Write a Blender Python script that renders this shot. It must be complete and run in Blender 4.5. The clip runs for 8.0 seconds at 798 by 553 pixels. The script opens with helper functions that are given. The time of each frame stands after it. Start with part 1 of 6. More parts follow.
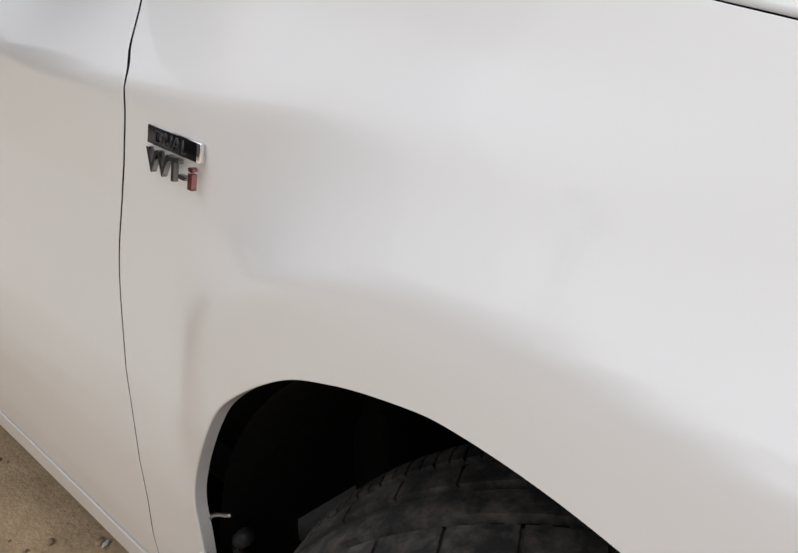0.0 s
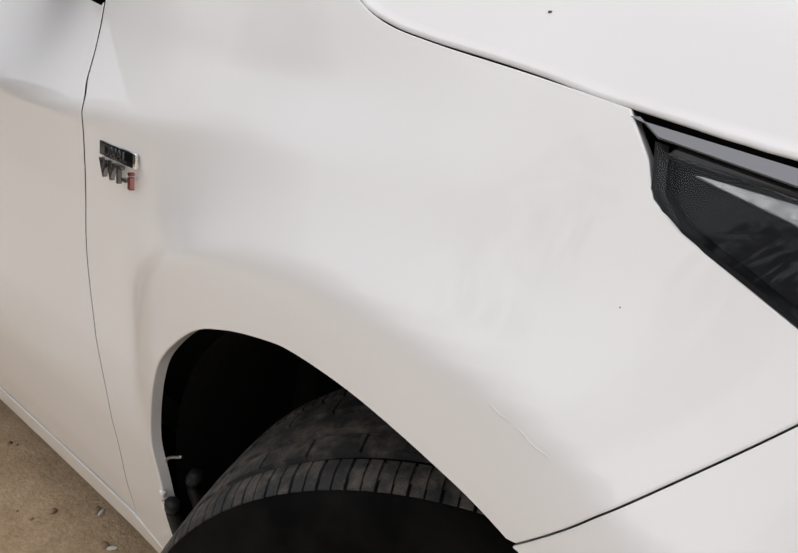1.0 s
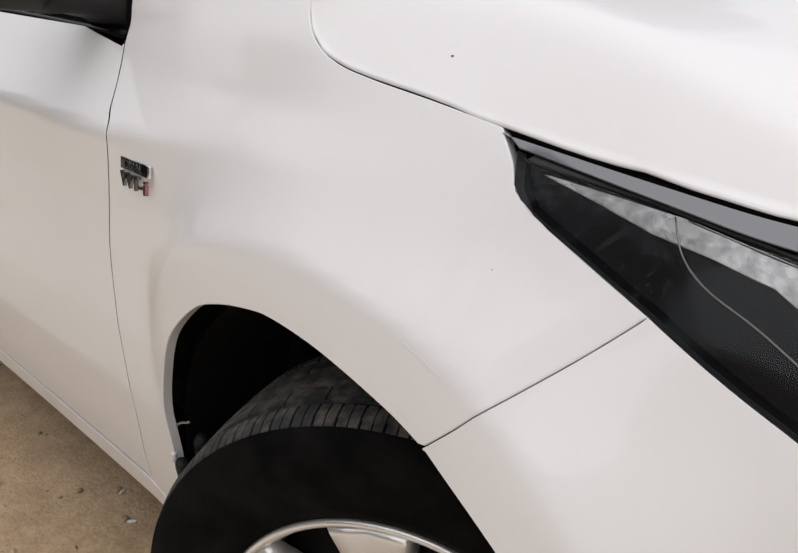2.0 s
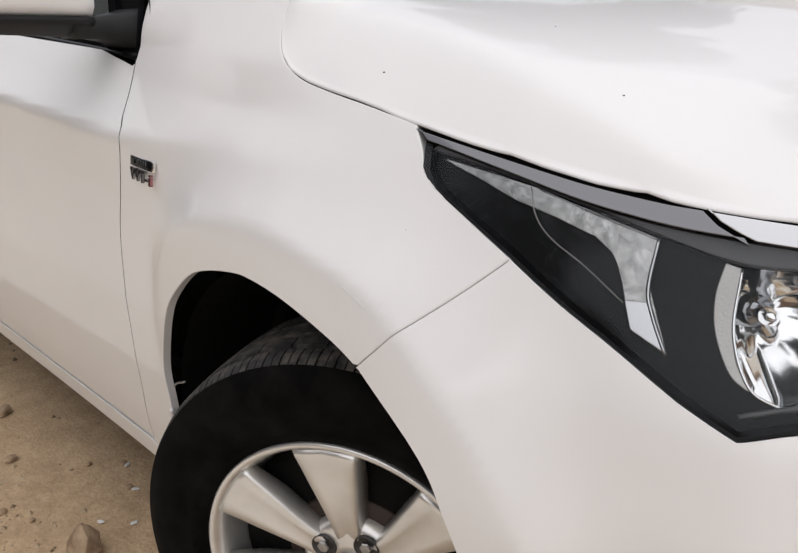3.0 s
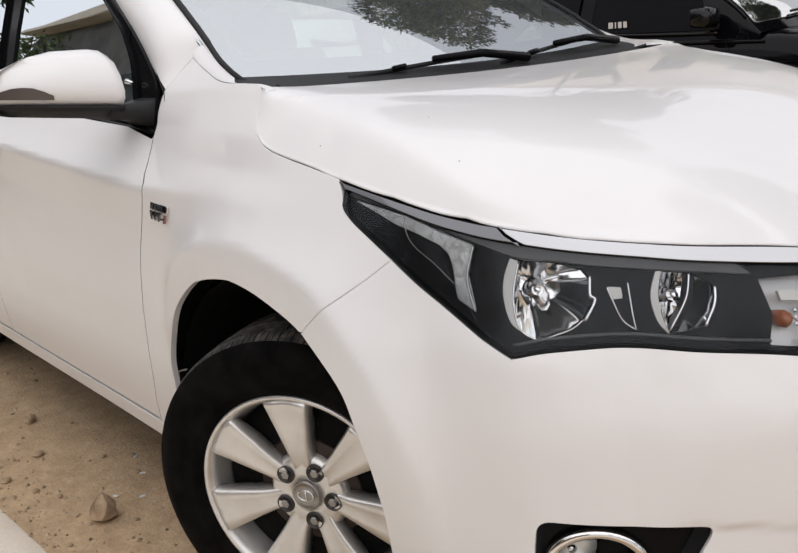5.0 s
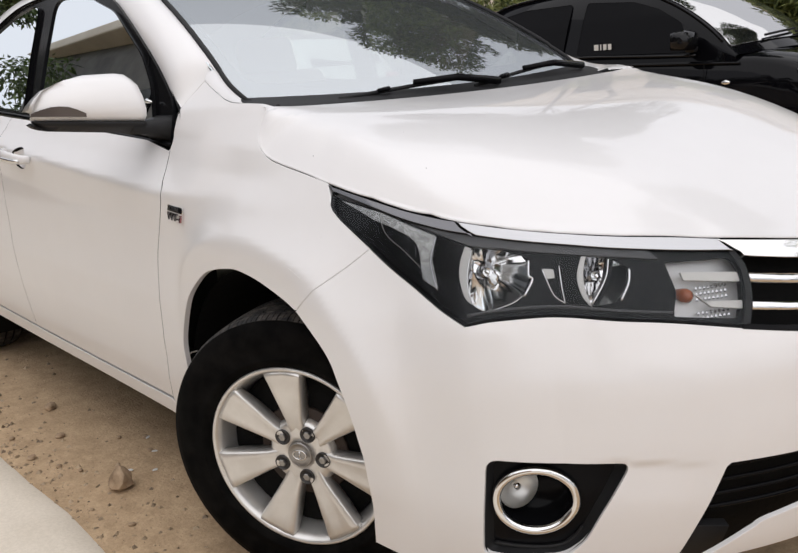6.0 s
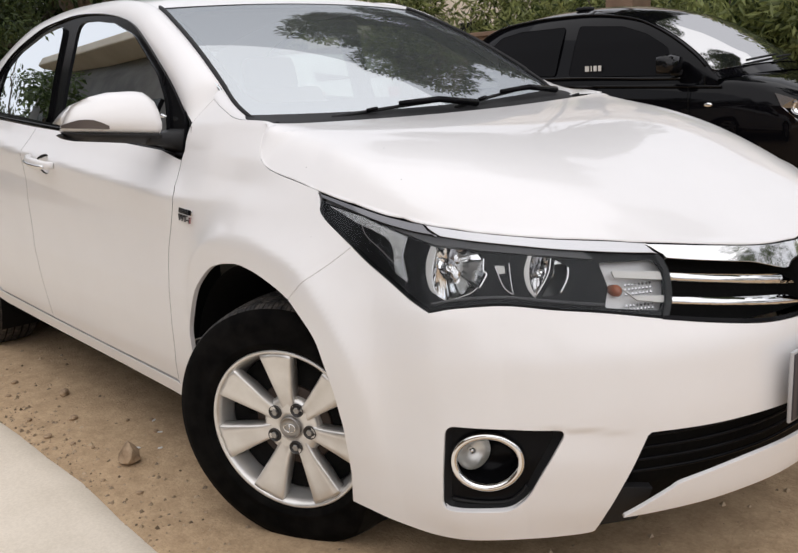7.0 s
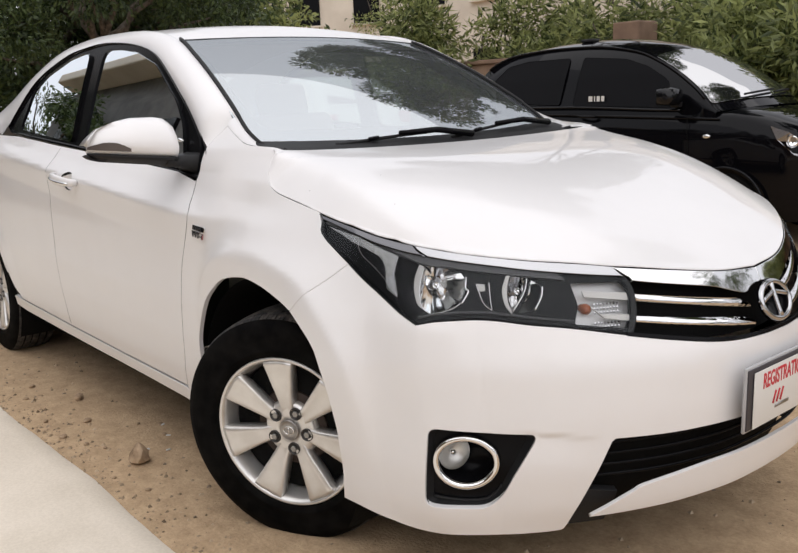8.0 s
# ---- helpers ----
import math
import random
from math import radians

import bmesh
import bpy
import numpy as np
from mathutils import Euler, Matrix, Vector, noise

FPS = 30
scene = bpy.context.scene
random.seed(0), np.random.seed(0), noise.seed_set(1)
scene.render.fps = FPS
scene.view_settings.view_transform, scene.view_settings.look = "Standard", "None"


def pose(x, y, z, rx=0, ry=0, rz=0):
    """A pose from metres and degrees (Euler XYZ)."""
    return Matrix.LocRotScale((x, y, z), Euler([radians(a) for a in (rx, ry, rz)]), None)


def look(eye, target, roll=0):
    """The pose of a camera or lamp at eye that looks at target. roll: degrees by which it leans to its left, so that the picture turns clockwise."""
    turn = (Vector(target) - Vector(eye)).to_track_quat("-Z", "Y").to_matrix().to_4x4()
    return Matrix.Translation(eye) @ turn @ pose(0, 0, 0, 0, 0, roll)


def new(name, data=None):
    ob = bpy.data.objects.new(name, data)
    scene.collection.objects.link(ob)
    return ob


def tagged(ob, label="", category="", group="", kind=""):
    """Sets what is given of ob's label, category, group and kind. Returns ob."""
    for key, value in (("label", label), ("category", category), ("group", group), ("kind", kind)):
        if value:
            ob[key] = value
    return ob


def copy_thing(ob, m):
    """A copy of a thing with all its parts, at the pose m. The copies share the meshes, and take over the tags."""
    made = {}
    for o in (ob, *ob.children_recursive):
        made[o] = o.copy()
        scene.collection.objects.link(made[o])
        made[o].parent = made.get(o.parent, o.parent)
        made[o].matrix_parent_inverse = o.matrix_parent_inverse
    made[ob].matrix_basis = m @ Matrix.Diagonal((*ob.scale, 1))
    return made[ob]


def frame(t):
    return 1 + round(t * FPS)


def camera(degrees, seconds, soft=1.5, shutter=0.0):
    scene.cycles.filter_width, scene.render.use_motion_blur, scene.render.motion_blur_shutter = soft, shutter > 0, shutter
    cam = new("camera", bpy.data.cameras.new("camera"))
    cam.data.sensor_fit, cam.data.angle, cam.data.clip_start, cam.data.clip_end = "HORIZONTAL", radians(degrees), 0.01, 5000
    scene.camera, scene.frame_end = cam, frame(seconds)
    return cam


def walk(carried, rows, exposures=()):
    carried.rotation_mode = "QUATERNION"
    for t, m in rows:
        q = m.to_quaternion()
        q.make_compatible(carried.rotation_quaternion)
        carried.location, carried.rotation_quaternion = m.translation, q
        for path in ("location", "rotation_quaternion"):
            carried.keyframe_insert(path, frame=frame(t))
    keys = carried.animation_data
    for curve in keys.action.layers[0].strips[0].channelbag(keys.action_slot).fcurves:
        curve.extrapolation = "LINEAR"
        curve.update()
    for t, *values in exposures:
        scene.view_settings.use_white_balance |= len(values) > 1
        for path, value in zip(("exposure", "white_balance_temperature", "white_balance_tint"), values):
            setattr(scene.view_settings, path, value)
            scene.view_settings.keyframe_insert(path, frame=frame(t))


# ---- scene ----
cam = camera(50.1, 8.0)
PATH = [
    (0, (0.1980, -1.1640, 0.9900), (-1.1540, 0.0920, 0.2180), -2.4),
    (0.5, (0.3210, -1.1930, 1.0200), (-1.0480, 0.0510, 0.2600), -3.2),
    (1, (0.4130, -1.2000, 1.0240), (-0.9790, 0.0280, 0.2790), -3.8),
    (1.5, (0.5030, -1.2350, 1.0450), (-0.9100, -0.0210, 0.3170), -4.4),
    (3, (0.8100, -1.3750, 1.0670), (-0.6420, -0.1640, 0.4140), -4.5),
    (3.5, (0.9590, -1.4470, 1.0870), (-0.4970, -0.2230, 0.4700), -4.4),
    (4, (1.0970, -1.5190, 1.1150), (-0.3670, -0.2840, 0.5390), -4.3),
    (4.5, (1.1710, -1.5660, 1.1270), (-0.2910, -0.3170, 0.5760), -4.5),
    (6, (1.5070, -1.7890, 1.1540), (0.0400, -0.5230, 0.6600), -4.4),
    (6.5, (1.6290, -1.8620, 1.1610), (0.1570, -0.5950, 0.6830), -3.9),
    (7, (1.7520, -1.9330, 1.1810), (0.2790, -0.6640, 0.7160), -3.3),
    (7.5, (1.8310, -1.9730, 1.1890), (0.3460, -0.7080, 0.7470), -2.5),
    (8, (1.9220, -2.0230, 1.2100), (0.4260, -0.7610, 0.7940), -2.1),
]
EXPOSURES = [(0.0, -0.22, 6290, 8), (1.0, -0.24, 6400, 9), (2.5, -0.25, 6470, 10.5), (4.5, -0.25, 6480, 10.5), (8.0, -0.12, 6500, 11)]
walk(cam, [(t, look(eye, target, roll)) for t, eye, target, roll in PATH], EXPOSURES)

# ---- light ----
world = bpy.data.worlds.new("sky")
scene.world = world
world.use_nodes = True
_n, _l = world.node_tree.nodes, world.node_tree.links
_sky = _n.new("ShaderNodeTexSky")
_sky.sky_type, _sky.sun_disc = "NISHITA", False
_sky.sun_elevation, _sky.sun_rotation = radians(70), radians(117)
_sky.dust_density, _sky.air_density = 3.0, 1.0
_pale = _n.new("ShaderNodeHueSaturation")
_pale.inputs["Saturation"].default_value = 0.22
_l.new(_sky.outputs["Color"], _pale.inputs["Color"])
_cloud = _n.new("ShaderNodeMix")
_cloud.data_type = "RGBA"
_cloud.inputs["Factor"].default_value = 0.75
_cloud.inputs["B"].default_value = (8.0, 8.05, 8.5, 1)
_l.new(_pale.outputs["Color"], _cloud.inputs["A"])
_l.new(_cloud.outputs["Result"], _n["Background"].inputs["Color"])
_n["Background"].inputs["Strength"].default_value = 0.135
sun = new("sun", bpy.data.lights.new("sun", "SUN"))
sun.data.energy, sun.data.angle, sun.data.color = 1.5, radians(120), (1.0, 0.97, 0.94)
sun.matrix_world = look((2.6, -1.3, 8.0), (0, 0, 0))

# ---- materials ----
def material(name, colour, rough=0.5, metal=0.0, coat=0.0, coat_rough=0.03, spec=0.5):
    m = bpy.data.materials.new(name)
    m.use_nodes = True
    b = m.node_tree.nodes["Principled BSDF"]
    b.inputs["Base Color"].default_value = (*colour, 1)
    b.inputs["Roughness"].default_value = rough
    b.inputs["Metallic"].default_value = metal
    b.inputs["Coat Weight"].default_value = coat
    b.inputs["Coat Roughness"].default_value = coat_rough
    b.inputs["Specular IOR Level"].default_value = spec
    return m


def node(m, kind, **values):
    n = m.node_tree.nodes.new(kind)
    for key, value in values.items():
        n.inputs[key].default_value = value
    return n


def link(m, a, b):
    m.node_tree.links.new(a, b)


def bsdf(m):
    return m.node_tree.nodes["Principled BSDF"]


def mottle(m, c1, c2, scale, detail=6.0, rough=0.55, lo=0.35, hi=0.65):
    """Colour that wanders between c1 and c2 at the given size. Returns the colour's socket."""
    geo = m.node_tree.nodes.new("ShaderNodeTexCoord")
    tex = node(m, "ShaderNodeTexNoise", Scale=scale, Detail=detail, Roughness=rough)
    link(m, geo.outputs["Object"], tex.inputs["Vector"])
    ramp = m.node_tree.nodes.new("ShaderNodeValToRGB")
    ramp.color_ramp.elements[0].position, ramp.color_ramp.elements[1].position = lo, hi
    ramp.color_ramp.elements[0].color, ramp.color_ramp.elements[1].color = (*c1, 1), (*c2, 1)
    link(m, tex.outputs["Fac"], ramp.inputs["Fac"])
    return ramp.outputs["Color"]


def blend(m, fac, a, b):
    mix = m.node_tree.nodes.new("ShaderNodeMix")
    mix.data_type = "RGBA"
    if isinstance(fac, float):
        mix.inputs["Factor"].default_value = fac
    else:
        link(m, fac, mix.inputs["Factor"])
    for socket, value in ((mix.inputs["A"], a), (mix.inputs["B"], b)):
        if isinstance(value, tuple):
            socket.default_value = (*value, 1)
        else:
            link(m, value, socket)
    return mix.outputs["Result"]


def relief(m, scale, strength, distance=0.002, detail=8.0, kind="ShaderNodeTexNoise"):
    geo = m.node_tree.nodes.new("ShaderNodeTexCoord")
    tex = node(m, kind, Scale=scale)
    if kind == "ShaderNodeTexNoise":
        tex.inputs["Detail"].default_value = detail
    link(m, geo.outputs["Object"], tex.inputs["Vector"])
    bump = node(m, "ShaderNodeBump", Strength=strength, Distance=distance)
    link(m, tex.outputs[0], bump.inputs["Height"])
    link(m, bump.outputs["Normal"], bsdf(m).inputs["Normal"])
    return bump


def pane(name, tint, gloss_rough=0.0, ior=1.5, glare=0.0):
    """Thin glass: see-through with a tint, a mirror towards grazing, and a pale film for sky glare."""
    m = bpy.data.materials.new(name)
    m.use_nodes = True
    nodes = m.node_tree.nodes
    nodes.remove(nodes["Principled BSDF"])
    clear, gloss, mix = nodes.new("ShaderNodeBsdfTransparent"), nodes.new("ShaderNodeBsdfGlossy"), nodes.new("ShaderNodeMixShader")
    clear.inputs["Color"].default_value = (*tint, 1)
    gloss.inputs["Roughness"].default_value = gloss_rough
    gloss.inputs["Color"].default_value = (0.92, 0.97, 1.0, 1)
    fres = node(m, "ShaderNodeFresnel", IOR=ior)
    link(m, fres.outputs[0], mix.inputs[0])
    link(m, clear.outputs[0], mix.inputs[1])
    link(m, gloss.outputs[0], mix.inputs[2])
    link(m, mix.outputs[0], nodes["Material Output"].inputs["Surface"])
    # diffuse whitish film: sky glare and haze put into the colour
    if glare:
        film, over = nodes.new("ShaderNodeBsdfDiffuse"), nodes.new("ShaderNodeMixShader")
        film.inputs["Color"].default_value = (0.72, 0.76, 0.80, 1)
        over.inputs[0].default_value = glare
        link(m, mix.outputs[0], over.inputs[1])
        link(m, film.outputs[0], over.inputs[2])
        link(m, over.outputs[0], nodes["Material Output"].inputs["Surface"])
    return m


PAINT = material("white_paint", (0.80, 0.785, 0.78), 0.38, 0.0, 0.7, 0.025)
link(PAINT, mottle(PAINT, (0.785, 0.77, 0.765), (0.81, 0.795, 0.79), 3.0), bsdf(PAINT).inputs["Base Color"])
BLACK_PAINT = material("black_paint", (0.003, 0.003, 0.004), 0.03, 0.0, 0.0, spec=0.17)
LAMP_STRIP = material("dulled_chrome", (0.52, 0.52, 0.53), 0.13, 1.0)
# darker copy of the strip's chrome: a dark reflection put into the colour
STRIP_DARK = material("smoked_strip", (0.19, 0.19, 0.20), 0.07, 0.85)
CHROME = material("chrome", (0.80, 0.80, 0.80), 0.06, 1.0)
DARK_CHROME = material("smoked_chrome", (0.30, 0.30, 0.31), 0.12, 1.0)
ALLOY = material("silver_alloy_paint", (0.66, 0.645, 0.62), 0.33, 0.7, 0.5, 0.06)
link(ALLOY, mottle(ALLOY, (0.68, 0.66, 0.63), (0.78, 0.765, 0.74), 14.0), bsdf(ALLOY).inputs["Base Color"])
GLOSS_BLACK = material("gloss_black_plastic", (0.006, 0.006, 0.007), 0.14, 0.0, 0.0, spec=0.08)
MATT_BLACK = material("matt_black_plastic", (0.016, 0.016, 0.017), 0.55, spec=0.25)
relief(MATT_BLACK, 900.0, 0.25, 0.0006)
LAMP_BLACK = material("lamp_black_plastic", (0.006, 0.006, 0.007), 0.30, spec=0.15)
LAMP_GREY = material("lamp_grey_plastic", (0.085, 0.085, 0.088), 0.28, spec=0.4)
FLUTE = material("ribbed_silver", (0.42, 0.41, 0.39), 0.28, 0.7)
relief(FLUTE, 420.0, 0.4, 0.001)
SIGNAL = material("hazy_silver", (0.68, 0.675, 0.67), 0.45, 0.4)
# near-black for the wheel housings; also put into gaps and recesses as shade
LINER_GAP_BLACK = material("wheel_liner", (0.004, 0.004, 0.004), 0.85, spec=0.15)
relief(LINER_GAP_BLACK, 60.0, 0.4, 0.004)
RUBBER = material("tyre_rubber", (0.009, 0.009, 0.009), 0.72, spec=0.03)
link(RUBBER, mottle(RUBBER, (0.003, 0.003, 0.003), (0.008, 0.0075, 0.007), 22.0), bsdf(RUBBER).inputs["Base Color"])
TREAD = material("dusty_tread_rubber", (0.05, 0.045, 0.04), 0.75)
link(TREAD, mottle(TREAD, (0.020, 0.019, 0.019), (0.17, 0.145, 0.122), 34.0, 8.0, 0.65, 0.45, 0.80), bsdf(TREAD).inputs["Base Color"])
relief(TREAD, 160.0, 0.5, 0.002)
STEEL = material("dull_steel", (0.35, 0.34, 0.33), 0.35, 1.0)
RUST = material("rusty_brake_iron", (0.05, 0.035, 0.028), 0.6, 0.4)
WINDSCREEN = pane("windscreen_glass", (0.72, 0.80, 0.76), 0.0, 7.0, 0.05)
SIDE_GLASS = pane("side_glass", (0.40, 0.46, 0.43), 0.0, 1.6)
DARK_GLASS = pane("dark_tinted_glass", (0.05, 0.055, 0.055), 0.0, 1.5)
LENS = pane("clear_lens", (0.94, 0.945, 0.95), 0.0, 1.27)
SEAT = material("beige_seat_cloth", (0.42, 0.37, 0.30), 0.85)
TRIM = material("dark_cabin_plastic", (0.045, 0.045, 0.045), 0.6)
DASH = material("grey_dashboard_vinyl", (0.30, 0.29, 0.27), 0.7)
DRL = material("patterned_light_guide", (0.34, 0.34, 0.33), 0.26, 0.8)
link(DRL, mottle(DRL, (0.32, 0.32, 0.315), (0.54, 0.54, 0.53), 120.0, 4.0, 0.6, 0.35, 0.65), bsdf(DRL).inputs["Base Color"])
relief(DRL, 300.0, 0.25, 0.001)
TAIL_RED = material("red_tail_lamp", (0.42, 0.015, 0.02), 0.15)
YELLOW = material("yellow_plate", (0.70, 0.42, 0.04), 0.45)
FOG_BOWL = material("frosted_reflector", (0.80, 0.79, 0.76), 0.35, 0.6)
REFLECTOR = material("lamp_reflector", (0.90, 0.90, 0.90), 0.07, 1.0)
AMBER = material("amber_bulb", (0.36, 0.12, 0.06), 0.2)
PLATE = material("plate_white", (0.70, 0.69, 0.66), 0.4)
CLEAR_FRAME = material("clear_plate_frame", (0.42, 0.42, 0.43), 0.15)
INK_RED = material("red_print", (0.55, 0.02, 0.035), 0.5)
INK_DARK = material("dark_print", (0.05, 0.045, 0.05), 0.5)
SOIL = material("sandy_soil", (0.30, 0.22, 0.14), 0.95)
_a = mottle(SOIL, (0.36, 0.240, 0.135), (0.55, 0.39, 0.235), 2.2, 10.0, 0.6, 0.3, 0.7)
_b = mottle(SOIL, (0.20, 0.130, 0.068), (0.72, 0.530, 0.345), 70.0, 8.0, 0.75, 0.3, 0.72)
_c = mottle(SOIL, (0.25, 0.165, 0.088), (0.66, 0.48, 0.30), 13.0, 9.0, 0.65, 0.36, 0.66)
_b = blend(SOIL, 0.5, _b, _c)
link(SOIL, blend(SOIL, 0.65, _a, _b), bsdf(SOIL).inputs["Base Color"])
relief(SOIL, 110.0, 0.7, 0.006, 12.0)
CONCRETE = material("pavement_concrete", (0.45, 0.41, 0.35), 0.85)
_a = mottle(CONCRETE, (0.66, 0.585, 0.48), (0.78, 0.70, 0.59), 3.0, 8.0)
_b = mottle(CONCRETE, (0.57, 0.50, 0.405), (0.80, 0.72, 0.61), 120.0, 4.0)
link(CONCRETE, blend(CONCRETE, 0.3, _a, _b), bsdf(CONCRETE).inputs["Base Color"])
relief(CONCRETE, 200.0, 0.3, 0.002)
STONE = material("ochre_stone", (0.30, 0.22, 0.15), 0.9)
link(STONE, mottle(STONE, (0.20, 0.13, 0.075), (0.52, 0.38, 0.25), 18.0), bsdf(STONE).inputs["Base Color"])
relief(STONE, 60.0, 0.8, 0.004)
BARK = material("grey_brown_bark", (0.09, 0.07, 0.055), 0.9)
link(BARK, mottle(BARK, (0.05, 0.04, 0.03), (0.15, 0.12, 0.095), 14.0), bsdf(BARK).inputs["Base Color"])
relief(BARK, 26.0, 0.9, 0.02)


def leaf_material(name, dark, light, through_light=0.0):
    m = material(name, light, 0.5)
    info = m.node_tree.nodes.new("ShaderNodeNewGeometry")
    ramp = m.node_tree.nodes.new("ShaderNodeValToRGB")
    ramp.color_ramp.elements[0].color, ramp.color_ramp.elements[1].color = (*dark, 1), (*light, 1)
    link(m, info.outputs["Random Per Island"], ramp.inputs["Fac"])
    link(m, ramp.outputs["Color"], bsdf(m).inputs["Base Color"])
    if through_light:
        glow, mix = m.node_tree.nodes.new("ShaderNodeBsdfTranslucent"), m.node_tree.nodes.new("ShaderNodeMixShader")
        link(m, ramp.outputs["Color"], glow.inputs["Color"])
        mix.inputs[0].default_value = through_light
        link(m, bsdf(m).outputs[0], mix.inputs[1])
        link(m, glow.outputs[0], mix.inputs[2])
        link(m, mix.outputs[0], m.node_tree.nodes["Material Output"].inputs["Surface"])
    return m


LEAF = leaf_material("green_leaves", (0.024, 0.046, 0.012), (0.46, 0.50, 0.19), 0.45)
LEAF_DARK = leaf_material("deep_green_leaves", (0.016, 0.030, 0.010), (0.095, 0.135, 0.040), 0.30)
RENDERED = material("brown_wall_render", (0.24, 0.15, 0.10), 0.9)
link(RENDERED, mottle(RENDERED, (0.18, 0.115, 0.08), (0.30, 0.20, 0.14), 2.5), bsdf(RENDERED).inputs["Base Color"])
relief(RENDERED, 40.0, 0.4, 0.004)
GREY_WALL = material("grey_wall_render", (0.13, 0.125, 0.12), 0.9)
link(GREY_WALL, mottle(GREY_WALL, (0.10, 0.097, 0.093), (0.16, 0.155, 0.148), 2.0), bsdf(GREY_WALL).inputs["Base Color"])
FACADE = material("pale_facade", (0.55, 0.47, 0.38), 0.9)
link(FACADE, mottle(FACADE, (0.62, 0.55, 0.46), (0.74, 0.67, 0.57), 0.8), bsdf(FACADE).inputs["Base Color"])

# ---- building tools ----
def raw_mesh(name, verts, faces, mat, normals=None, shade=True):
    me = bpy.data.meshes.new(name)
    me.from_pydata([tuple(map(float, v)) for v in verts], [], [tuple(map(int, f)) for f in faces])
    me.materials.append(mat)
    if shade:
        me.polygons.foreach_set("use_smooth", [True] * len(me.polygons))
    me.update()
    if normals is not None:
        me.normals_split_custom_set_from_vertices([tuple(map(float, n)) for n in normals])
    return me


def part(name, shape, mat, parent, label="", shade=True):
    """One mesh object under a thing or a part. shape: a bmesh, or (verts, faces[, normals])."""
    if isinstance(shape, bmesh.types.BMesh):
        me = bpy.data.meshes.new(name)
        shape.to_mesh(me)
        shape.free()
        me.materials.append(mat)
        if shade:
            me.polygons.foreach_set("use_smooth", [True] * len(me.polygons))
    else:
        me = raw_mesh(name, shape[0], shape[1], mat, shape[2] if len(shape) > 2 else None, shade)
        # listed rim faces get a near-black slot that stands for gap shade
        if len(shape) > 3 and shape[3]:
            me.materials.append(LINER_GAP_BLACK)
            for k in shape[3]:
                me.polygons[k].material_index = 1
    ob = new(name, me)
    if parent is not None:
        ob.parent = parent
        ob.matrix_parent_inverse = Matrix()
        if parent.type == "MESH" and parent.parent is not None:
            ob.matrix_basis = Matrix()
    if label:
        ob["label"] = label
    return ob


def thing(name, label, category, m=None, group="", kind=""):
    ob = tagged(new(name), label, category, group, kind)
    ob.empty_display_size = 0.1
    if m is not None:
        ob.matrix_basis = m
    return ob


def mirrored(shape):
    """The same shape on the car's other side."""
    v = np.array(shape[0], float) * (1, -1, 1)
    f = [tuple(reversed(q)) for q in shape[1]]
    return (v, f, np.array(shape[2], float) * (1, -1, 1), *shape[3:]) if len(shape) > 2 else (v, f)


def dense(points, step=0.012, curve=False):
    """Points along a line, no further apart than step; curve: rounded through them."""
    p = np.array(points, float)
    if curve and len(p) > 2:
        p = spline(p, 12)
    out = [p[0]]
    for a, b in zip(p[:-1], p[1:]):
        n = max(1, int(math.ceil(np.linalg.norm(b - a) / step)))
        out += [a + (b - a) * k / n for k in range(1, n + 1)]
    return np.array(out)


def ring_of(*runs, step=0.012):
    """A closed outline from runs (points, curve); ends that coincide are merged."""
    pts = []
    for points, curve in runs:
        for p in dense(points, step, curve):
            if not pts or np.linalg.norm(p - pts[-1]) > step * 0.35:
                pts.append(p)
    while len(pts) > 3 and np.linalg.norm(pts[0] - pts[-1]) < step * 0.35:
        pts.pop()
    return np.array(pts)


def rounded(points, r, step=0.006):
    """A closed outline with its corners rounded."""
    p, out = np.array(points, float), []
    for i in range(len(p)):
        a, b, c = p[i - 1], p[i], p[(i + 1) % len(p)]
        ra = min(r, np.linalg.norm(a - b) * 0.45)
        rc = min(r, np.linalg.norm(c - b) * 0.45)
        s, e = b + (a - b) / np.linalg.norm(a - b) * ra, b + (c - b) / np.linalg.norm(c - b) * rc
        for t in np.linspace(0, 1, 7):
            out.append((1 - t) ** 2 * s + 2 * t * (1 - t) * b + t * t * e)
    out.append(out[0])
    return dense(out, step)[:-1]


def inside(poly, pts):
    x, y = pts[:, 0], pts[:, 1]
    hit = np.zeros(len(pts), bool)
    for (x1, y1), (x2, y2) in zip(poly, np.roll(poly, -1, 0)):
        if y1 != y2:
            hit ^= ((y1 > y) != (y2 > y)) & (x < (x2 - x1) * (y - y1) / (y2 - y1) + x1)
    return hit


def area2(p):
    return 0.5 * np.sum(p[:, 0] * np.roll(p[:, 1], -1) - p[:, 1] * np.roll(p[:, 0], -1))


def surface_normal(surf, p, sign, h=0.003):
    a = surf(p[:, 0] + h, p[:, 1]) - surf(p[:, 0] - h, p[:, 1])
    b = surf(p[:, 0], p[:, 1] + h) - surf(p[:, 0], p[:, 1] - h)
    n = np.cross(a, b) * sign
    return n / np.maximum(np.linalg.norm(n, axis=1), 1e-9)[:, None]


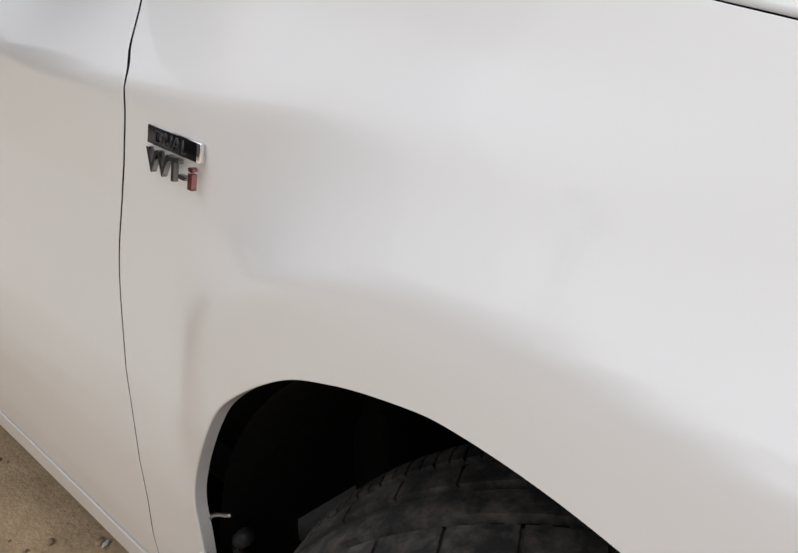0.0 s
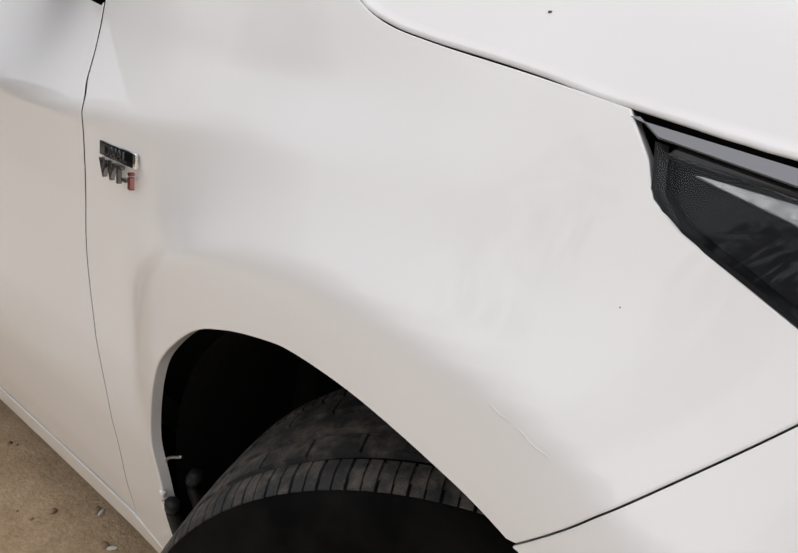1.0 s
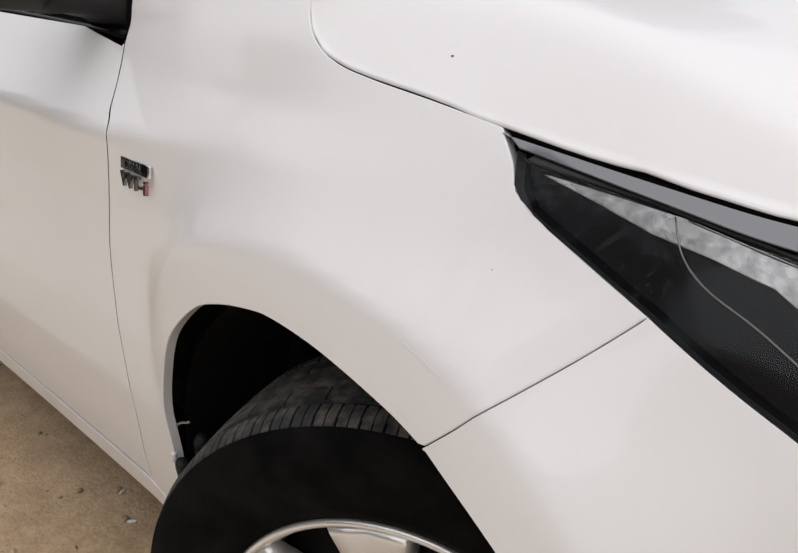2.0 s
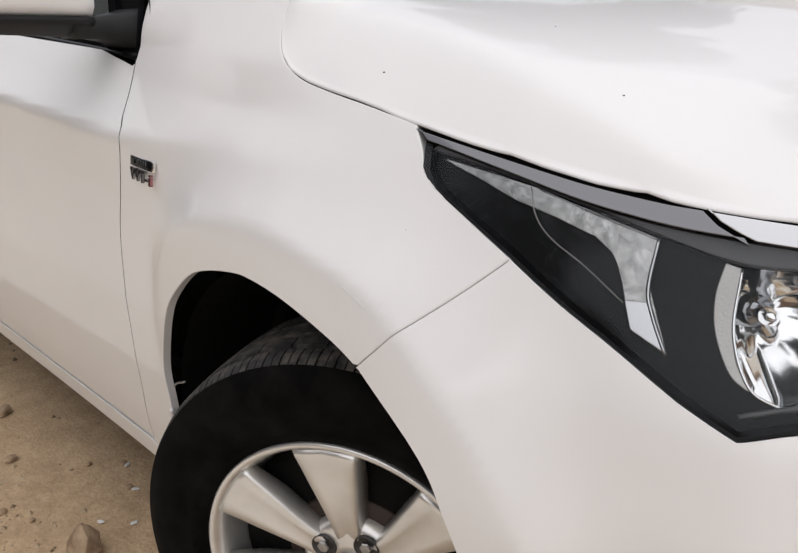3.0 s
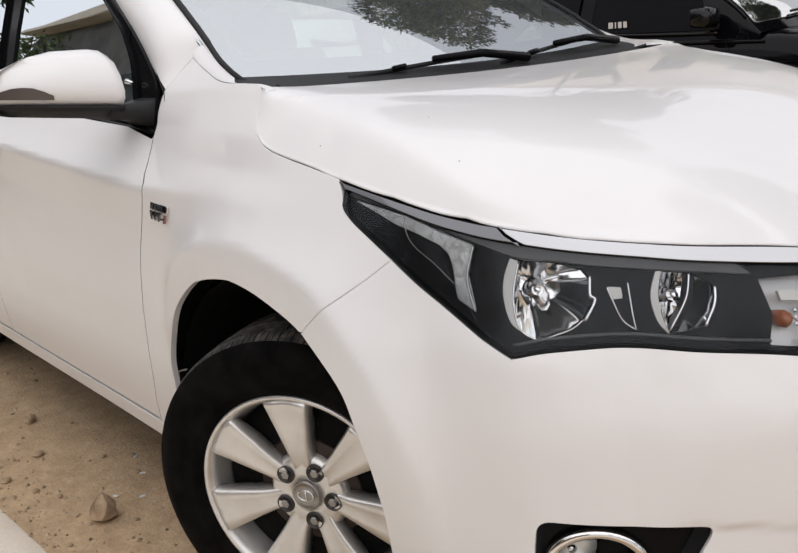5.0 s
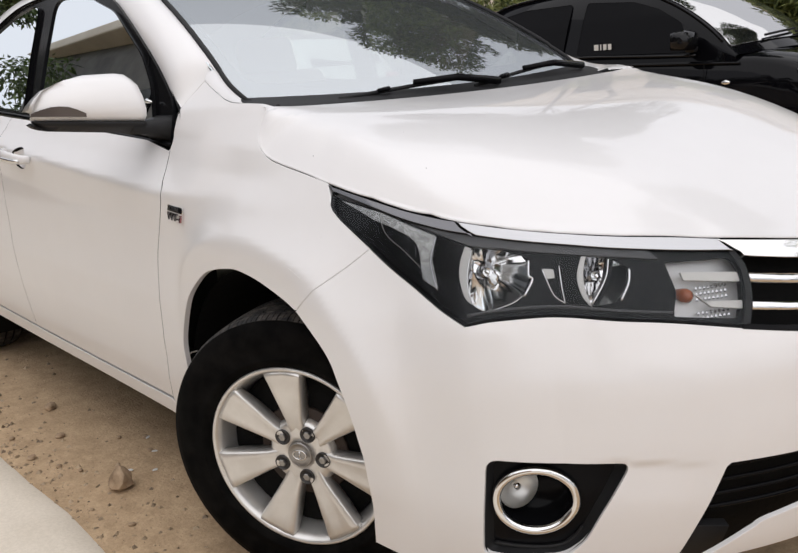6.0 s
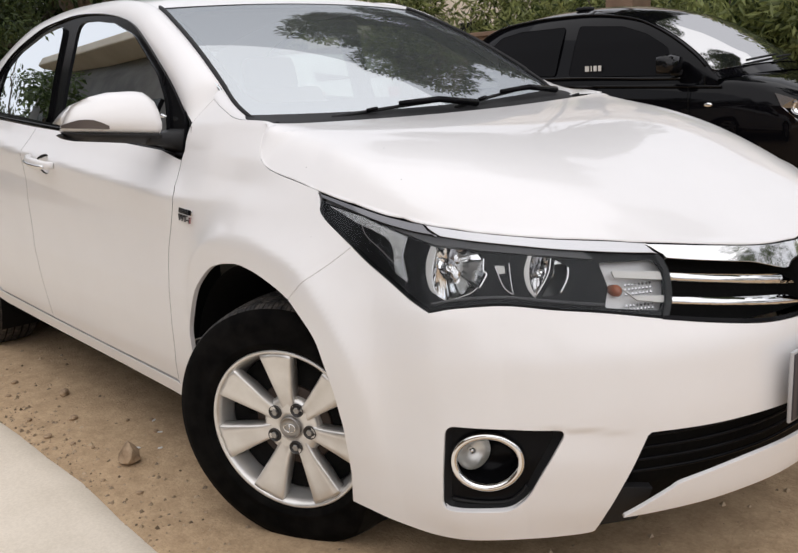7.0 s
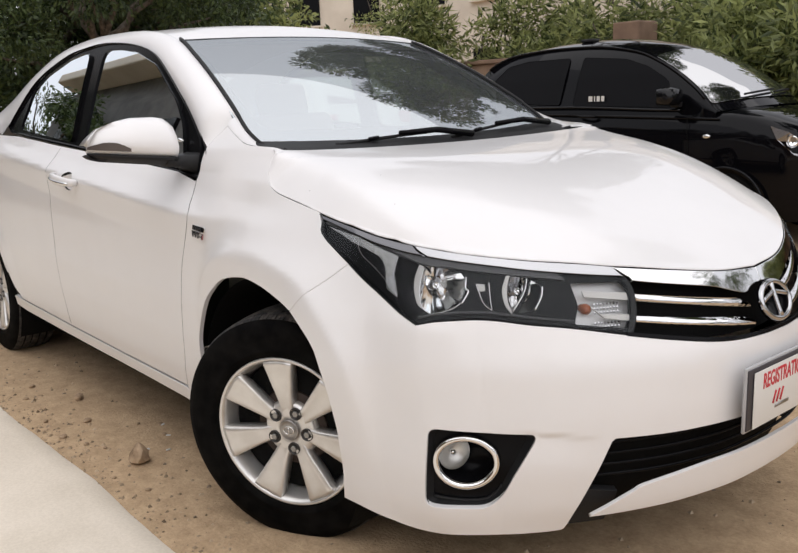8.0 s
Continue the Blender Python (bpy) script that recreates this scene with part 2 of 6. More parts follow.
def sheet(outline, surf, sign=1, step=0.02, holes=(), gap=0.0, edge=0.012, lift=0.0, seal=False, soft=0.0010, rows=()):
    """A panel of a curved skin: its outline in the skin's own two coordinates, turned-in rims round it and round its holes."""
    rings = [np.array(outline, float)] + [np.array(h, float) for h in holes]
    rings = [r if (area2(r) > 0) == (k == 0) else r[::-1] for k, r in enumerate(rings)]
    if gap:
        for k, r in enumerate(rings):
            t = np.roll(r, -1, 0) - np.roll(r, 1, 0)
            t /= np.maximum(np.linalg.norm(t, axis=1), 1e-9)[:, None]
            rings[k] = r + np.stack([-t[:, 1], t[:, 0]], 1) * gap
    lo, hi = rings[0].min(0), rings[0].max(0)
    gx, gy = np.meshgrid(np.arange(lo[0], hi[0], step), np.arange(lo[1], hi[1], step))
    g = np.stack([gx.ravel(), gy.ravel()], 1)
    keep = inside(rings[0], g)
    for h in rings[1:]:
        keep &= ~inside(h, g)
    g = g[keep]
    line = np.vstack(rings)
    t = np.roll(rings[0], -1, 0) - np.roll(rings[0], 1, 0)
    t /= np.maximum(np.linalg.norm(t, axis=1), 1e-9)[:, None]
    extra = [rings[0] + np.stack([-t[:, 1], t[:, 0]], 1) * q for q in rows]
    far = np.array([np.min(np.sum((line - q) ** 2, 1)) for q in g]) > (0.55 * min(step, 0.02)) ** 2 if len(g) else np.zeros(0, bool)
    g = g[far]
    if rows:
        g = np.array([q for q in g if np.min(np.sum((rings[0] - q) ** 2, 1)) > (rows[-1] + 0.004) ** 2])
    pts, edges, base = np.vstack([line, *extra, g]), [], 0
    for r in rings:
        edges += [(base + i, base + (i + 1) % len(r)) for i in range(len(r))]
        base += len(r)
    from mathutils.geometry import delaunay_2d_cdt
    co, _, faces, *_ = delaunay_2d_cdt([Vector(q) for q in pts], edges, [], 1, 1e-6)
    p = np.array([tuple(c) for c in co])
    mid = np.array([p[list(f)].mean(0) for f in faces])
    good = inside(rings[0], mid)
    for h in rings[1:]:
        good &= ~inside(h, mid)
    faces = [f for f, ok in zip(faces, good) if ok]
    n = surface_normal(surf, p, sign)
    v = surf(p[:, 0], p[:, 1]) + n * lift
    faces = [tuple(f) for f in faces]
    if sign < 0:
        faces = [f[::-1] for f in faces]
    verts, norms, base, shaded_faces = [v], [n], len(v), []
    if edge:
        for r in rings:
            rv = surf(r[:, 0], r[:, 1])
            rn = surface_normal(surf, r, sign)
            rv = rv + rn * lift
            along = np.roll(rv, -1, 0) - np.roll(rv, 1, 0)
            out = np.cross(along, rn) * sign
            out /= np.maximum(np.linalg.norm(out, axis=1), 1e-9)[:, None]
            k = len(r)
            q = min(soft, edge * 0.3)
            for off, nn in ((0, rn), (1, (rn + out) / 1.414), (2, out), (3, out)):
                verts.append((rv, rv + out * q * 0.8 - rn * q, rv + out * q * 0.9 - rn * min(q * 1.8, edge * 0.6), rv + out * q - rn * edge)[off])
                norms.append(nn)
            for i in range(k):
                j = (i + 1) % k
                for row in (0, 1, 2):
                    a, b, c, d = base + row * k + i, base + row * k + j, base + (row + 1) * k + j, base + (row + 1) * k + i
                    # innermost rim faces go near-black: the joint's shade, put in by material
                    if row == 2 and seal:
                        shaded_faces.append(len(faces))
                    faces.append((d, c, b, a) if sign > 0 else (a, b, c, d))
            base += 4 * k
    return np.vstack(verts), faces, np.vstack(norms), shaded_faces


def loft(rows, close_u=False, close_v=False):
    """A skin over rows of points, all rows of one length."""
    r = np.array(rows, float)
    m, n = r.shape[:2]
    f = []
    for i in range(m if close_u else m - 1):
        for j in range(n if close_v else n - 1):
            a, b = i * n + j, i * n + (j + 1) % n
            c, d = ((i + 1) % m) * n + (j + 1) % n, ((i + 1) % m) * n + j
            f.append((a, b, c, d))
    return r.reshape(-1, 3), f


def solid_loft(rows, close_v=True):
    v, f = loft(rows, False, close_v)
    n = len(rows[0])
    f.append(tuple(range(n))[::-1])
    f.append(tuple(range((len(rows) - 1) * n, len(rows) * n)))
    return v, f


def join(*shapes):
    v, f, base = [], [], 0
    for s in shapes:
        v += [tuple(q) for q in s[0]]
        f += [tuple(i + base for i in q) for q in s[1]]
        base += len(s[0])
    return v, f


def tube(points, r, sides=10, closed=False, flat=1.0):
    """A round bar along points."""
    p = np.array(points, float)
    rows = []
    t = np.gradient(p, axis=0) if not closed else np.roll(p, -1, 0) - np.roll(p, 1, 0)
    up = np.array((0, 0, 1.0))
    if closed:
        up = np.cross(p - p.mean(0), t).sum(0)
        up /= np.linalg.norm(up)
    for k, (q, d) in enumerate(zip(p, t)):
        d = d / np.linalg.norm(d)
        u = up if closed or abs(d[2]) < 0.95 else np.array((1.0, 0, 0))
        a = np.cross(d, u)
        a /= np.linalg.norm(a)
        b = np.cross(a, d)
        rr = r[k] if hasattr(r, "__len__") else r
        rows.append([q + rr * (math.cos(w) * a * flat + math.sin(w) * b) for w in np.linspace(0, 2 * math.pi, sides, endpoint=False)])
    if closed:
        return loft(rows, True, True)
    return solid_loft(rows)


def turned(profile, sides=48, axis="y"):
    """A body of revolution round y: profile of (along y, radius)."""
    rows = []
    for w in np.linspace(0, 2 * math.pi, sides, endpoint=False):
        rows.append([(r * math.cos(w), y, r * math.sin(w)) for y, r in profile])
    return loft(rows, True, False)


def block(size, at=(0, 0, 0), bevel=0.0, segments=2):
    bm = bmesh.new()
    bmesh.ops.create_cube(bm, size=1)
    bmesh.ops.scale(bm, vec=size, verts=bm.verts)
    bmesh.ops.translate(bm, vec=at, verts=bm.verts)
    if bevel:
        bmesh.ops.bevel(bm, geom=list(bm.edges), offset=bevel, segments=segments, affect="EDGES", profile=0.5)
    return bm


def writing(text, size, m, mat, parent, name="lettering", depth=0.001, bold=0.0):
    """Raised letters in the built-in font, as a mesh."""
    cu = bpy.data.curves.new(name, "FONT")
    cu.body, cu.size, cu.extrude, cu.align_x, cu.align_y = text, size, depth, "CENTER", "CENTER"
    cu.offset = bold
    tmp = new("tmp_text", cu)
    dg = bpy.context.evaluated_depsgraph_get()
    me = bpy.data.meshes.new_from_object(tmp.evaluated_get(dg))
    bpy.data.objects.remove(tmp)
    me.name = name
    me.transform(m)
    me.materials.clear()
    me.materials.append(mat)
    ob = new(name, me)
    ob.parent = parent
    return ob

# ---- the white car's skin: x to its nose, y to its left, z up, from the ground under the front axle ----
def spline(pts, n=24):
    """A smooth curve through the points (Catmull-Rom), n steps between each two."""
    p = np.array(pts, float)
    p = np.vstack([2 * p[0] - p[1], p, 2 * p[-1] - p[-2]])
    t = np.linspace(0, 1, n, endpoint=False)[:, None]
    out = []
    for i in range(1, len(p) - 2):
        a, b, c, d = p[i - 1:i + 3]
        out.append(0.5 * (2 * b + (c - a) * t + (2 * a - 5 * b + 4 * c - d) * t ** 2 + (3 * b - a - 3 * c + d) * t ** 3))
    out.append(p[-2][None])
    return np.vstack(out)


def smooth(a, b, x):
    t = np.clip((np.asarray(x, float) - a) / (b - a), 0, 1)
    return t * t * (3 - 2 * t)


# the car's greatest outline in plan, from the middle of the nose along its right side to the tail
PLAN = spline([(0.985, 0.06), (0.985, -0.06), (0.972, -0.20), (0.930, -0.35), (0.865, -0.48), (0.785, -0.595), (0.690, -0.70), (0.570, -0.788), (0.420, -0.848),
               (0.270, -0.878), (0.0, -0.885), (-0.30, -0.875), (-0.49, -0.8675), (-1.0, -0.868), (-1.6, -0.872), (-2.3, -0.874), (-2.7, -0.876),
               (-3.1, -0.850), (-3.45, -0.76), (-3.60, -0.55), (-3.66, -0.1), (-3.66, 0.1)], 40)
_run = np.concatenate([[0], np.cumsum(np.hypot(*np.diff(PLAN, axis=0).T))])
_run -= np.interp(0, -PLAN[:60, 1], _run[:60])
_tan = np.gradient(PLAN, _run, axis=0)
_tan /= np.linalg.norm(_tan, axis=1)[:, None]


def s_at(x):
    """How far along the plan line the side has reached x."""
    return np.interp(-np.asarray(x, float), -PLAN[30:-50, 0], _run[30:-50])


# how far the skin lies inside the plan line: heights, and rows for places along it
LEVELS = np.array([0.16, 0.26, 0.36, 0.48, 0.60, 0.70, 0.78, 0.880, 0.93, 1.00, 1.07, 1.14])
STATIONS = [0.0, 0.43, s_at(0.52), s_at(0.17), s_at(-0.15), s_at(-0.49), s_at(-2.4), s_at(-3.2)]
INSET = np.array([
    (0.07, 0.016, 0.0, 0.0, 0.006, 0.050, 0.090, 0.17, 0.26, 0.36, 0.46, 0.56),
    (0.07, 0.018, 0.0, 0.0, 0.012, 0.062, 0.098, 0.17, 0.26, 0.36, 0.46, 0.56),
    (0.035, 0.012, 0.0, 0.0, 0.0, 0.020, 0.055, 0.105, 0.165, 0.24, 0.32, 0.40),
    (0.03, 0.010, 0.0, 0.002, 0.010, 0.020, 0.043, 0.082, 0.110, 0.165, 0.24, 0.32),
    (0.045, 0.018, 0.008, 0.006, 0.012, 0.016, 0.026, 0.049, 0.080, 0.118, 0.163, 0.225),
    (0.055, 0.034, 0.019, 0.006, 0.0, 0.0030, 0.0060, -0.0010, 0.044, 0.098, 0.124, 0.190),
    (0.055, 0.034, 0.019, 0.006, 0.0, 0.0030, 0.0060, -0.0010, 0.043, 0.090, 0.130, 0.17),
    (0.07, 0.040, 0.020, 0.008, 0.0, 0.001, 0.003, 0.006, 0.050, 0.095, 0.14, 0.19)])
_fine_z = np.arange(0.0, 1.5, 0.002)
_fine = []
for _k, _row in enumerate(INSET):
    _line = np.interp(_fine_z, LEVELS, _row)
    _line = _line + np.where(_fine_z > LEVELS[-1], (_fine_z - LEVELS[-1]) * 0.7, 0)
    _w = (25, 25, 25, 22, 11, 6, 6, 8)[_k]
    _pad = np.pad(_line, _w, mode="edge")
    _line = np.convolve(np.convolve(_pad, np.ones(_w) / _w, "same"), np.ones(_w) / _w, "same")[_w:-_w]
    _fine.append(_line)
_fine = np.array(_fine)


# the crest of the flare round the front wheel, along the plan line and up
FLARE = spline([(1.930, 0.45), (1.922, 0.57), (1.898, 0.652), (1.864, 0.707), (1.800, 0.754), (1.730, 0.786), (1.665, 0.802), (1.607, 0.808), (1.545, 0.806), (1.500, 0.799), (1.448, 0.788),
                (1.388, 0.773), (1.344, 0.757), (1.307, 0.736), (1.272, 0.709), (1.212, 0.655), (1.160, 0.590), (1.128, 0.51), (1.112, 0.41), (1.105, 0.28)], 5)


def flare(s, z):
    """How far the skin swells round the front wheel: a leaning band below a crest, and a hollow above it."""
    a, d = FLARE[:-1], np.diff(FLARE, axis=0)
    q = np.stack([s.ravel(), z.ravel()], 1)
    best, sign = np.full(len(q), 9.0), np.ones(len(q))
    for p, e in zip(a, d):
        t = np.clip(((q - p) @ e) / (e @ e), 0, 1)
        r = q - p - t[:, None] * e
        gap = np.hypot(*r.T)
        side = np.where(e[0] * r[:, 1] - e[1] * r[:, 0] < 0, 1.0, -1.0)
        sign, best = np.where(gap < best, side, sign), np.minimum(gap, best)
    r = (best * sign).reshape(s.shape)
    up = 0.5 * (r + np.sqrt(r * r + 0.0065 ** 2))
    down = 0.5 * (np.sqrt(r * r + 0.0065 ** 2) - r)
    lift = 0.037 * np.clip(1 - up / (0.14 - 0.055 * smooth(1.60, 1.84, s)), 0, 1) ** 2 - (0.04 + 0.10 * smooth(1.30, 1.42, s)) * np.minimum(down, 0.11)
    return lift * smooth(1.975, 1.68, s) * smooth(0.26, 0.60, z) * smooth(1.02, 1.16, s)


def arch(x, z, cx, cz, outer, out, fade):
    """The plain swelling of the skin round a rear wheel."""
    r = np.hypot(x - cx, z - cz) - outer
    r = 0.5 * (r + np.sqrt(r * r + 0.005 ** 2))
    return smooth(cz - 0.10, cz + 0.20, z) * out * np.clip(1 - r / fade, 0, 1) ** 2


def body(s, z):
    """The skin of the lower body at s along the plan line (minus: on its left side) and height z."""
    s, z = np.broadcast_arrays(np.asarray(s, float), np.asarray(z, float))
    side, s = np.where(s < 0, -1.0, 1.0), np.abs(s)
    x, y = np.interp(s, _run, PLAN[:, 0]), np.interp(s, _run, PLAN[:, 1])
    tx, ty = np.interp(s, _run, _tan[:, 0]), np.interp(s, _run, _tan[:, 1])
    n = np.hypot(tx, ty)
    nx, ny = ty / n, -tx / n
    rise = 0.078 * np.clip(-0.47 - x, 0, 1.9) * smooth(0.62, 0.86, z)
    zz = z - rise
    v = np.stack([np.interp(zz, _fine_z, row) for row in _fine])
    st = np.array(STATIONS).reshape(-1, *([1] * s.ndim))
    m = np.zeros_like(v)
    m[1:-1] = (v[2:] - v[:-2]) / (st[2:] - st[:-2])
    d = np.array(v[0])
    for j in range(len(STATIONS) - 1):
        h = STATIONS[j + 1] - STATIONS[j]
        f = np.clip((s - STATIONS[j]) / h, 0, 1)
        cubic = (2 * f ** 3 - 3 * f ** 2 + 1) * v[j] + (f ** 3 - 2 * f ** 2 + f) * h * m[j] + (3 * f ** 2 - 2 * f ** 3) * v[j + 1] + (f ** 3 - f ** 2) * h * m[j + 1]
        d = np.where(s >= STATIONS[j], cubic, d)
    d = d - flare(s, z) - arch(x, z, -2.70, 0.35, 0.42, 0.010, 0.10)
    # the shoulder ridge from the bonnet's corner to the mirror
    up = np.abs(z - (0.982 + 0.09 * (s - 1.62)))
    d = d - 0.0050 * np.clip(1 - (np.sqrt(up * up + 0.005 ** 2) - 0.005) / 0.055, 0, 1) * smooth(1.44, 1.68, s) * smooth(2.20, 2.0, s)
    # the fading crease that runs inward from the fog lamp's opening
    below = 0.4540 - 0.115 * (0.70 - s) - z
    d = d + 0.0045 * smooth(-0.006, 0.006, below) * np.clip(1 - below / 0.07, 0, 1) * smooth(0.53, 0.66, s) * smooth(0.80, 0.70, s)
    # the upright fold where the bumper's face turns into its flank
    off = s - (0.955 + 0.115 * (z - 0.46))
    d = d - (0.0105 - 0.105 * (np.sqrt(off * off + 0.012 ** 2) - 0.012)).clip(-0.003, 1) * smooth(0.13, 0.25, z) * smooth(0.80, 0.68, z)
    return np.stack([x + nx * d, side * (y + ny * d), z], -1)

# ---- the white saloon car ----
def X(points):
    """Outline points given as (x, z) on the car's side, in the skin's own coordinates."""
    return [(float(s_at(x)), z) for x, z in points]


DOOR_LINE = [(2.006, 0.978), (1.988, 0.945), (1.965, 0.910), (1.9435, 0.880), (1.9635, 0.824), (1.990, 0.772), (2.018, 0.700), (2.036, 0.592), (2.065, 0.445), (2.090, 0.36), (2.104, 0.298)]
HOOD_SIDE = [(1.373, 0.925), (1.443, 0.9385), (1.531, 0.954), (1.584, 0.966), (1.620, 0.983), (1.646, 1.007), (1.663, 1.038), (1.667, 1.0705)]
HOOD_NOSE = [(1.374, 0.9241), (1.242, 0.902), (1.084, 0.8769), (0.941, 0.8599), (0.814, 0.8458), (0.694, 0.8327), (0.573, 0.8207), (0.491, 0.8106), (0.311, 0.7915), (0.15, 0.7735), (0, 0.7634)]
LAMP_TOP = [(1.352, 0.9091), (1.234, 0.886), (1.077, 0.8558), (0.941, 0.8388), (0.814, 0.8247), (0.701, 0.8106), (0.581, 0.7966), (0.463, 0.7850)]
LAMP_LOW = [(0.983, 0.7011), (0.926, 0.7102), (0.82, 0.7122), (0.709, 0.6981), (0.603, 0.6841), (0.468, 0.6605)]
LAMP_SIDE = [(1.33, 0.8699), (1.212, 0.8167), (1.107, 0.7634), (1.032, 0.7232), (0.983, 0.7011)]
SEAM = [(1.212, 0.816), (1.2547, 0.7825), (1.291, 0.755), (1.3152, 0.7365), (1.336, 0.718), (1.373, 0.687)]
ARCH = X([(-0.455, 0.235), (-0.450, 0.35), (-0.436, 0.435)]) + [(1.938, 0.512), (1.880, 0.600), (1.833, 0.651), (1.747, 0.7065), (1.686, 0.728), (1.62, 0.7385), (1.583, 0.739), (1.525, 0.731), (1.4725, 0.7185), (1.42, 0.703)]
ARCH_FRONT = [(1.373, 0.688), (1.310, 0.650), (1.265, 0.612), (1.243, 0.572), (1.220, 0.510), (1.2095, 0.45), (1.205, 0.40), (1.2095, 0.31), (1.2255, 0.218)]
CAB_O = [(-0.511, 1.069), (-0.543, 1.107), (-0.664, 1.197), (-0.861, 1.315), (-1.012, 1.388), (-1.201, 1.426), (-1.451, 1.446), (-1.66, 1.440), (-1.88, 1.416), (-2.191, 1.329), (-2.41, 1.20), (-2.52, 1.125)]
FOG_HOLE = [(0.949, 0.466), (0.701, 0.452), (0.754, 0.361), (0.784, 0.301), (0.821, 0.270), (0.968, 0.267)]

def cab(x, z):
    """The plane of the side windows."""
    x, z = np.broadcast_arrays(np.asarray(x, float), np.asarray(z, float))
    y = -0.768 + 0.30 * (z - 1.0) + 0.05 * np.clip(-2.0 - x, 0, 2) ** 2 + 0.04 * np.clip(z - 1.25, 0, 1)
    return np.stack([x, y, z], -1)


car = thing("saloon_car", "clean white four-door saloon car parked on sandy soil, front wheels turned", "car")


def both(name, shape, mat, parent=car, label="", shade=True):
    """A part on the car's right side and its twin on the left."""
    return part(name, shape, mat, parent, label, shade), part(name, mirrored(shape), mat, parent, label, shade)


# recesses behind the door handles
HANDLES = ((-1.262, 0.934, 0.020), (-2.235, 0.998, 0.016))


def recess(x0, z0, rise, k=1.0):
    cx, cz = x0 - 0.112, z0 + rise * 0.5 - 0.010
    return np.array([(float(s_at(cx + 0.058 * k * math.cos(w))), cz + 0.033 * k * math.sin(w)) for w in np.linspace(0, 2 * math.pi, 30, endpoint=False)])


# wings, doors, quarter panels, sills
# wing
_wing = ring_of((HOOD_SIDE, True), ([HOOD_SIDE[-1], (1.72, 1.080), (1.81, 1.085), (1.90, 1.108), (1.985, 1.136)], True), ([(1.985, 1.136), (2.014, 1.074), (2.018, 1.03), DOOR_LINE[0]], True), (DOOR_LINE, True),
                ([DOOR_LINE[-1], (2.09, 0.26), (2.05, 0.24), ARCH[0]], False), (ARCH + [SEAM[-1]], True), (SEAM[::-1], True), ([SEAM[0], (1.322, 0.868), (1.343, 0.882), (1.353, 0.901), HOOD_SIDE[0]], False))
wing_shape = sheet(_wing, body, -1, 0.0100, gap=0.0015, edge=0.014, soft=0.0015)
wing, _ = both("front_wing", wing_shape, PAINT)
_door = ring_of((DOOR_LINE, True), (X([(-0.588, 0.299), (-1.08, 0.305), (-1.612, 0.318)]), False), (X([(-1.612, 0.318), (-1.622, 0.62), (-1.615, 0.80), (-1.60, 0.95), (-1.59, 1.058)]), True), (X([(-1.59, 1.058), (-1.1, 1.030), (-0.62, 0.998), (-0.49, 0.975)]), False))
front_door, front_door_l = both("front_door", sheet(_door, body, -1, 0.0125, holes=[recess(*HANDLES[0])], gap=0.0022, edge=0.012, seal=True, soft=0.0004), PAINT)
_rear = ring_of((X([(-1.59, 1.058), (-1.60, 0.95), (-1.615, 0.80), (-1.622, 0.62), (-1.612, 0.318)]), True), (X([(-1.612, 0.318), (-2.05, 0.330), (-2.22, 0.335)]), False), (X([(-2.22, 0.335), (-2.30, 0.40), (-2.36, 0.55), (-2.50, 0.72), (-2.56, 0.90), (-2.53, 1.10)]), True), (X([(-2.53, 1.10), (-2.1, 1.092), (-1.59, 1.058)]), False))
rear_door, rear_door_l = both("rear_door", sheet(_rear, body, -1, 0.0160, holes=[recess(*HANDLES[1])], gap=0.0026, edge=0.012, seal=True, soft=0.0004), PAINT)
_quarter = ring_of((X([(-2.53, 1.10), (-2.56, 0.90), (-2.50, 0.72), (-2.36, 0.55), (-2.335, 0.45)]), True),
                   (X([(-2.335, 0.45), (-2.38, 0.54), (-2.47, 0.645), (-2.58, 0.705), (-2.70, 0.72), (-2.82, 0.705), (-2.93, 0.645), (-3.02, 0.54), (-3.06, 0.42), (-3.07, 0.26)]), True),
                   (X([(-3.07, 0.26), (-3.3, 0.24)]) + [(4.95, 0.24), (5.29, 0.25), (5.29, 0.95), (4.9, 0.97)], False), ([(4.9, 0.97), (4.6, 1.02), (4.3, 1.06)], True), ([(4.3, 1.06), (float(s_at(-2.53)), 1.10)], False))
both("quarter_panel", sheet(_quarter, body, -1, 0.03, gap=0.001, edge=0.012), PAINT)
_sill = ring_of((X([(-0.45, 0.243), (-0.60, 0.291), (-1.08, 0.298), (-1.6, 0.311), (-2.20, 0.327), (-2.33, 0.335)]), False), (X([(-2.33, 0.335), (-2.33, 0.292), (-2.20, 0.280), (-1.6, 0.266), (-1.08, 0.255), (-0.62, 0.246), (-0.45, 0.228)]), False))
both("sill", sheet(_sill, body, -1, 0.03, edge=0.03, lift=0.001), PAINT)

# front bumper, with openings for the fog lamps and the lower grille
_half = [(LAMP_SIDE[1:][::-1], False), (SEAM, True), (ARCH_FRONT, True), ([ARCH_FRONT[-1], (1.17, 0.212), (1.10, 0.199), (0.986, 0.187), (0.836, 0.190), (0.716, 0.193), (0.645, 0.197), (0.630, 0.207)], True),
         ([(0.630, 0.207), (0.611, 0.255), (0.570, 0.345), (0.532, 0.428), (0.524, 0.434)], False), ([(0.524, 0.434), (0.393, 0.432), (0.25, 0.430), (0.0, 0.424)], True)]
_low = LAMP_LOW[::-1]
_grille_low = [(0.0, 0.612), (0.085, 0.613), (0.22, 0.621), (0.363, 0.642), (0.466, 0.6590)]
_right = ring_of((_grille_low, True), (_low, True), *_half)
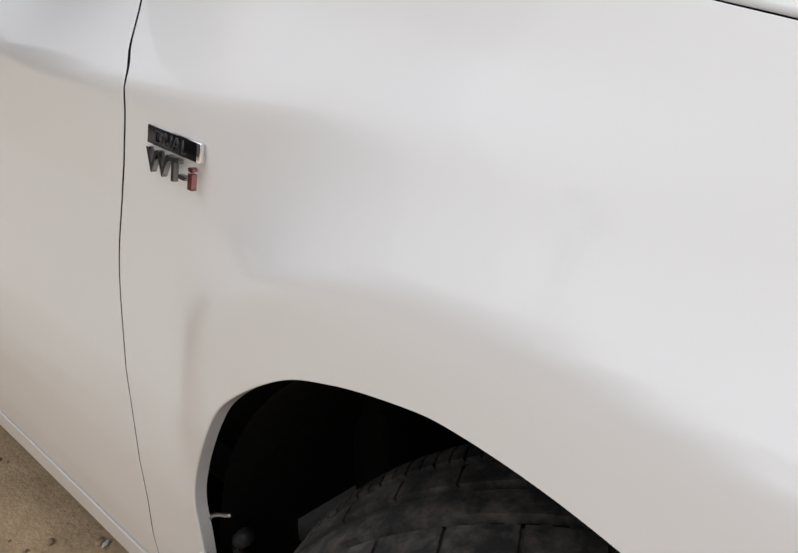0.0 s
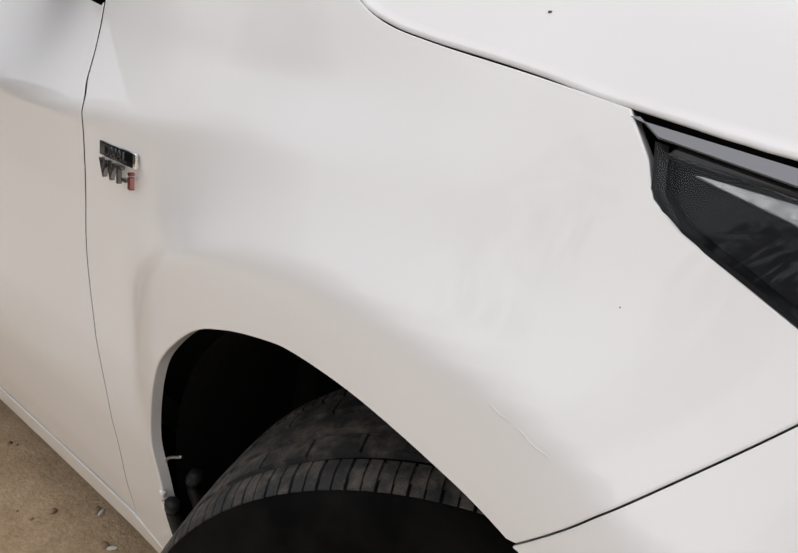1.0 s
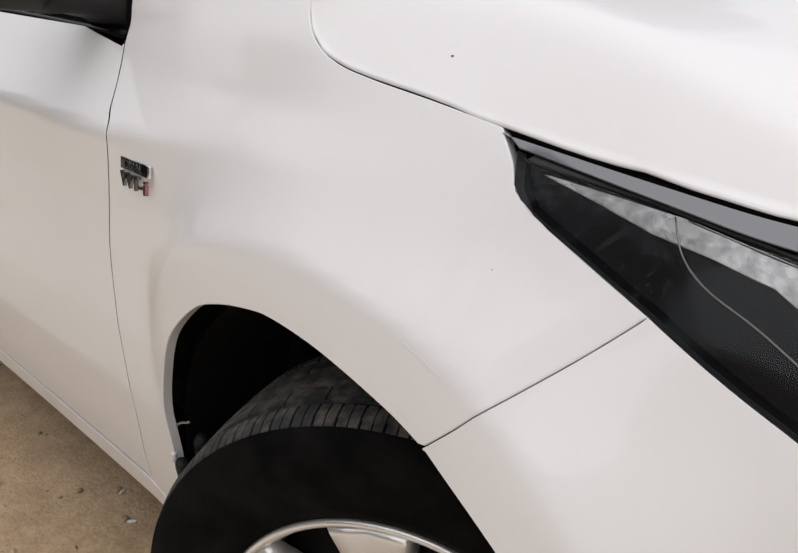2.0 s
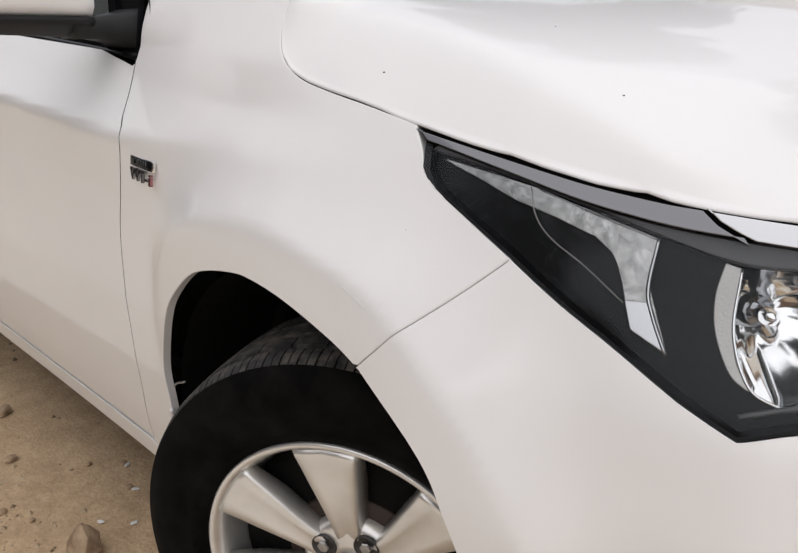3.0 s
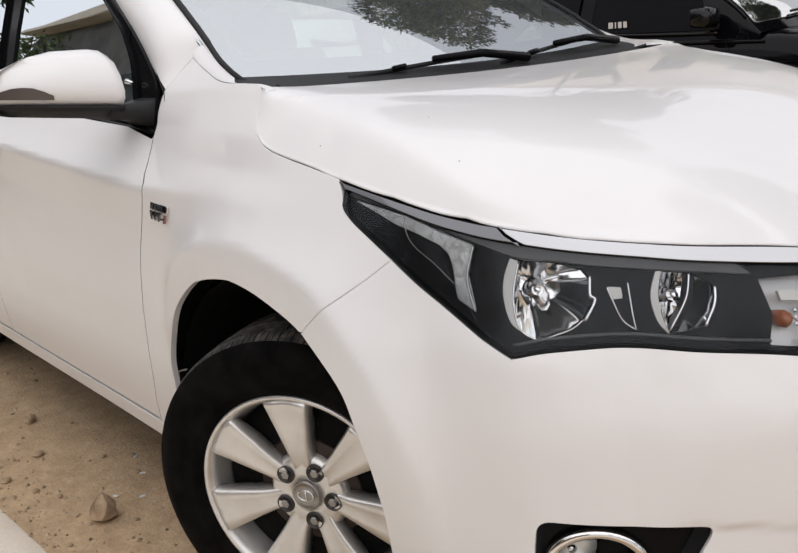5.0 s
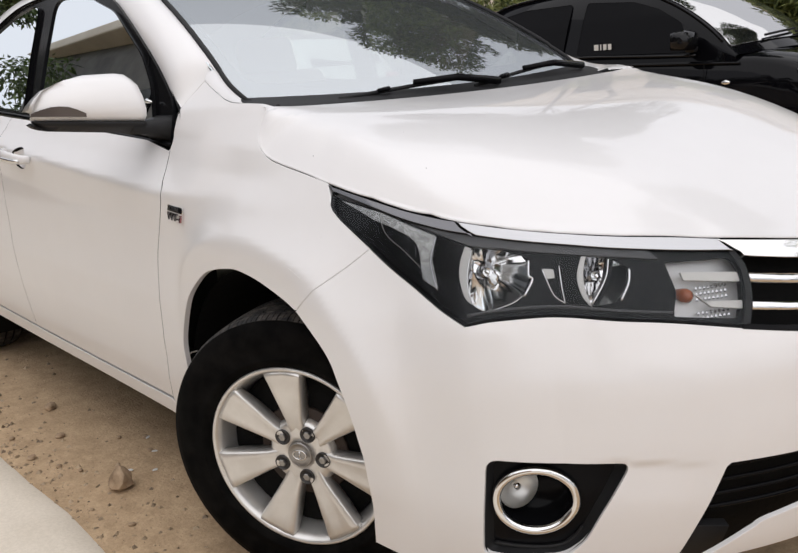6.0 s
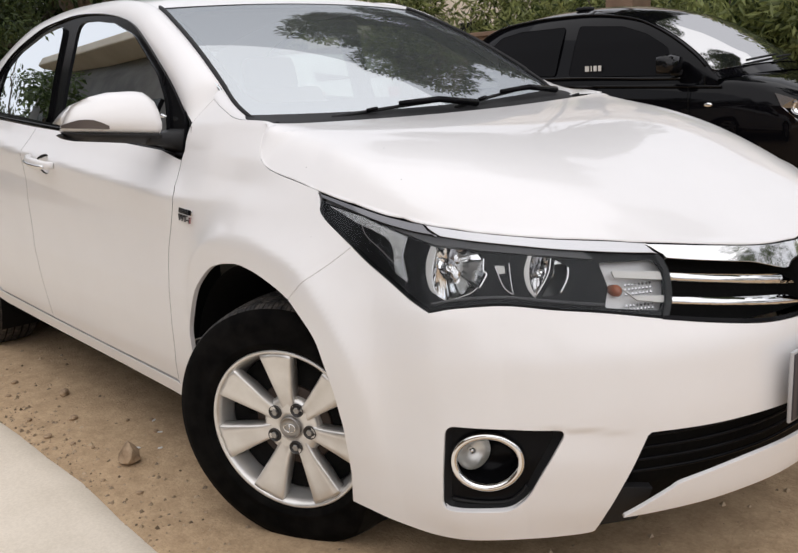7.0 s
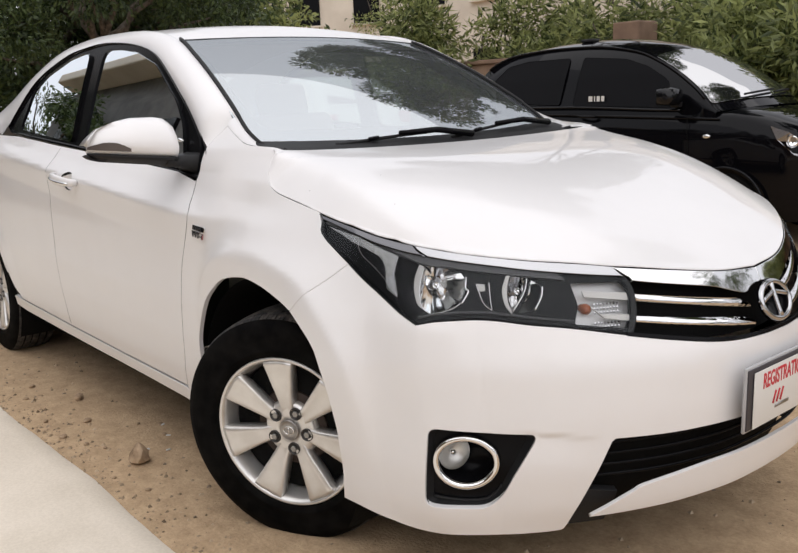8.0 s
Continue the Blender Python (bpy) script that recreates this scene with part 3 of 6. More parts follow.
_bumper = np.vstack([_right, (_right * (-1, 1))[::-1][1:-1]])
_fog_rim = rounded(FOG_HOLE, 0.022)
bumper = part("front_bumper", sheet(_bumper, body, -1, 0.0105, holes=[_fog_rim, _fog_rim * (-1, 1)], gap=0.0018, edge=0.02), PAINT, car)
_lip = ring_of(([(0.578, 0.243), (0.521, 0.276), (0.478, 0.300), (0.438, 0.317), (0.273, 0.341), (0.0, 0.347)], True), ([(0.0, 0.347), (-0.273, 0.341), (-0.438, 0.317), (-0.478, 0.300), (-0.521, 0.276), (-0.578, 0.243)], True),
               ([(-0.578, 0.243), (-0.401, 0.253), (-0.25, 0.260), (0.0, 0.264), (0.25, 0.260), (0.401, 0.253), (0.578, 0.243)], True))
part("bumper_lip", sheet(_lip, body, -1, 0.02, edge=0.010, lift=0.009), PAINT, car)


def inner(depth):
    def f(s, z):
        p = body(s, z)
        a, b = body(np.asarray(s) + 0.004, z), body(np.asarray(s) - 0.004, z)
        t = a - b
        n = np.stack([-t[..., 1], t[..., 0], np.zeros_like(t[..., 0])], -1) * np.where(np.asarray(s) < 0, -1.0, 1.0)[..., None] * np.where(np.asarray(s) < 0, -1.0, 1.0)[..., None]
        n /= np.maximum(np.linalg.norm(n, axis=-1), 1e-9)[..., None]
        return p - n * depth
    return f


# near-black shell added behind the panels, so that every joint reads as deep shade
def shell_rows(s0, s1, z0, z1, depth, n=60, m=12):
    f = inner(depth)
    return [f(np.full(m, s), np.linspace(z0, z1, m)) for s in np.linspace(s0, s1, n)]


_lower_grille = ring_of(([(-0.640, 0.19), (-0.52, 0.44), (0.52, 0.44), (0.640, 0.19)], False))
part("lower_grille_back", sheet(_lower_grille, inner(0.075), -1, 0.03, edge=0), LINER_GAP_BLACK, car)
_cheek = ring_of(([(0.592, 0.30), (0.645, 0.195), (0.52, 0.20), (0.50, 0.285)], False))
both("grille_cheek", sheet(_cheek, inner(0.028), -1, 0.03, edge=0.02), MATT_BLACK)
for _z in (0.413, 0.386, 0.359, 0.332):
    _w = 0.540 + (0.43 - _z) * 0.30
    _f = inner(0.036)
    _p = _f(np.linspace(-_w, _w, 41), np.full(41, _z + 0.0))
    part("grille_slat", tube(_p, 0.0042, 8), GLOSS_BLACK, car)
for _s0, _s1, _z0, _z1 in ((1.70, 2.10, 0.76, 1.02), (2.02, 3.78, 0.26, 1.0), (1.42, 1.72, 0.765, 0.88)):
    both("inner_shell", loft(shell_rows(_s0, _s1, _z0, _z1, 0.022)), LINER_GAP_BLACK)


# upper grille
_ug = ring_of(([(-0.47, 0.795), (0.47, 0.795)], False), ([(0.47, 0.795), (0.49, 0.655), (0.363, 0.637), (0.22, 0.615), (0.0, 0.605), (-0.22, 0.615), (-0.363, 0.637), (-0.49, 0.655)], False))
part("grille_back", sheet(_ug, inner(0.06), -1, 0.03, edge=0), LINER_GAP_BLACK, car)
_trim = ring_of(([(0.480, 0.668), (0.363, 0.650), (0.22, 0.629), (0.085, 0.621), (0.0, 0.620), (-0.085, 0.621), (-0.22, 0.629), (-0.363, 0.650), (-0.480, 0.668)], True), ([(-0.483, 0.661), (-0.363, 0.6435), (-0.22, 0.6225), (-0.085, 0.6145), (0.0, 0.6135), (0.085, 0.6145), (0.22, 0.6225), (0.363, 0.6435), (0.483, 0.661)], True))
part("grille_lower_trim", sheet(_trim, body, -1, 0.02, edge=0.02, lift=0.001), GLOSS_BLACK, car)
_hn = [(s, z - 0.004) for s, z in HOOD_NOSE if s <= 0.50]
_up = [(0.440, 0.778), (0.432, 0.7735), (0.295, 0.7545), (0.20, 0.7405), (0.16, 0.731), (0.085, 0.712), (0.050, 0.722), (0.0, 0.728)]
_r = ring_of((_hn, True), ([(0.0, 0.7594), (0.0, 0.728)], False), (_up[::-1], True), ([(0.440, 0.778), (0.459, 0.788), (0.487, 0.8065)], False))
both("grille_chrome_trim", sheet(_r, body, -1, 0.015, gap=0.001, edge=0.012, lift=-0.001), CHROME)
def bulged(z0, slope, half, depth, out):
    """A rounded bar's face along the line z0 + slope * s, standing out of a plane behind the skin."""
    def f(s, z):
        p, q = body(s, z), inner(1.0)(s, z)
        k = np.clip((z - z0 - slope * np.abs(s)) / half, -1, 1)
        return p + (q - p) * (depth - out * np.sqrt(1 - 0.96 * k * k))[..., None]
    return f


for _a, _b, _z0, _k in (([(0.438, 0.7434), (0.29, 0.7245), (0.11, 0.7005), (0.0584, 0.6725)], [(0.0584, 0.6715), (0.137, 0.6845), (0.29, 0.7075), (0.438, 0.7277)], 0.6765, 0.135),
                        ([(0.445, 0.697), (0.28, 0.6775), (0.112, 0.6574), (0.075, 0.642)], [(0.075, 0.6325), (0.1046, 0.6352), (0.28, 0.661), (0.448, 0.684)], 0.6305, 0.135)):
    both("grille_bar", sheet(ring_of((_a, False), (_b, False), step=0.008), bulged(_z0, _k, 0.0105, 0.018, 0.010), -1, 0.005, edge=0.010), CHROME)
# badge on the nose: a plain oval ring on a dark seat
_c, _fw = np.array((0.950, 0.0, 0.680)), np.array((1, 0, 0.42)) / math.hypot(1, 0.42)
_upv = np.array((-0.42, 0, 1)) / math.hypot(1, 0.42)
_oval = [_c + _fw * 0.010 + np.array((0, 1, 0)) * 0.066 * math.cos(w) + _upv * 0.046 * math.sin(w) for w in np.linspace(0, 2 * math.pi, 40, endpoint=False)]
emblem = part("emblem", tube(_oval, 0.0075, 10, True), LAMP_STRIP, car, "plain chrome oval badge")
_rows = [[_c + _fw * (0.004 - 0.016 * (1 - k)) + (np.array((0, 1, 0)) * 0.074 * math.cos(w) + _upv * 0.056 * math.sin(w)) * k for w in np.linspace(0, 2 * math.pi, 40, endpoint=False)] for k in (1.0, 0.9, 0.5, 0.02)]
part("emblem_seat", loft(_rows, False, True), GLOSS_BLACK, emblem)
part("emblem_bar", tube([_c + _fw * 0.010 + _upv * k for k in np.linspace(-0.042, 0.044, 8)], 0.008, 10), LAMP_STRIP, emblem)
part("emblem_bar", tube([_c + _fw * 0.010 + _upv * (0.022 - 0.016 * abs(k)) + np.array((0, k * 0.060, 0)) for k in np.linspace(-1, 1, 12)], 0.0065, 10), LAMP_STRIP, emblem)

# bonnet
_edge = [tuple(body(s, z)) for s, z in HOOD_NOSE[::-1]] + [tuple(body(s, z)) for s, z in HOOD_SIDE[1:]]
_edge = np.array(_edge)
CROWN = {(0, 0): 1.0446, (1, 0): -0.0753, (2, 0): -0.0644, (3, 0): -0.4197, (4, 0): 0.2268, (0, 2): 0.0306, (1, 2): 0.0058, (2, 2): -0.1881, (0, 4): -0.0642, (1, 4): -0.5089}


def crown(x, y):
    """The broad dome of the bonnet, without its folded sides."""
    return sum(c * x ** i * y ** j for (i, j), c in CROWN.items())


_run_e = np.concatenate([[0], np.cumsum(np.hypot(*np.diff(_edge[:, :2], axis=0).T))])
_rr = np.linspace(0, _run_e[-1], 900)
_side_x, _side_y = np.interp(_rr, _run_e, _edge[:, 0]), np.interp(_rr, _run_e, _edge[:, 1])
_side_off = np.interp(_rr, _run_e, crown(_edge[:, 0], _edge[:, 1]) - _edge[:, 2])


def bonnet_skin(x, y):
    """The bonnet's height: the dome, folded down to the joint along its sides."""
    x, y = np.broadcast_arrays(np.asarray(x, float), np.asarray(y, float))
    d2 = (x[..., None] - _side_x) ** 2 + (-np.abs(y)[..., None] - _side_y) ** 2
    w = 1 / (d2 + 6e-5) ** 2
    off, d = (w * _side_off).sum(-1) / w.sum(-1), np.sqrt(d2.min(-1))
    t = d / np.clip(0.95 * np.abs(off), 0.018, 0.075)
    rise = 0.5 * (t + 1 - np.sqrt((t - 1) ** 2 + 0.09)) + 0.022
    return np.stack([x, y, crown(x, y) - off * np.clip(1 - rise / 1.022, 0, 1)], -1)


_be = np.array([(p[0], p[1]) for p in _edge])
_rear_edge = [(-0.146, -0.722), (-0.150, -0.70), (-0.135, -0.60), (-0.122, -0.30), (-0.118, 0.0), (-0.122, 0.30), (-0.135, 0.60), (-0.150, 0.70), (-0.146, 0.722)]
_bo = ring_of((_be, True), (_rear_edge, True), ((_be * (1, -1))[::-1], True))
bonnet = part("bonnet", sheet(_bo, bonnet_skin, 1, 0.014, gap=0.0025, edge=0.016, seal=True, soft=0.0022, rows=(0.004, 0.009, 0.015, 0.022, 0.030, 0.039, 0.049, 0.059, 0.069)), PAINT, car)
# white flange deep in the wing joint, and a black tube as the nose gap's shade
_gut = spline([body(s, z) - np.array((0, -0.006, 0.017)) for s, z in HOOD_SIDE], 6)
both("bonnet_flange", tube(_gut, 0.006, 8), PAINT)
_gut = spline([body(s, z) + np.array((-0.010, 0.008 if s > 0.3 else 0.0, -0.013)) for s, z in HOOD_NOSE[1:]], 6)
both("bonnet_seal", tube(_gut, 0.008, 8), LINER_GAP_BLACK)

# windscreen, scuttle, roof
def screen(u, v):
    """u: -1 to 1 across, v: 0 at the foot to 1 at the head."""
    u, v = np.broadcast_arrays(np.asarray(u, float), np.asarray(v, float))
    half = 0.694 + (0.562 - 0.694) * v
    x = -0.235 - 0.085 * u ** 2 + (-0.965 + 0.235) * v + 0.035 * u ** 2 * v
    z = 1.054 + 0.022 * u ** 2 + (1.452 - 1.054) * v + 0.045 * 4 * v * (1 - v) * (1 - 0.35 * u ** 2) - 0.038 * u ** 2 * v
    return np.stack([x, u * half, z], -1)


_so = rounded([(-1, 0.08), (-0.955, 0.0), (-0.86, -0.065), (-0.5, -0.105), (0.5, -0.105), (0.86, -0.065), (0.955, 0.0), (1, 0.08), (1, 1), (-1, 1)], 0.05, 0.03)
windscreen = part("windscreen", sheet(_so, screen, 1, 0.06, edge=0), WINDSCREEN, car, "windscreen glass reflecting sky and leaves")
windscreen.visible_shadow = False
_fi = rounded([(-0.905, 0.10), (0.905, 0.10), (0.925, 0.90), (-0.925, 0.90)], 0.10, 0.03)
part("screen_border", sheet(_so, screen, 1, 0.06, holes=[_fi], edge=0, lift=-0.004), GLOSS_BLACK, windscreen, "black printed border")
_rows = []
for y in np.linspace(-0.70, 0.70, 31):
    u = y / 0.672
    f = screen(min(max(u, -1), 1), 0.03)
    xr = float(np.interp(abs(y), [0, 0.3, 0.6, 0.7, 0.722], [-0.118, -0.122, -0.135, -0.150, -0.146]))
    h = bonnet_skin(xr, y)
    _rows.append([(h[0] + 0.03, y, h[2] - 0.035), (h[0] - 0.010, y, h[2] - 0.020), (0.6 * h[0] + 0.4 * f[0], y, 0.5 * h[2] + 0.5 * f[2] - 0.014), (f[0] - 0.01, y, f[2] + 0.002), (f[0] - 0.05, y, f[2] - 0.03)])
part("scuttle", loft(_rows), MATT_BLACK, car)


def wiper(y0, y1, v0, v1):
    pts = [screen(y0 + (y1 - y0) * t, v0 + (v1 - v0) * t + 0.01 * math.sin(math.pi * t)) + np.array((0.006, 0, 0.016)) for t in np.linspace(0, 1, 20)]
    w = part("wiper", tube(pts, 0.006, 6, flat=0.6), MATT_BLACK, car)
    a = screen(y0 + (y1 - y0) * 0.5, v0 + (v1 - v0) * 0.5) + np.array((0.01, 0, 0.032))
    b = screen(y0 - (0.30 if y1 > y0 else -0.30) * 0 + (y1 - y0) * 1.12, -0.005) + np.array((0.03, 0, 0.018))
    part("wiper_arm", tube([b, 0.5 * (a + b) + np.array((0, 0, 0.012)), a], [0.012, 0.010, 0.007], 8), GLOSS_BLACK, w)
    for q in (0.25, 0.75):
        c = screen(y0 + (y1 - y0) * q, v0 + (v1 - v0) * q) + np.array((0.006, 0, 0.024))
        part("wiper_clip", tube([c, c + (np.array(a) - c) * 0.3], 0.006, 6), GLOSS_BLACK, w)
    return w


wiper(-0.62, 0.10, -0.025, 0.030)
wiper(0.06, 0.80, -0.015, 0.040)

LAP = np.array((0, 0, 0.003))
_cow_a = [body(s, z) for s, z in dense([(1.664, 1.067), (1.72, 1.078), (1.81, 1.085), (1.90, 1.108), (1.985, 1.136)], 0.012, True)]
_cow_b = spline([(-0.152, -0.714, 1.066), (-0.225, -0.640, 1.064), tuple(screen(-0.880, -0.050) + LAP), tuple(screen(-0.950, 0.0) + LAP), tuple(screen(-0.982, 0.08) + LAP), tuple(screen(-0.985, 0.18) + LAP)], 12)
_cow_b = [_cow_b[int(round(k * (len(_cow_b) - 1) / (len(_cow_a) - 1)))] for k in range(len(_cow_a))]
_cow_s = dense([(1.664, 1.067), (1.72, 1.078), (1.81, 1.085), (1.90, 1.108), (1.985, 1.136)], 0.012, True)
_cow_n = surface_normal(body, _cow_s, -1)
_w = np.linspace(0, 1, 8)
_rows = [[a + (b - a) * w + n * 0.008 * 4 * w * (1 - w) for w in _w] for a, b, n in zip(_cow_a, _cow_b, _cow_n)]
_norms = []
for _r, _n in zip(_rows, _cow_n):
    for w in _w:
        q = _n * (1 - w) + np.array((0.25, -0.25, 0.93)) * w
        _norms.append(q / np.linalg.norm(q))
_sh = loft(_rows)
both("scuttle_side", (_sh[0], _sh[1], _norms), PAINT)
_roof_in = spline([tuple(screen(-0.985, v) + LAP) for v in (0.18, 0.29, 0.49, 0.74, 0.965)] + [ (-1.15, -0.545, 1.466), (-1.45, -0.535, 1.486), (-1.80, -0.530, 1.488), (-2.15, -0.530, 1.452), (-2.50, -0.530, 1.372), (-2.85, -0.545, 1.258), (-3.15, -0.60, 1.140)], 8)
_roof_out = [cab(x, z) for x, z in spline([(-0.497, 1.074), (-0.556, 1.117), (-0.664, 1.197), (-0.861, 1.315), (-1.012, 1.388), (-1.201, 1.426), (-1.451, 1.446), (-1.70, 1.438), (-1.95, 1.405), (-2.25, 1.305), (-2.50, 1.165), (-2.66, 1.085)], 8)]
_rubber = np.vstack([spline([(-0.195, -0.660, 1.062), tuple(screen(-0.880, -0.050)), tuple(screen(-0.950, 0.0)), tuple(screen(-0.982, 0.08)), tuple(screen(-0.985, 0.18))], 8)[:-1], _roof_in[:33]])
both("screen_rubber", tube([p + np.array((0.004, 0.006, 0.004)) for p in _rubber], 0.0060, 8), MATT_BLACK, car, "dark rubber strip round the windscreen")
_rows = []
for _i, (a, b) in enumerate(zip(_roof_out, _roof_in)):
    t = np.array(_roof_in[min(_i + 1, len(_roof_in) - 1)]) - np.array(_roof_in[max(_i - 1, 0)])
    n = np.cross(t, b - a)
    n /= np.linalg.norm(n)
    n = n if n[2] - n[1] > 0 else -n
    w = np.linspace(0, 1, 9)
    h = (0.23 - 0.13 * float(smooth(40, 62, _i))) * np.linalg.norm(b - a)
    fresh = float(smooth(0, 9, _i))
    _row = [a + (b - a) * k + n * h * (4 * k * (1 - k)) ** 0.8 * fresh for k in w]
    if fresh < 1:
        for j, k in enumerate(w):
            q = min(1.0, k / 0.7)
            on = body(2.014 + (1.985 - 2.014) * q, 1.074 + (1.136 - 1.074) * q)
            if k > 0.7:
                on = on + (np.array(_roof_in[0]) - on) * (k - 0.7) / 0.3
            first = np.array(_roof_out[0]) + (np.array(_roof_in[0]) - np.array(_roof_out[0])) * k
            _row[j] = _row[j] + (on - first) * (1 - fresh)
    _rows.append(_row)
_sh = loft(_rows)
both("cab_pillar", (_sh[0], [f[::-1] for f in _sh[1]]), PAINT)
_rows = []
for _t in np.linspace(0, 1, 40):
    _p = _roof_in[int(round(32 + _t * (len(_roof_in) - 1 - 32 - 16)))]
    _x, _ye, _z = _p
    _row = []
    for _u in np.linspace(-1, 1, 25):
        bow = 0.05 * (1 - _u ** 2) * (1 - smooth(0, 0.35, _t)) - 0.10 * (1 - _u ** 2) * smooth(0.7, 1, _t)
        _row.append((_x + bow, _u * abs(_ye), _z + (0.015 + 0.022 * smooth(0, 0.3, _t)) * (1 - _u ** 2)))
    _rows.append(_row)
part("roof", loft(_rows), PAINT, car)
part("headliner", ([(x, y, z - 0.03) for r in _rows for x, y, z in r], loft(_rows)[1]), SEAT, car)
# rear window and boot
_rw = []
for _t in np.linspace(0, 1, 14):
    _row = []
    for _u in np.linspace(-1, 1, 17):
        _row.append((-2.50 - 0.62 * _t - 0.10 * (1 - _u ** 2), _u * (0.53 + 0.05 * _t), 1.338 - 0.180 * _t + 0.03 * (1 - _u ** 2) + 0.02 * math.sin(math.pi * _t)))
    _rw.append(_row)
part("rear_window", loft(_rw), SIDE_GLASS, car)
_rb = []
for _t in np.linspace(0, 1, 14):
    _row = []
    for _u in np.linspace(-1, 1, 17):
        _row.append((-3.05 - 0.60 * _t * (1 - 0.12 * _u ** 2), _u * (0.70 - 0.06 * _t), 1.155 - 0.05 * _t - 0.13 * smooth(0.86, 1, _t) + 0.012 * (1 - _u ** 2) - 0.05 * _u ** 4))
    _rb.append(_row)
part("boot_lid", loft(_rb), PAINT, car)
part("tail_panel", loft([[(-3.655 + 0.10 * u ** 2, u * 0.70, z) for u in np.linspace(-1, 1, 17)] for z in (0.25, 0.5, 0.75, 0.99)]), PAINT, car)

# side windows in black frames
FRONT_PANE = [(-0.600, 1.012), (-0.655, 1.135), (-0.735, 1.215), (-0.952, 1.342), (-1.144, 1.396), (-1.30, 1.415), (-1.413, 1.420), (-1.453, 1.399), (-1.478, 1.062)]
REAR_PANE = [(-1.613, 1.067), (-1.595, 1.412), (-1.66, 1.421), (-1.823, 1.404), (-2.06, 1.347), (-2.20, 1.285), (-2.30, 1.115)]
_frame = ring_of(([(-0.500, 0.978), (-0.511, 1.069)], False), (CAB_O, True), ([CAB_O[-1], (-2.44, 1.098), (-1.55, 1.048), (-0.90, 1.010), (-0.500, 0.978)], False))
_fp, _rp = rounded(FRONT_PANE, 0.03, 0.012), rounded(REAR_PANE, 0.03, 0.012)
both("window_frame", sheet(_frame, cab, -1, 0.03, holes=[_fp, _rp], edge=0.012, lift=0.002), GLOSS_BLACK, car, "gloss black window surround")
for _p, _host, _tw in ((_fp, front_door, front_door_l), (_rp, rear_door, rear_door_l)):
    _sh = sheet(_p, cab, -1, 0.04, edge=0, lift=-0.004)
    for _o in (part("window", _sh, SIDE_GLASS, _host), part("window", mirrored(_sh), SIDE_GLASS, _tw)):
        _o.visible_shadow = False
_visor = ring_of(([(-0.66, 1.205), (-0.861, 1.322), (-1.012, 1.394), (-1.201, 1.431), (-1.44, 1.448)], True), ([(-1.44, 1.405), (-1.201, 1.385), (-1.03, 1.345), (-0.88, 1.275), (-0.66, 1.150)], True))
both("rain_visor", sheet(_visor, cab, -1, 0.03, edge=0.004, lift=0.014), DARK_GLASS)
_belt = [cab(x, z) + np.array((0, -0.006, 0)) for x, z in spline([(-0.50, 0.984), (-0.9, 1.012), (-1.55, 1.052), (-2.40, 1.100)], 8)]
both("belt_trim", tube(_belt, 0.007, 8), GLOSS_BLACK)

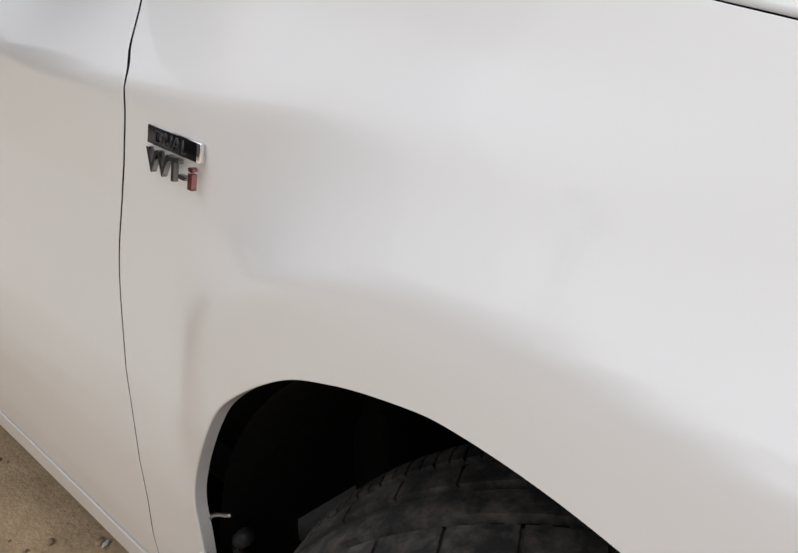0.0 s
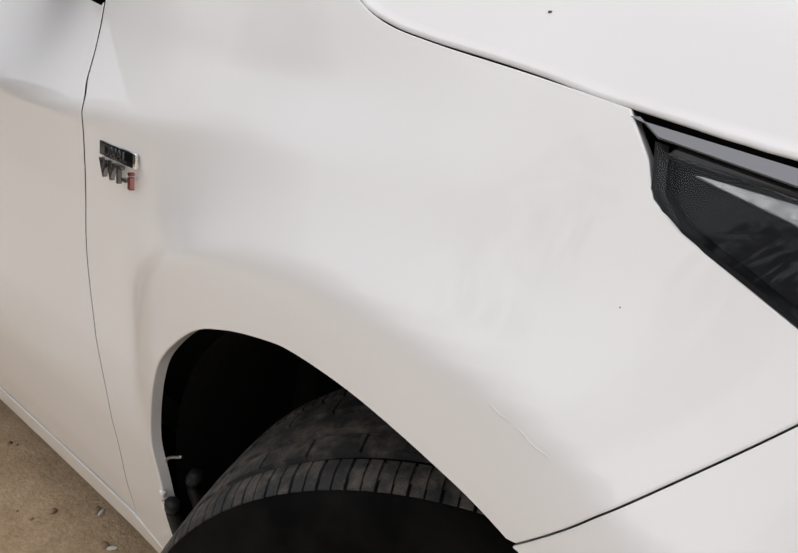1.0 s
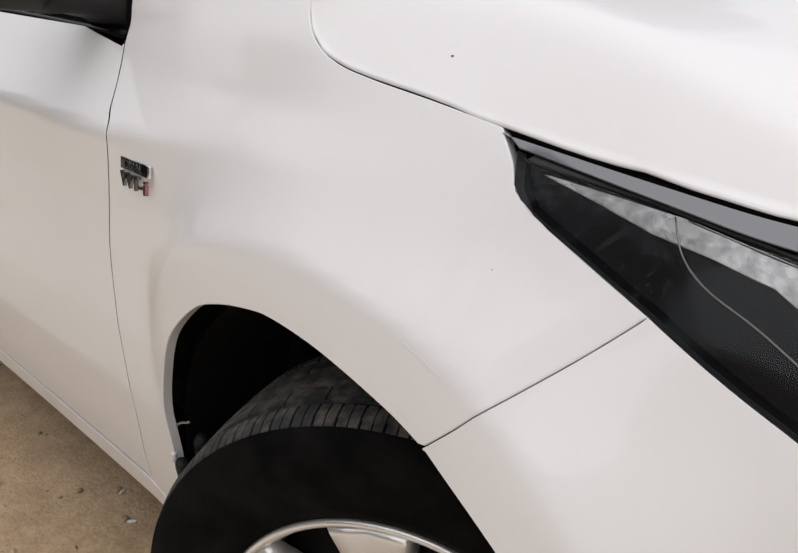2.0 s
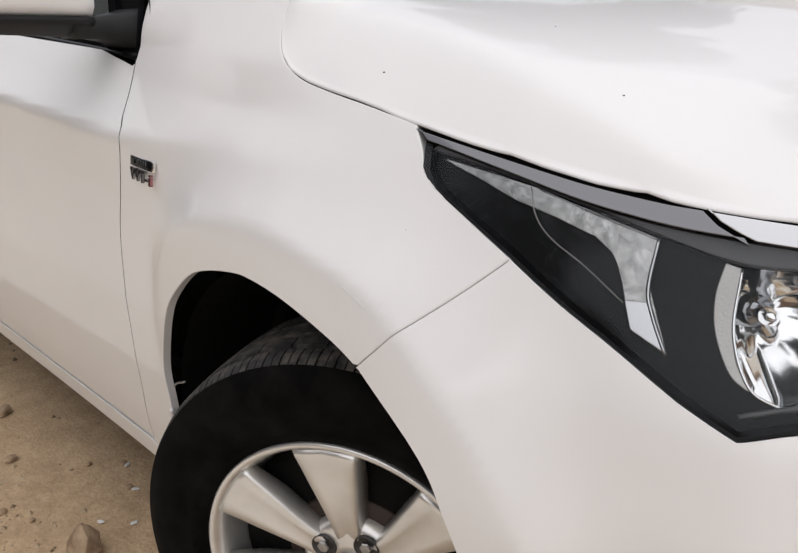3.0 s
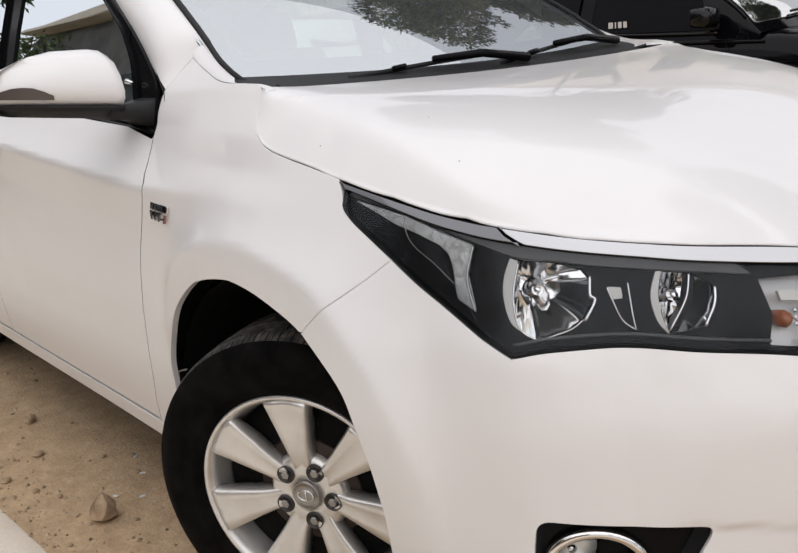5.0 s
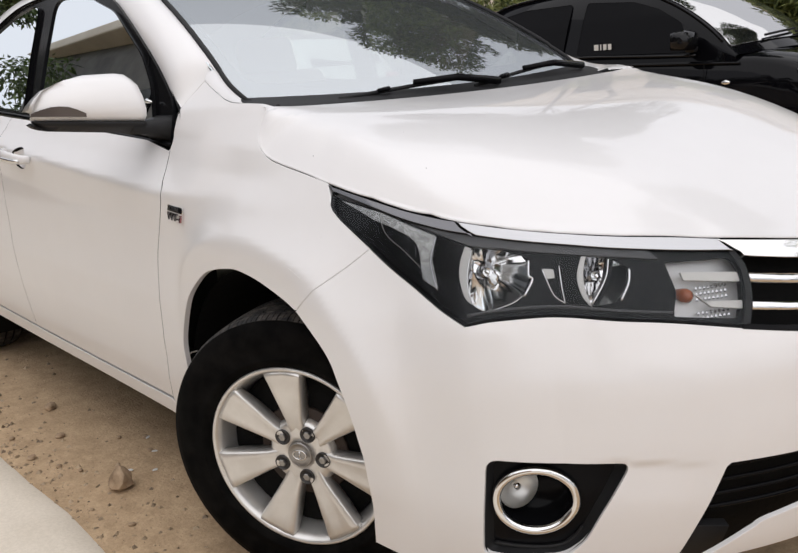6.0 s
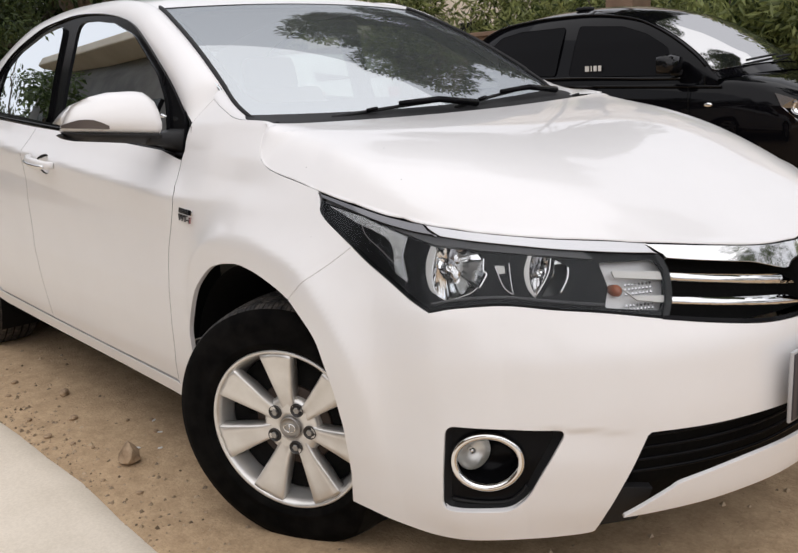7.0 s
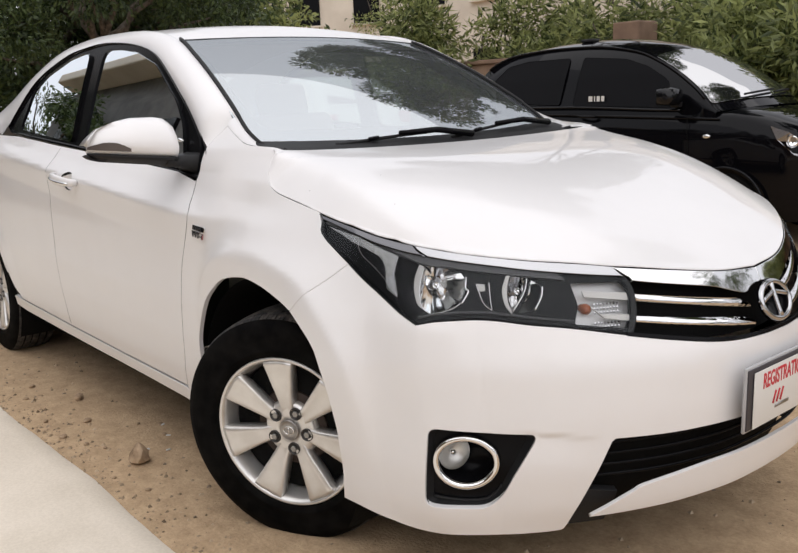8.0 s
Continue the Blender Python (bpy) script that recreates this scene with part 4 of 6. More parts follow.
# ---- wheels ----
def wheel_shapes():
    """The pieces of one wheel, its axle along y, its outer face towards minus y."""
    out = {}
    out["tyre"] = turned([(0.085, 0.216), (0.100, 0.228), (0.105, 0.258), (0.102, 0.288), (0.090, 0.309), (0.080, 0.312), (-0.080, 0.312), (-0.091, 0.309), (-0.1025, 0.288), (-0.1035, 0.284), (-0.1050, 0.281),
                          (-0.1058, 0.258), (-0.1050, 0.240), (-0.1065, 0.238), (-0.1045, 0.234), (-0.100, 0.226), (-0.092, 0.2175), (-0.085, 0.2155)], 96)
    out["tyre"] = (np.array(out["tyre"][0]) * (1, 1, 1) + [((x / math.hypot(x, z)) * 0.0075 * k, 0, (z / math.hypot(x, z)) * 0.0075 * k) for (x, y, z) in out["tyre"][0] for k in [float(smooth(0.215, 0.31, math.hypot(x, z)))]], out["tyre"][1])
    # tread: five ribs between four grooves, the outer ones cut across
    pitches, rows = 78, []
    across = []
    for a, b in ((-0.0885, -0.056), (-0.048, -0.0215), (-0.0135, 0.0135), (0.0215, 0.048), (0.056, 0.0885)):
        across += [(a, 1), (a + 0.0012, 0), ((a + b) / 2, 0), (b - 0.0012, 0), (b, 1)]
    for k in range(pitches):
        for part_of, cut in ((0.0, 1), (0.09, 1), (0.105, 0), (0.50, 0), (0.515, 2), (0.56, 2), (0.575, 0), (0.985, 0)):
            w = 2 * math.pi * (k + part_of) / pitches
            row = []
            for y, low in across:
                r = 0.3265 - 0.0042 * (y / 0.085) ** 2 - 0.004 * max(0, abs(y) - 0.076) / 0.0125
                shoulder = abs(y) > 0.052
                if low:
                    r -= 0.007
                elif cut == 1 and (shoulder or k % 2 == 0 and 0.02 < abs(y) < 0.05):
                    r -= 0.003
                elif cut == 2 and shoulder:
                    r -= 0.002
                ww = w + (0.35 * y if not shoulder else 0.35 * y + 0.1 * abs(y))
                row.append((r * math.cos(ww), y, r * math.sin(ww)))
            rows.append(row)
    out["tread"] = loft(rows, True, False)
    out["rim"] = turned([(0.095, 0.200), (0.085, 0.196), (-0.02, 0.188), (-0.060, 0.197), (-0.078, 0.2005), (-0.086, 0.204), (-0.0945, 0.2085), (-0.0985, 0.2135), (-0.0980, 0.2175), (-0.0945, 0.2190), (-0.085, 0.2165)], 96)
    spoke = []
    for r, half, front, deep in ((0.040, 0.020, -0.070, 0.030), (0.060, 0.0195, -0.0765, 0.026), (0.085, 0.0215, -0.0815, 0.028), (0.115, 0.0270, -0.0860, 0.030), (0.150, 0.0345, -0.0905, 0.030), (0.180, 0.0405, -0.0945, 0.026), (0.198, 0.0445, -0.0970, 0.022), (0.208, 0.0465, -0.0968, 0.016)):
        ridge = 0.0034
        spoke.append([(u, y, math.sqrt(max(r * r - u * u, 0.0))) for u, y in ((-half - 0.004, front + deep), (-half - 0.0015, front + 0.010), (-half, front + 0.0045), (-half + 0.0035, front + 0.0008), (-half * 0.45, front + ridge * 0.4), (0, front + ridge),
                                                           (half * 0.45, front + ridge * 0.4), (half - 0.0035, front + 0.0008), (half, front + 0.0045), (half + 0.0015, front + 0.010), (half + 0.004, front + deep))])
    out["spoke"] = solid_loft(spoke)
    out["hub"] = turned([(-0.03, 0.086), (-0.060, 0.084), (-0.0695, 0.078), (-0.0735, 0.072), (-0.0745, 0.060), (-0.0745, 0.045), (-0.0745, 0.034), (-0.0725, 0.0325), (-0.0725, 0.001)], 48)
    out["pocket"] = turned([(-0.0745, 0.0185), (-0.0790, 0.0180), (-0.0785, 0.0165), (-0.0755, 0.0155), (-0.0752, 0.0005)], 28)
    out["nut"] = join(turned([(-0.072, 0.0092), (-0.0795, 0.0092), (-0.0810, 0.0080), (-0.0815, 0.0005)], 6))
    out["cap"] = turned([(-0.072, 0.0305), (-0.0785, 0.0305), (-0.0805, 0.029), (-0.0808, 0.0265), (-0.0788, 0.0250), (-0.0800, 0.015), (-0.0805, 0.0005)], 40)
    out["cap_mark"] = join(tube([(0.0165 * math.cos(w), -0.0808, 0.0115 * math.sin(w)) for w in np.linspace(0, 2 * math.pi, 28, endpoint=False)], 0.0017, 6, True), tube([(0, -0.0808, -0.010), (0, -0.0808, 0.010)], 0.0022, 6))
    out["disc"] = turned([(-0.054, 0.05), (-0.056, 0.108), (-0.050, 0.112), (-0.048, 0.05)], 48)
    # profile of the black disc that shades the spoke gaps
    out["drum"] = turned([(-0.02, 0.190), (-0.046, 0.186), (-0.050, 0.140), (-0.050, 0.02)], 48)
    return out


WHEEL = wheel_shapes()
for _k in ("tyre", "tread"):
    WHEEL[_k] = ([(x * (1 + 0.022 * float(smooth(0.215, 0.30, math.hypot(x, z)))), y, z * (1 + 0.022 * float(smooth(0.215, 0.30, math.hypot(x, z))))) for x, y, z in WHEEL[_k][0]], WHEEL[_k][1])
# dark colour of the shallow, proud cups stands for shade in deep nut holes
POCKET_SHADE = material("nut_pocket_metal", (0.055, 0.052, 0.05), 0.5, 0.3)


def spun(shape, degrees_, shift=(0, 0, 0)):
    c, s = math.cos(radians(degrees_)), math.sin(radians(degrees_))
    v = np.array(shape[0], float) + shift
    return np.stack([v[:, 0] * c - v[:, 2] * s, v[:, 1], v[:, 0] * s + v[:, 2] * c], 1), shape[1]


front_wheel = part("front_wheel", WHEEL["rim"], ALLOY, car, "silver seven-spoke alloy wheel")
tyre = part("tyre", WHEEL["tyre"], RUBBER, front_wheel, "black tyre, dusty at the shoulder")
part("tread", WHEEL["tread"], TREAD, front_wheel, "dusty grooved tread", shade=False)
for _k in range(7):
    part("spoke", spun(WHEEL["spoke"], 3 + _k * 360 / 7), ALLOY, front_wheel)
part("hub", WHEEL["hub"], ALLOY, front_wheel)
for _k in range(5):
    _a = radians(64 + 72 * _k)
    _at = (0.056 * math.cos(_a), 0, 0.056 * math.sin(_a))
    part("nut_pocket", (np.array(WHEEL["pocket"][0]) + _at, WHEEL["pocket"][1]), POCKET_SHADE, front_wheel)
    part("wheel_nut", (np.array(WHEEL["nut"][0]) + _at, WHEEL["nut"][1]), STEEL, front_wheel, shade=False)
part("hub_cap", WHEEL["cap"], STEEL, front_wheel, "round grey hub cap with a plain oval mark")
part("cap_mark", WHEEL["cap_mark"], CHROME, front_wheel)
part("brake_disc", WHEEL["disc"], RUST, front_wheel, "brown rusted brake disc")
# black disc added behind the spokes: the gaps' shade, put in as colour
part("brake_back", WHEEL["drum"], LINER_GAP_BLACK, front_wheel)
_cal = block((0.07, 0.06, 0.11), (-0.115, -0.02, 0.06), 0.012)
part("brake_caliper", _cal, MATT_BLACK, front_wheel)
part("valve", tube([(-0.178, -0.062, -0.02), (-0.166, -0.088, -0.018)], 0.005, 8), MATT_BLACK, front_wheel)
front_wheel.matrix_basis = pose(-0.026, -0.758, 0.314, 2.5, 0, 26)
copy_thing(front_wheel, pose(-0.026, 0.758, 0.310, 0, 0, 180 + 24))
for _side, _turn in ((-0.740, 0), (0.740, 180)):
    _o = copy_thing(front_wheel, pose(-2.70, _side, 0.313, 0, 20, _turn))
    _o.name = "rear_wheel"

# wheel housings
def housing(cx, cz, r, y0, y1, a0=-35, a1=215):
    rows = []
    for w in np.linspace(radians(a0), radians(a1), 40):
        rows.append([(cx + r * math.cos(w), y, cz + r * math.sin(w)) for y in np.linspace(y0, y1, 5)])
    v, f = loft(rows)
    n = len(v)
    v = list(map(tuple, v)) + [(cx, y1, cz)]
    f = f + [(i * 5 + 4, (i + 1) * 5 + 4, n) for i in range(39)]
    return v, f


both("wheel_housing", housing(-0.065, 0.335, 0.395, -0.826, -0.43), LINER_GAP_BLACK, car, "black plastic wheel housing")
both("wheel_housing", housing(-2.70, 0.335, 0.385, -0.835, -0.43), LINER_GAP_BLACK, car)
_flap = X([(-0.452, 0.235), (-0.452, 0.40), (-0.43, 0.44)])
both("liner_edge", tube(spline([body(s, z) + np.array((0.024, 0.034, 0)) for s, z in _flap], 6), 0.009, 8), MATT_BLACK)
_flap = X([(-0.448, 0.235), (-0.448, 0.34), (-0.447, 0.395), (-0.440, 0.416)])
both("arch_tab", tube(spline([body(s, z) + np.array((0.0, 0.001, 0)) for s, z in _flap], 6), 0.0042, 8), PAINT)
both("mud_flap", tube(spline([body(s, z) + np.array((0.013, 0.004, -0.012)) for s, z in _flap], 6), 0.0095, 8), MATT_BLACK, car, "black rubber mud flap")
both("liner_wire", tube(spline([(-0.440, -0.845, 0.44), (-0.430, -0.842, 0.462), (-0.405, -0.835, 0.472)], 6), 0.0022, 6), STEEL)
part("underbody", block((4.0, 1.25, 0.05), (-1.40, 0, 0.225), 0.01), LINER_GAP_BLACK, car)
both("underbody_side", join(loft([[(x, y, z) for x, z in ((-0.50, 0.225), (-2.28, 0.235))] for y in (-0.80, -0.55)])), LINER_GAP_BLACK)
# black fillers added under the bonnet, to block light
part("engine_bay", block((0.50, 0.95, 0.50), (0.15, 0, 0.45), 0.02), LINER_GAP_BLACK, car)
part("bulkhead", block((0.06, 1.30, 0.72), (-0.42, 0, 0.62), 0.01), LINER_GAP_BLACK, car)
both("bay_side", loft([[(x, y, z) for z in (0.60, 0.76)] for x, y in ((0.70, -0.40), (0.46, -0.60), (-0.40, -0.62))]), LINER_GAP_BLACK)

# ---- headlamps ----
def frame_at(s, z, depth):
    """Place and axes (along to the nose, up, out) behind the skin."""
    p = inner(depth)(np.array([s]), np.array([z]))[0]
    a = body(s - 0.005, z) - body(s + 0.005, z)
    a /= np.linalg.norm(a)
    o = np.array((-a[1], a[0], 0.0))
    o = o if o[0] - o[1] > 0 else -o
    o /= np.linalg.norm(o)
    return p, a, np.array((0, 0, 1.0)), o


_lamp = ring_of((LAMP_TOP, True), ([LAMP_TOP[-1], (0.449, 0.765), (0.444, 0.740), (0.449, 0.700), LAMP_LOW[-1]], True), (LAMP_LOW[::-1], True), (LAMP_SIDE[::-1], False), ([LAMP_SIDE[0], (1.346, 0.886), LAMP_TOP[0]], False))
headlamp, headlamp_l = both("headlamp", sheet(_lamp, body, -1, 0.02, gap=0.0035, edge=0.004, lift=0.0015), LENS, car, "clear headlamp with black housing and chrome reflectors")
headlamp.visible_shadow = headlamp_l.visible_shadow = False


def lamp(name, shape, mat, label="", shade=True):
    part(name, shape, mat, headlamp, label, shade)
    part(name, mirrored(shape), mat, headlamp_l, label, shade)


_wall = [inner(d)(_lamp[:, 0], _lamp[:, 1]) for d in (0.004, 0.012, 0.085)]
lamp("lamp_wall", loft(_wall, False, True), LAMP_BLACK)
lamp("lamp_back", sheet(_lamp, inner(0.084), -1, 0.03, edge=0), LAMP_BLACK)
_rim_in = _lamp + (np.array((1.0, 0.78)) - _lamp) * 0.022
lamp("lamp_seal", loft([inner(0.001)(_lamp[:, 0], _lamp[:, 1]), inner(0.004)(_rim_in[:, 0], _rim_in[:, 1])], False, True), MATT_BLACK)
# bezel with openings for the two reflectors and the signal
MAIN_HOLE = rounded([(1.0113, 0.800), (1.004, 0.824), (0.9905, 0.823), (0.926, 0.818), (0.8745, 0.806), (0.866, 0.773), (0.884, 0.740), (0.9467, 0.718), (0.976, 0.731), (0.9911, 0.742), (1.0095, 0.772)], 0.010)
HIGH_HOLE = rounded([(0.7645, 0.803), (0.757, 0.809), (0.744, 0.803), (0.7075, 0.795), (0.672, 0.775), (0.695, 0.723), (0.7594, 0.7185), (0.7789, 0.769)], 0.010)
SIGNAL_HOLE = rounded([(0.606, 0.778), (0.470, 0.772), (0.457, 0.755), (0.452, 0.735), (0.457, 0.700), (0.474, 0.672), (0.604, 0.689), (0.590, 0.728)], 0.008)
_in = _lamp + (np.array((0.95, 0.77)) - _lamp) * 0.012
lamp("lamp_bezel", sheet(_in, inner(0.017), -1, 0.015, holes=[MAIN_HOLE, HIGH_HOLE, SIGNAL_HOLE], edge=0.005, soft=0.0010), LAMP_BLACK, "black inner bezel")
_brow = [(1.345, 0.902), (1.214, 0.881), (1.128, 0.863), (1.068, 0.8464), (0.992, 0.8275), (0.926, 0.823), (0.876, 0.817), (0.80, 0.809), (0.70, 0.798), (0.62, 0.787)]
_top = [(s, z - 0.003) for s, z in LAMP_TOP[1:] if s > 0.60]
lamp("lamp_brow", sheet(ring_of((_brow, True), ([(0.62, 0.787), (0.64, 0.8005)], False), (_top[::-1] + [(1.340, 0.9045)], True)), inner(0.009), -1, 0.02, edge=0.010, soft=0.002), LAMP_GREY, "grey upper shelf")
lamp("lamp_shelf", tube(spline([inner(0.012)(np.array([s]), np.array([z + 0.013]))[0] for s, z in LAMP_LOW[:-1]], 6), 0.0026, 6), LAMP_GREY)


def bowl(outline, depth, axis):
    """A reflector cup behind an opening of the bezel; axis: the way it looks."""
    o = np.vstack([outline, outline[:1]])
    run = np.concatenate([[0], np.cumsum(np.hypot(*np.diff(o, axis=0).T))])
    at = np.linspace(0, run[-1], 48, endpoint=False)
    ring = inner(0.0185)(np.interp(at, run, o[:, 0]), np.interp(at, run, o[:, 1]))
    mid, ax = ring.mean(0), np.array(axis, float)
    ax /= np.linalg.norm(ax)
    back = mid - ax * depth
    rows = [[back + (p - mid) * (math.sqrt(k) if k else 0.02) + (mid - back) * k for p in ring] for k in np.linspace(0, 1, 9)]
    shell = [[back - ax * 0.003 + (p - mid) * (math.sqrt(k) if k else 0.25) * 1.05 + (mid - back) * k for p in ring] for k in (0.0, 0.25, 0.6, 0.95)]
    return loft(rows, False, True), loft(shell, False, True), back, ax


def faceted(shape, columns):
    """The same cup with its round broken into upright facets."""
    v = np.array(shape[0]).reshape(9, 48, 3)
    out = v.copy()
    for k in range(columns):
        lo, hi = k * 48 // columns, (k + 1) * 48 // columns
        for j in range(lo, hi):
            t = (j - lo) / (hi - lo)
            out[:, j] = v[:, lo] * (1 - t) + v[:, hi % 48] * t
    return out.reshape(-1, 3), shape[1]


for _hole, _d, _n in ((MAIN_HOLE, 0.052, 16), (HIGH_HOLE, 0.044, 12)):
    _cup, _shell, _back, _ax = bowl(_hole, _d, (0.86, -0.50, 0.05))
    lamp("reflector", faceted(_cup, _n), REFLECTOR, "bright chromed reflector bowl")
    lamp("reflector_shell", _shell, GLOSS_BLACK)
    _q = _back + _ax * 0.003
    lamp("bulb", tube([_q, _q + _ax * 0.018, _q + _ax * 0.024, _q + _ax * 0.027], [0.0080, 0.0080, 0.006, 0.001], 14), CHROME)
    lamp("bulb_collar", tube([_q - _ax * 0.002, _q + _ax * 0.006], 0.0125, 16), DARK_CHROME)


def on_lamp(name, points, depth, mat, label="", edge=0.006):
    lamp(name, sheet(ring_of((points, False), step=0.006), inner(depth), -1, 0.008, edge=edge), mat, label)


def on_lamp_curved(name, outer, inside_run, depth, mat, label=""):
    lamp(name, sheet(ring_of((outer, True), (inside_run, True), step=0.004), inner(depth), -1, 0.006, edge=0.006), mat, label)


def lamp_line(points, depth, r, mat=CHROME, name="chrome_line"):
    lamp(name, tube(spline([inner(depth)(np.array([s]), np.array([z]))[0] for s, z in points], 6), r, 6), mat)


# ribbed side flutes of both reflectors
on_lamp_curved("side_flute", [(1.0052, 0.8235), (1.0113, 0.7989), (1.0085, 0.772), (0.9940, 0.7436), (0.9763, 0.7319)], [(0.9763, 0.7319), (0.9900, 0.752), (0.9940, 0.7750), (0.9930, 0.800), (0.9900, 0.8195)], 0.015, FLUTE, "ribbed silver side flute")
on_lamp_curved("side_flute", [(0.7592, 0.8072), (0.7690, 0.795), (0.7779, 0.769), (0.7700, 0.738), (0.7535, 0.7205)], [(0.7535, 0.7205), (0.7640, 0.745), (0.7665, 0.770), (0.7610, 0.793), (0.7530, 0.8050)], 0.015, FLUTE, "ribbed silver side flute")
on_lamp("reflector_divider", [(0.7095, 0.796), (0.7215, 0.762), (0.7520, 0.7225), (0.7400, 0.7205), (0.7125, 0.756), (0.7010, 0.7925)], 0.019, LAMP_BLACK, edge=0.02)
lamp_line([(0.7100, 0.796), (0.7215, 0.762), (0.7520, 0.7225)], 0.018, 0.0018)
lamp_line([(0.6747, 0.7745), (0.6790, 0.752), (0.6973, 0.7244)], 0.016, 0.0030)
lamp_line([(0.8705, 0.800), (0.8700, 0.776), (0.8625, 0.768), (0.8780, 0.742)], 0.016, 0.0028)
lamp_line([(0.9905, 0.820), (0.9937, 0.7727), (0.9763, 0.7339), (0.9467, 0.7195)], 0.015, 0.0014)
lamp_line([(0.9467, 0.7195), (0.9000, 0.733), (0.8800, 0.745)], 0.015, 0.0012)
# chromed bracket between the reflectors
lamp_line([(0.8443, 0.785), (0.8353, 0.7659), (0.8227, 0.7418), (0.8031, 0.7279)], 0.016, 0.0013)
lamp_line([(0.8119, 0.789), (0.8098, 0.7706), (0.8070, 0.747), (0.8031, 0.7279)], 0.016, 0.0013)
on_lamp("bracket_face", [(0.8443, 0.785), (0.8230, 0.7830), (0.8210, 0.7700), (0.8353, 0.7690)], 0.0162, FLUTE, edge=0.003)
# L-shaped daylight strip
_arm = [(1.327, 0.892), (1.200, 0.874), (1.0675, 0.840), (1.0715, 0.802), (1.0495, 0.7526)]
on_lamp("daylight_strip", _arm + [(1.083, 0.768), (1.0957, 0.804), (1.1020, 0.818), (1.1085, 0.8276), (1.127, 0.8395), (1.1724, 0.8522), (1.2276, 0.8636), (1.2745, 0.8775)], 0.012, DRL, "L-shaped silver light strip")
on_lamp("daylight_foot", [(1.0700, 0.790), (1.0510, 0.7545), (1.0825, 0.7685), (1.0905, 0.790)], 0.0105, LAMP_STRIP, edge=0.003)
lamp_line([(1.0672, 0.8405), (1.0712, 0.802), (1.0640, 0.780), (1.0490, 0.752)], 0.010, 0.0020, LAMP_STRIP, "daylight_edge")
lamp_line([(1.200, 0.8745), (1.130, 0.858), (1.0675, 0.8405)], 0.010, 0.0008, LAMP_STRIP, "daylight_edge")
lamp_line([(1.2117, 0.8748), (1.1996, 0.8524), (1.176, 0.834), (1.1335, 0.814), (1.093, 0.788)], 0.012, 0.0006, STEEL, "mould_line")
# turn signal
_sig = ring_of(([(0.612, 0.784), (0.450, 0.782), (0.436, 0.735), (0.460, 0.664), (0.612, 0.684), (0.600, 0.73)], False))
lamp("signal_back", sheet(_sig, inner(0.042), -1, 0.02, edge=0.005), SIGNAL, "hazy silver turn signal chamber")
for _z in (0.776, 0.724, 0.715, 0.706, 0.684, 0.676):
    _f = inner(0.034)
    for _k in range(8):
        _s = 0.478 + 0.062 * _k / 7 + (0.73 - _z) * 0.10
        _c = _f(np.array([_s]), np.array([_z]))[0]
        lamp("signal_facet", (_c + np.array([(0.0040, 0, 0), (-0.0040, 0, 0), (0, -0.0040, 0), (0, 0.0040, 0), (0, 0, 0.0040), (0, 0, -0.0040)]), [(0, 2, 4), (2, 1, 4), (1, 3, 4), (3, 0, 4), (2, 0, 5), (1, 2, 5), (3, 1, 5), (0, 3, 5)]), LAMP_STRIP, "", False)
on_lamp("signal_bar", [(0.5754, 0.7582), (0.458, 0.7465), (0.456, 0.7315), (0.572, 0.746)], 0.016, PLATE, "pale signal bar")
on_lamp("signal_bar", [(0.5344, 0.7061), (0.4600, 0.7000), (0.4630, 0.6880), (0.5247, 0.6979), (0.555, 0.722), (0.559, 0.722)], 0.016, PLATE, "pale signal bar")
_c = inner(0.034)(np.array([0.566]), np.array([0.716]))[0]
lamp("signal_bulb", tube([_c - np.array((0.014, 0, 0)), _c, _c + np.array((0.010, -0.004, 0)), _c + np.array((0.016, -0.006, 0))], [0.010, 0.013, 0.011, 0.003], 12), AMBER, "amber bulb")
_nose = [(s, z - 0.0012) for s, z in HOOD_NOSE[:8]]
_strip = ring_of((_nose, True), ([_nose[7], LAMP_TOP[-1]], False), (LAMP_TOP[::-1], True), ([LAMP_TOP[0], _nose[0]], False))
# rear end of the chrome strip, in the colour of what it mirrors
_back = [(1.374, 0.9229), (1.242, 0.9008), (1.084, 0.8757), (1.030, 0.8690)]
_low_back = [(0.985, 0.8440), (1.077, 0.8558), (1.234, 0.886), (1.352, 0.9091)]
both("strip_lens", sheet(ring_of((_back, True), ([_back[-1], (1.015, 0.858), _low_back[0]], False), (_low_back, True), ([_low_back[-1], _back[0]], False)), body, -1, 0.015, gap=0.0028, edge=0.012, lift=-0.0004), STRIP_DARK, car, "smoked clear rear end of the headlamp strip")
_fore = [(1.030, 0.8690), (0.941, 0.8587), (0.814, 0.8446), (0.694, 0.8315), (0.573, 0.8195), (0.491, 0.8094)]
_low_fore = [(0.463, 0.7850), (0.581, 0.7966), (0.701, 0.8106), (0.814, 0.8247), (0.941, 0.8388), (0.985, 0.8440)]
both("headlamp_chrome_strip", sheet(ring_of((_fore, True), ([_fore[-1], _low_fore[0]], False), (_low_fore, True), ([_low_fore[-1], (1.015, 0.858), _fore[0]], False)), body, -1, 0.015, gap=0.0026, edge=0.012, lift=-0.0008), LAMP_STRIP, car, "dull chrome strip over the headlamp")
both("strip_backing", sheet(_strip, inner(0.012), -1, 0.03, edge=0), LINER_GAP_BLACK)

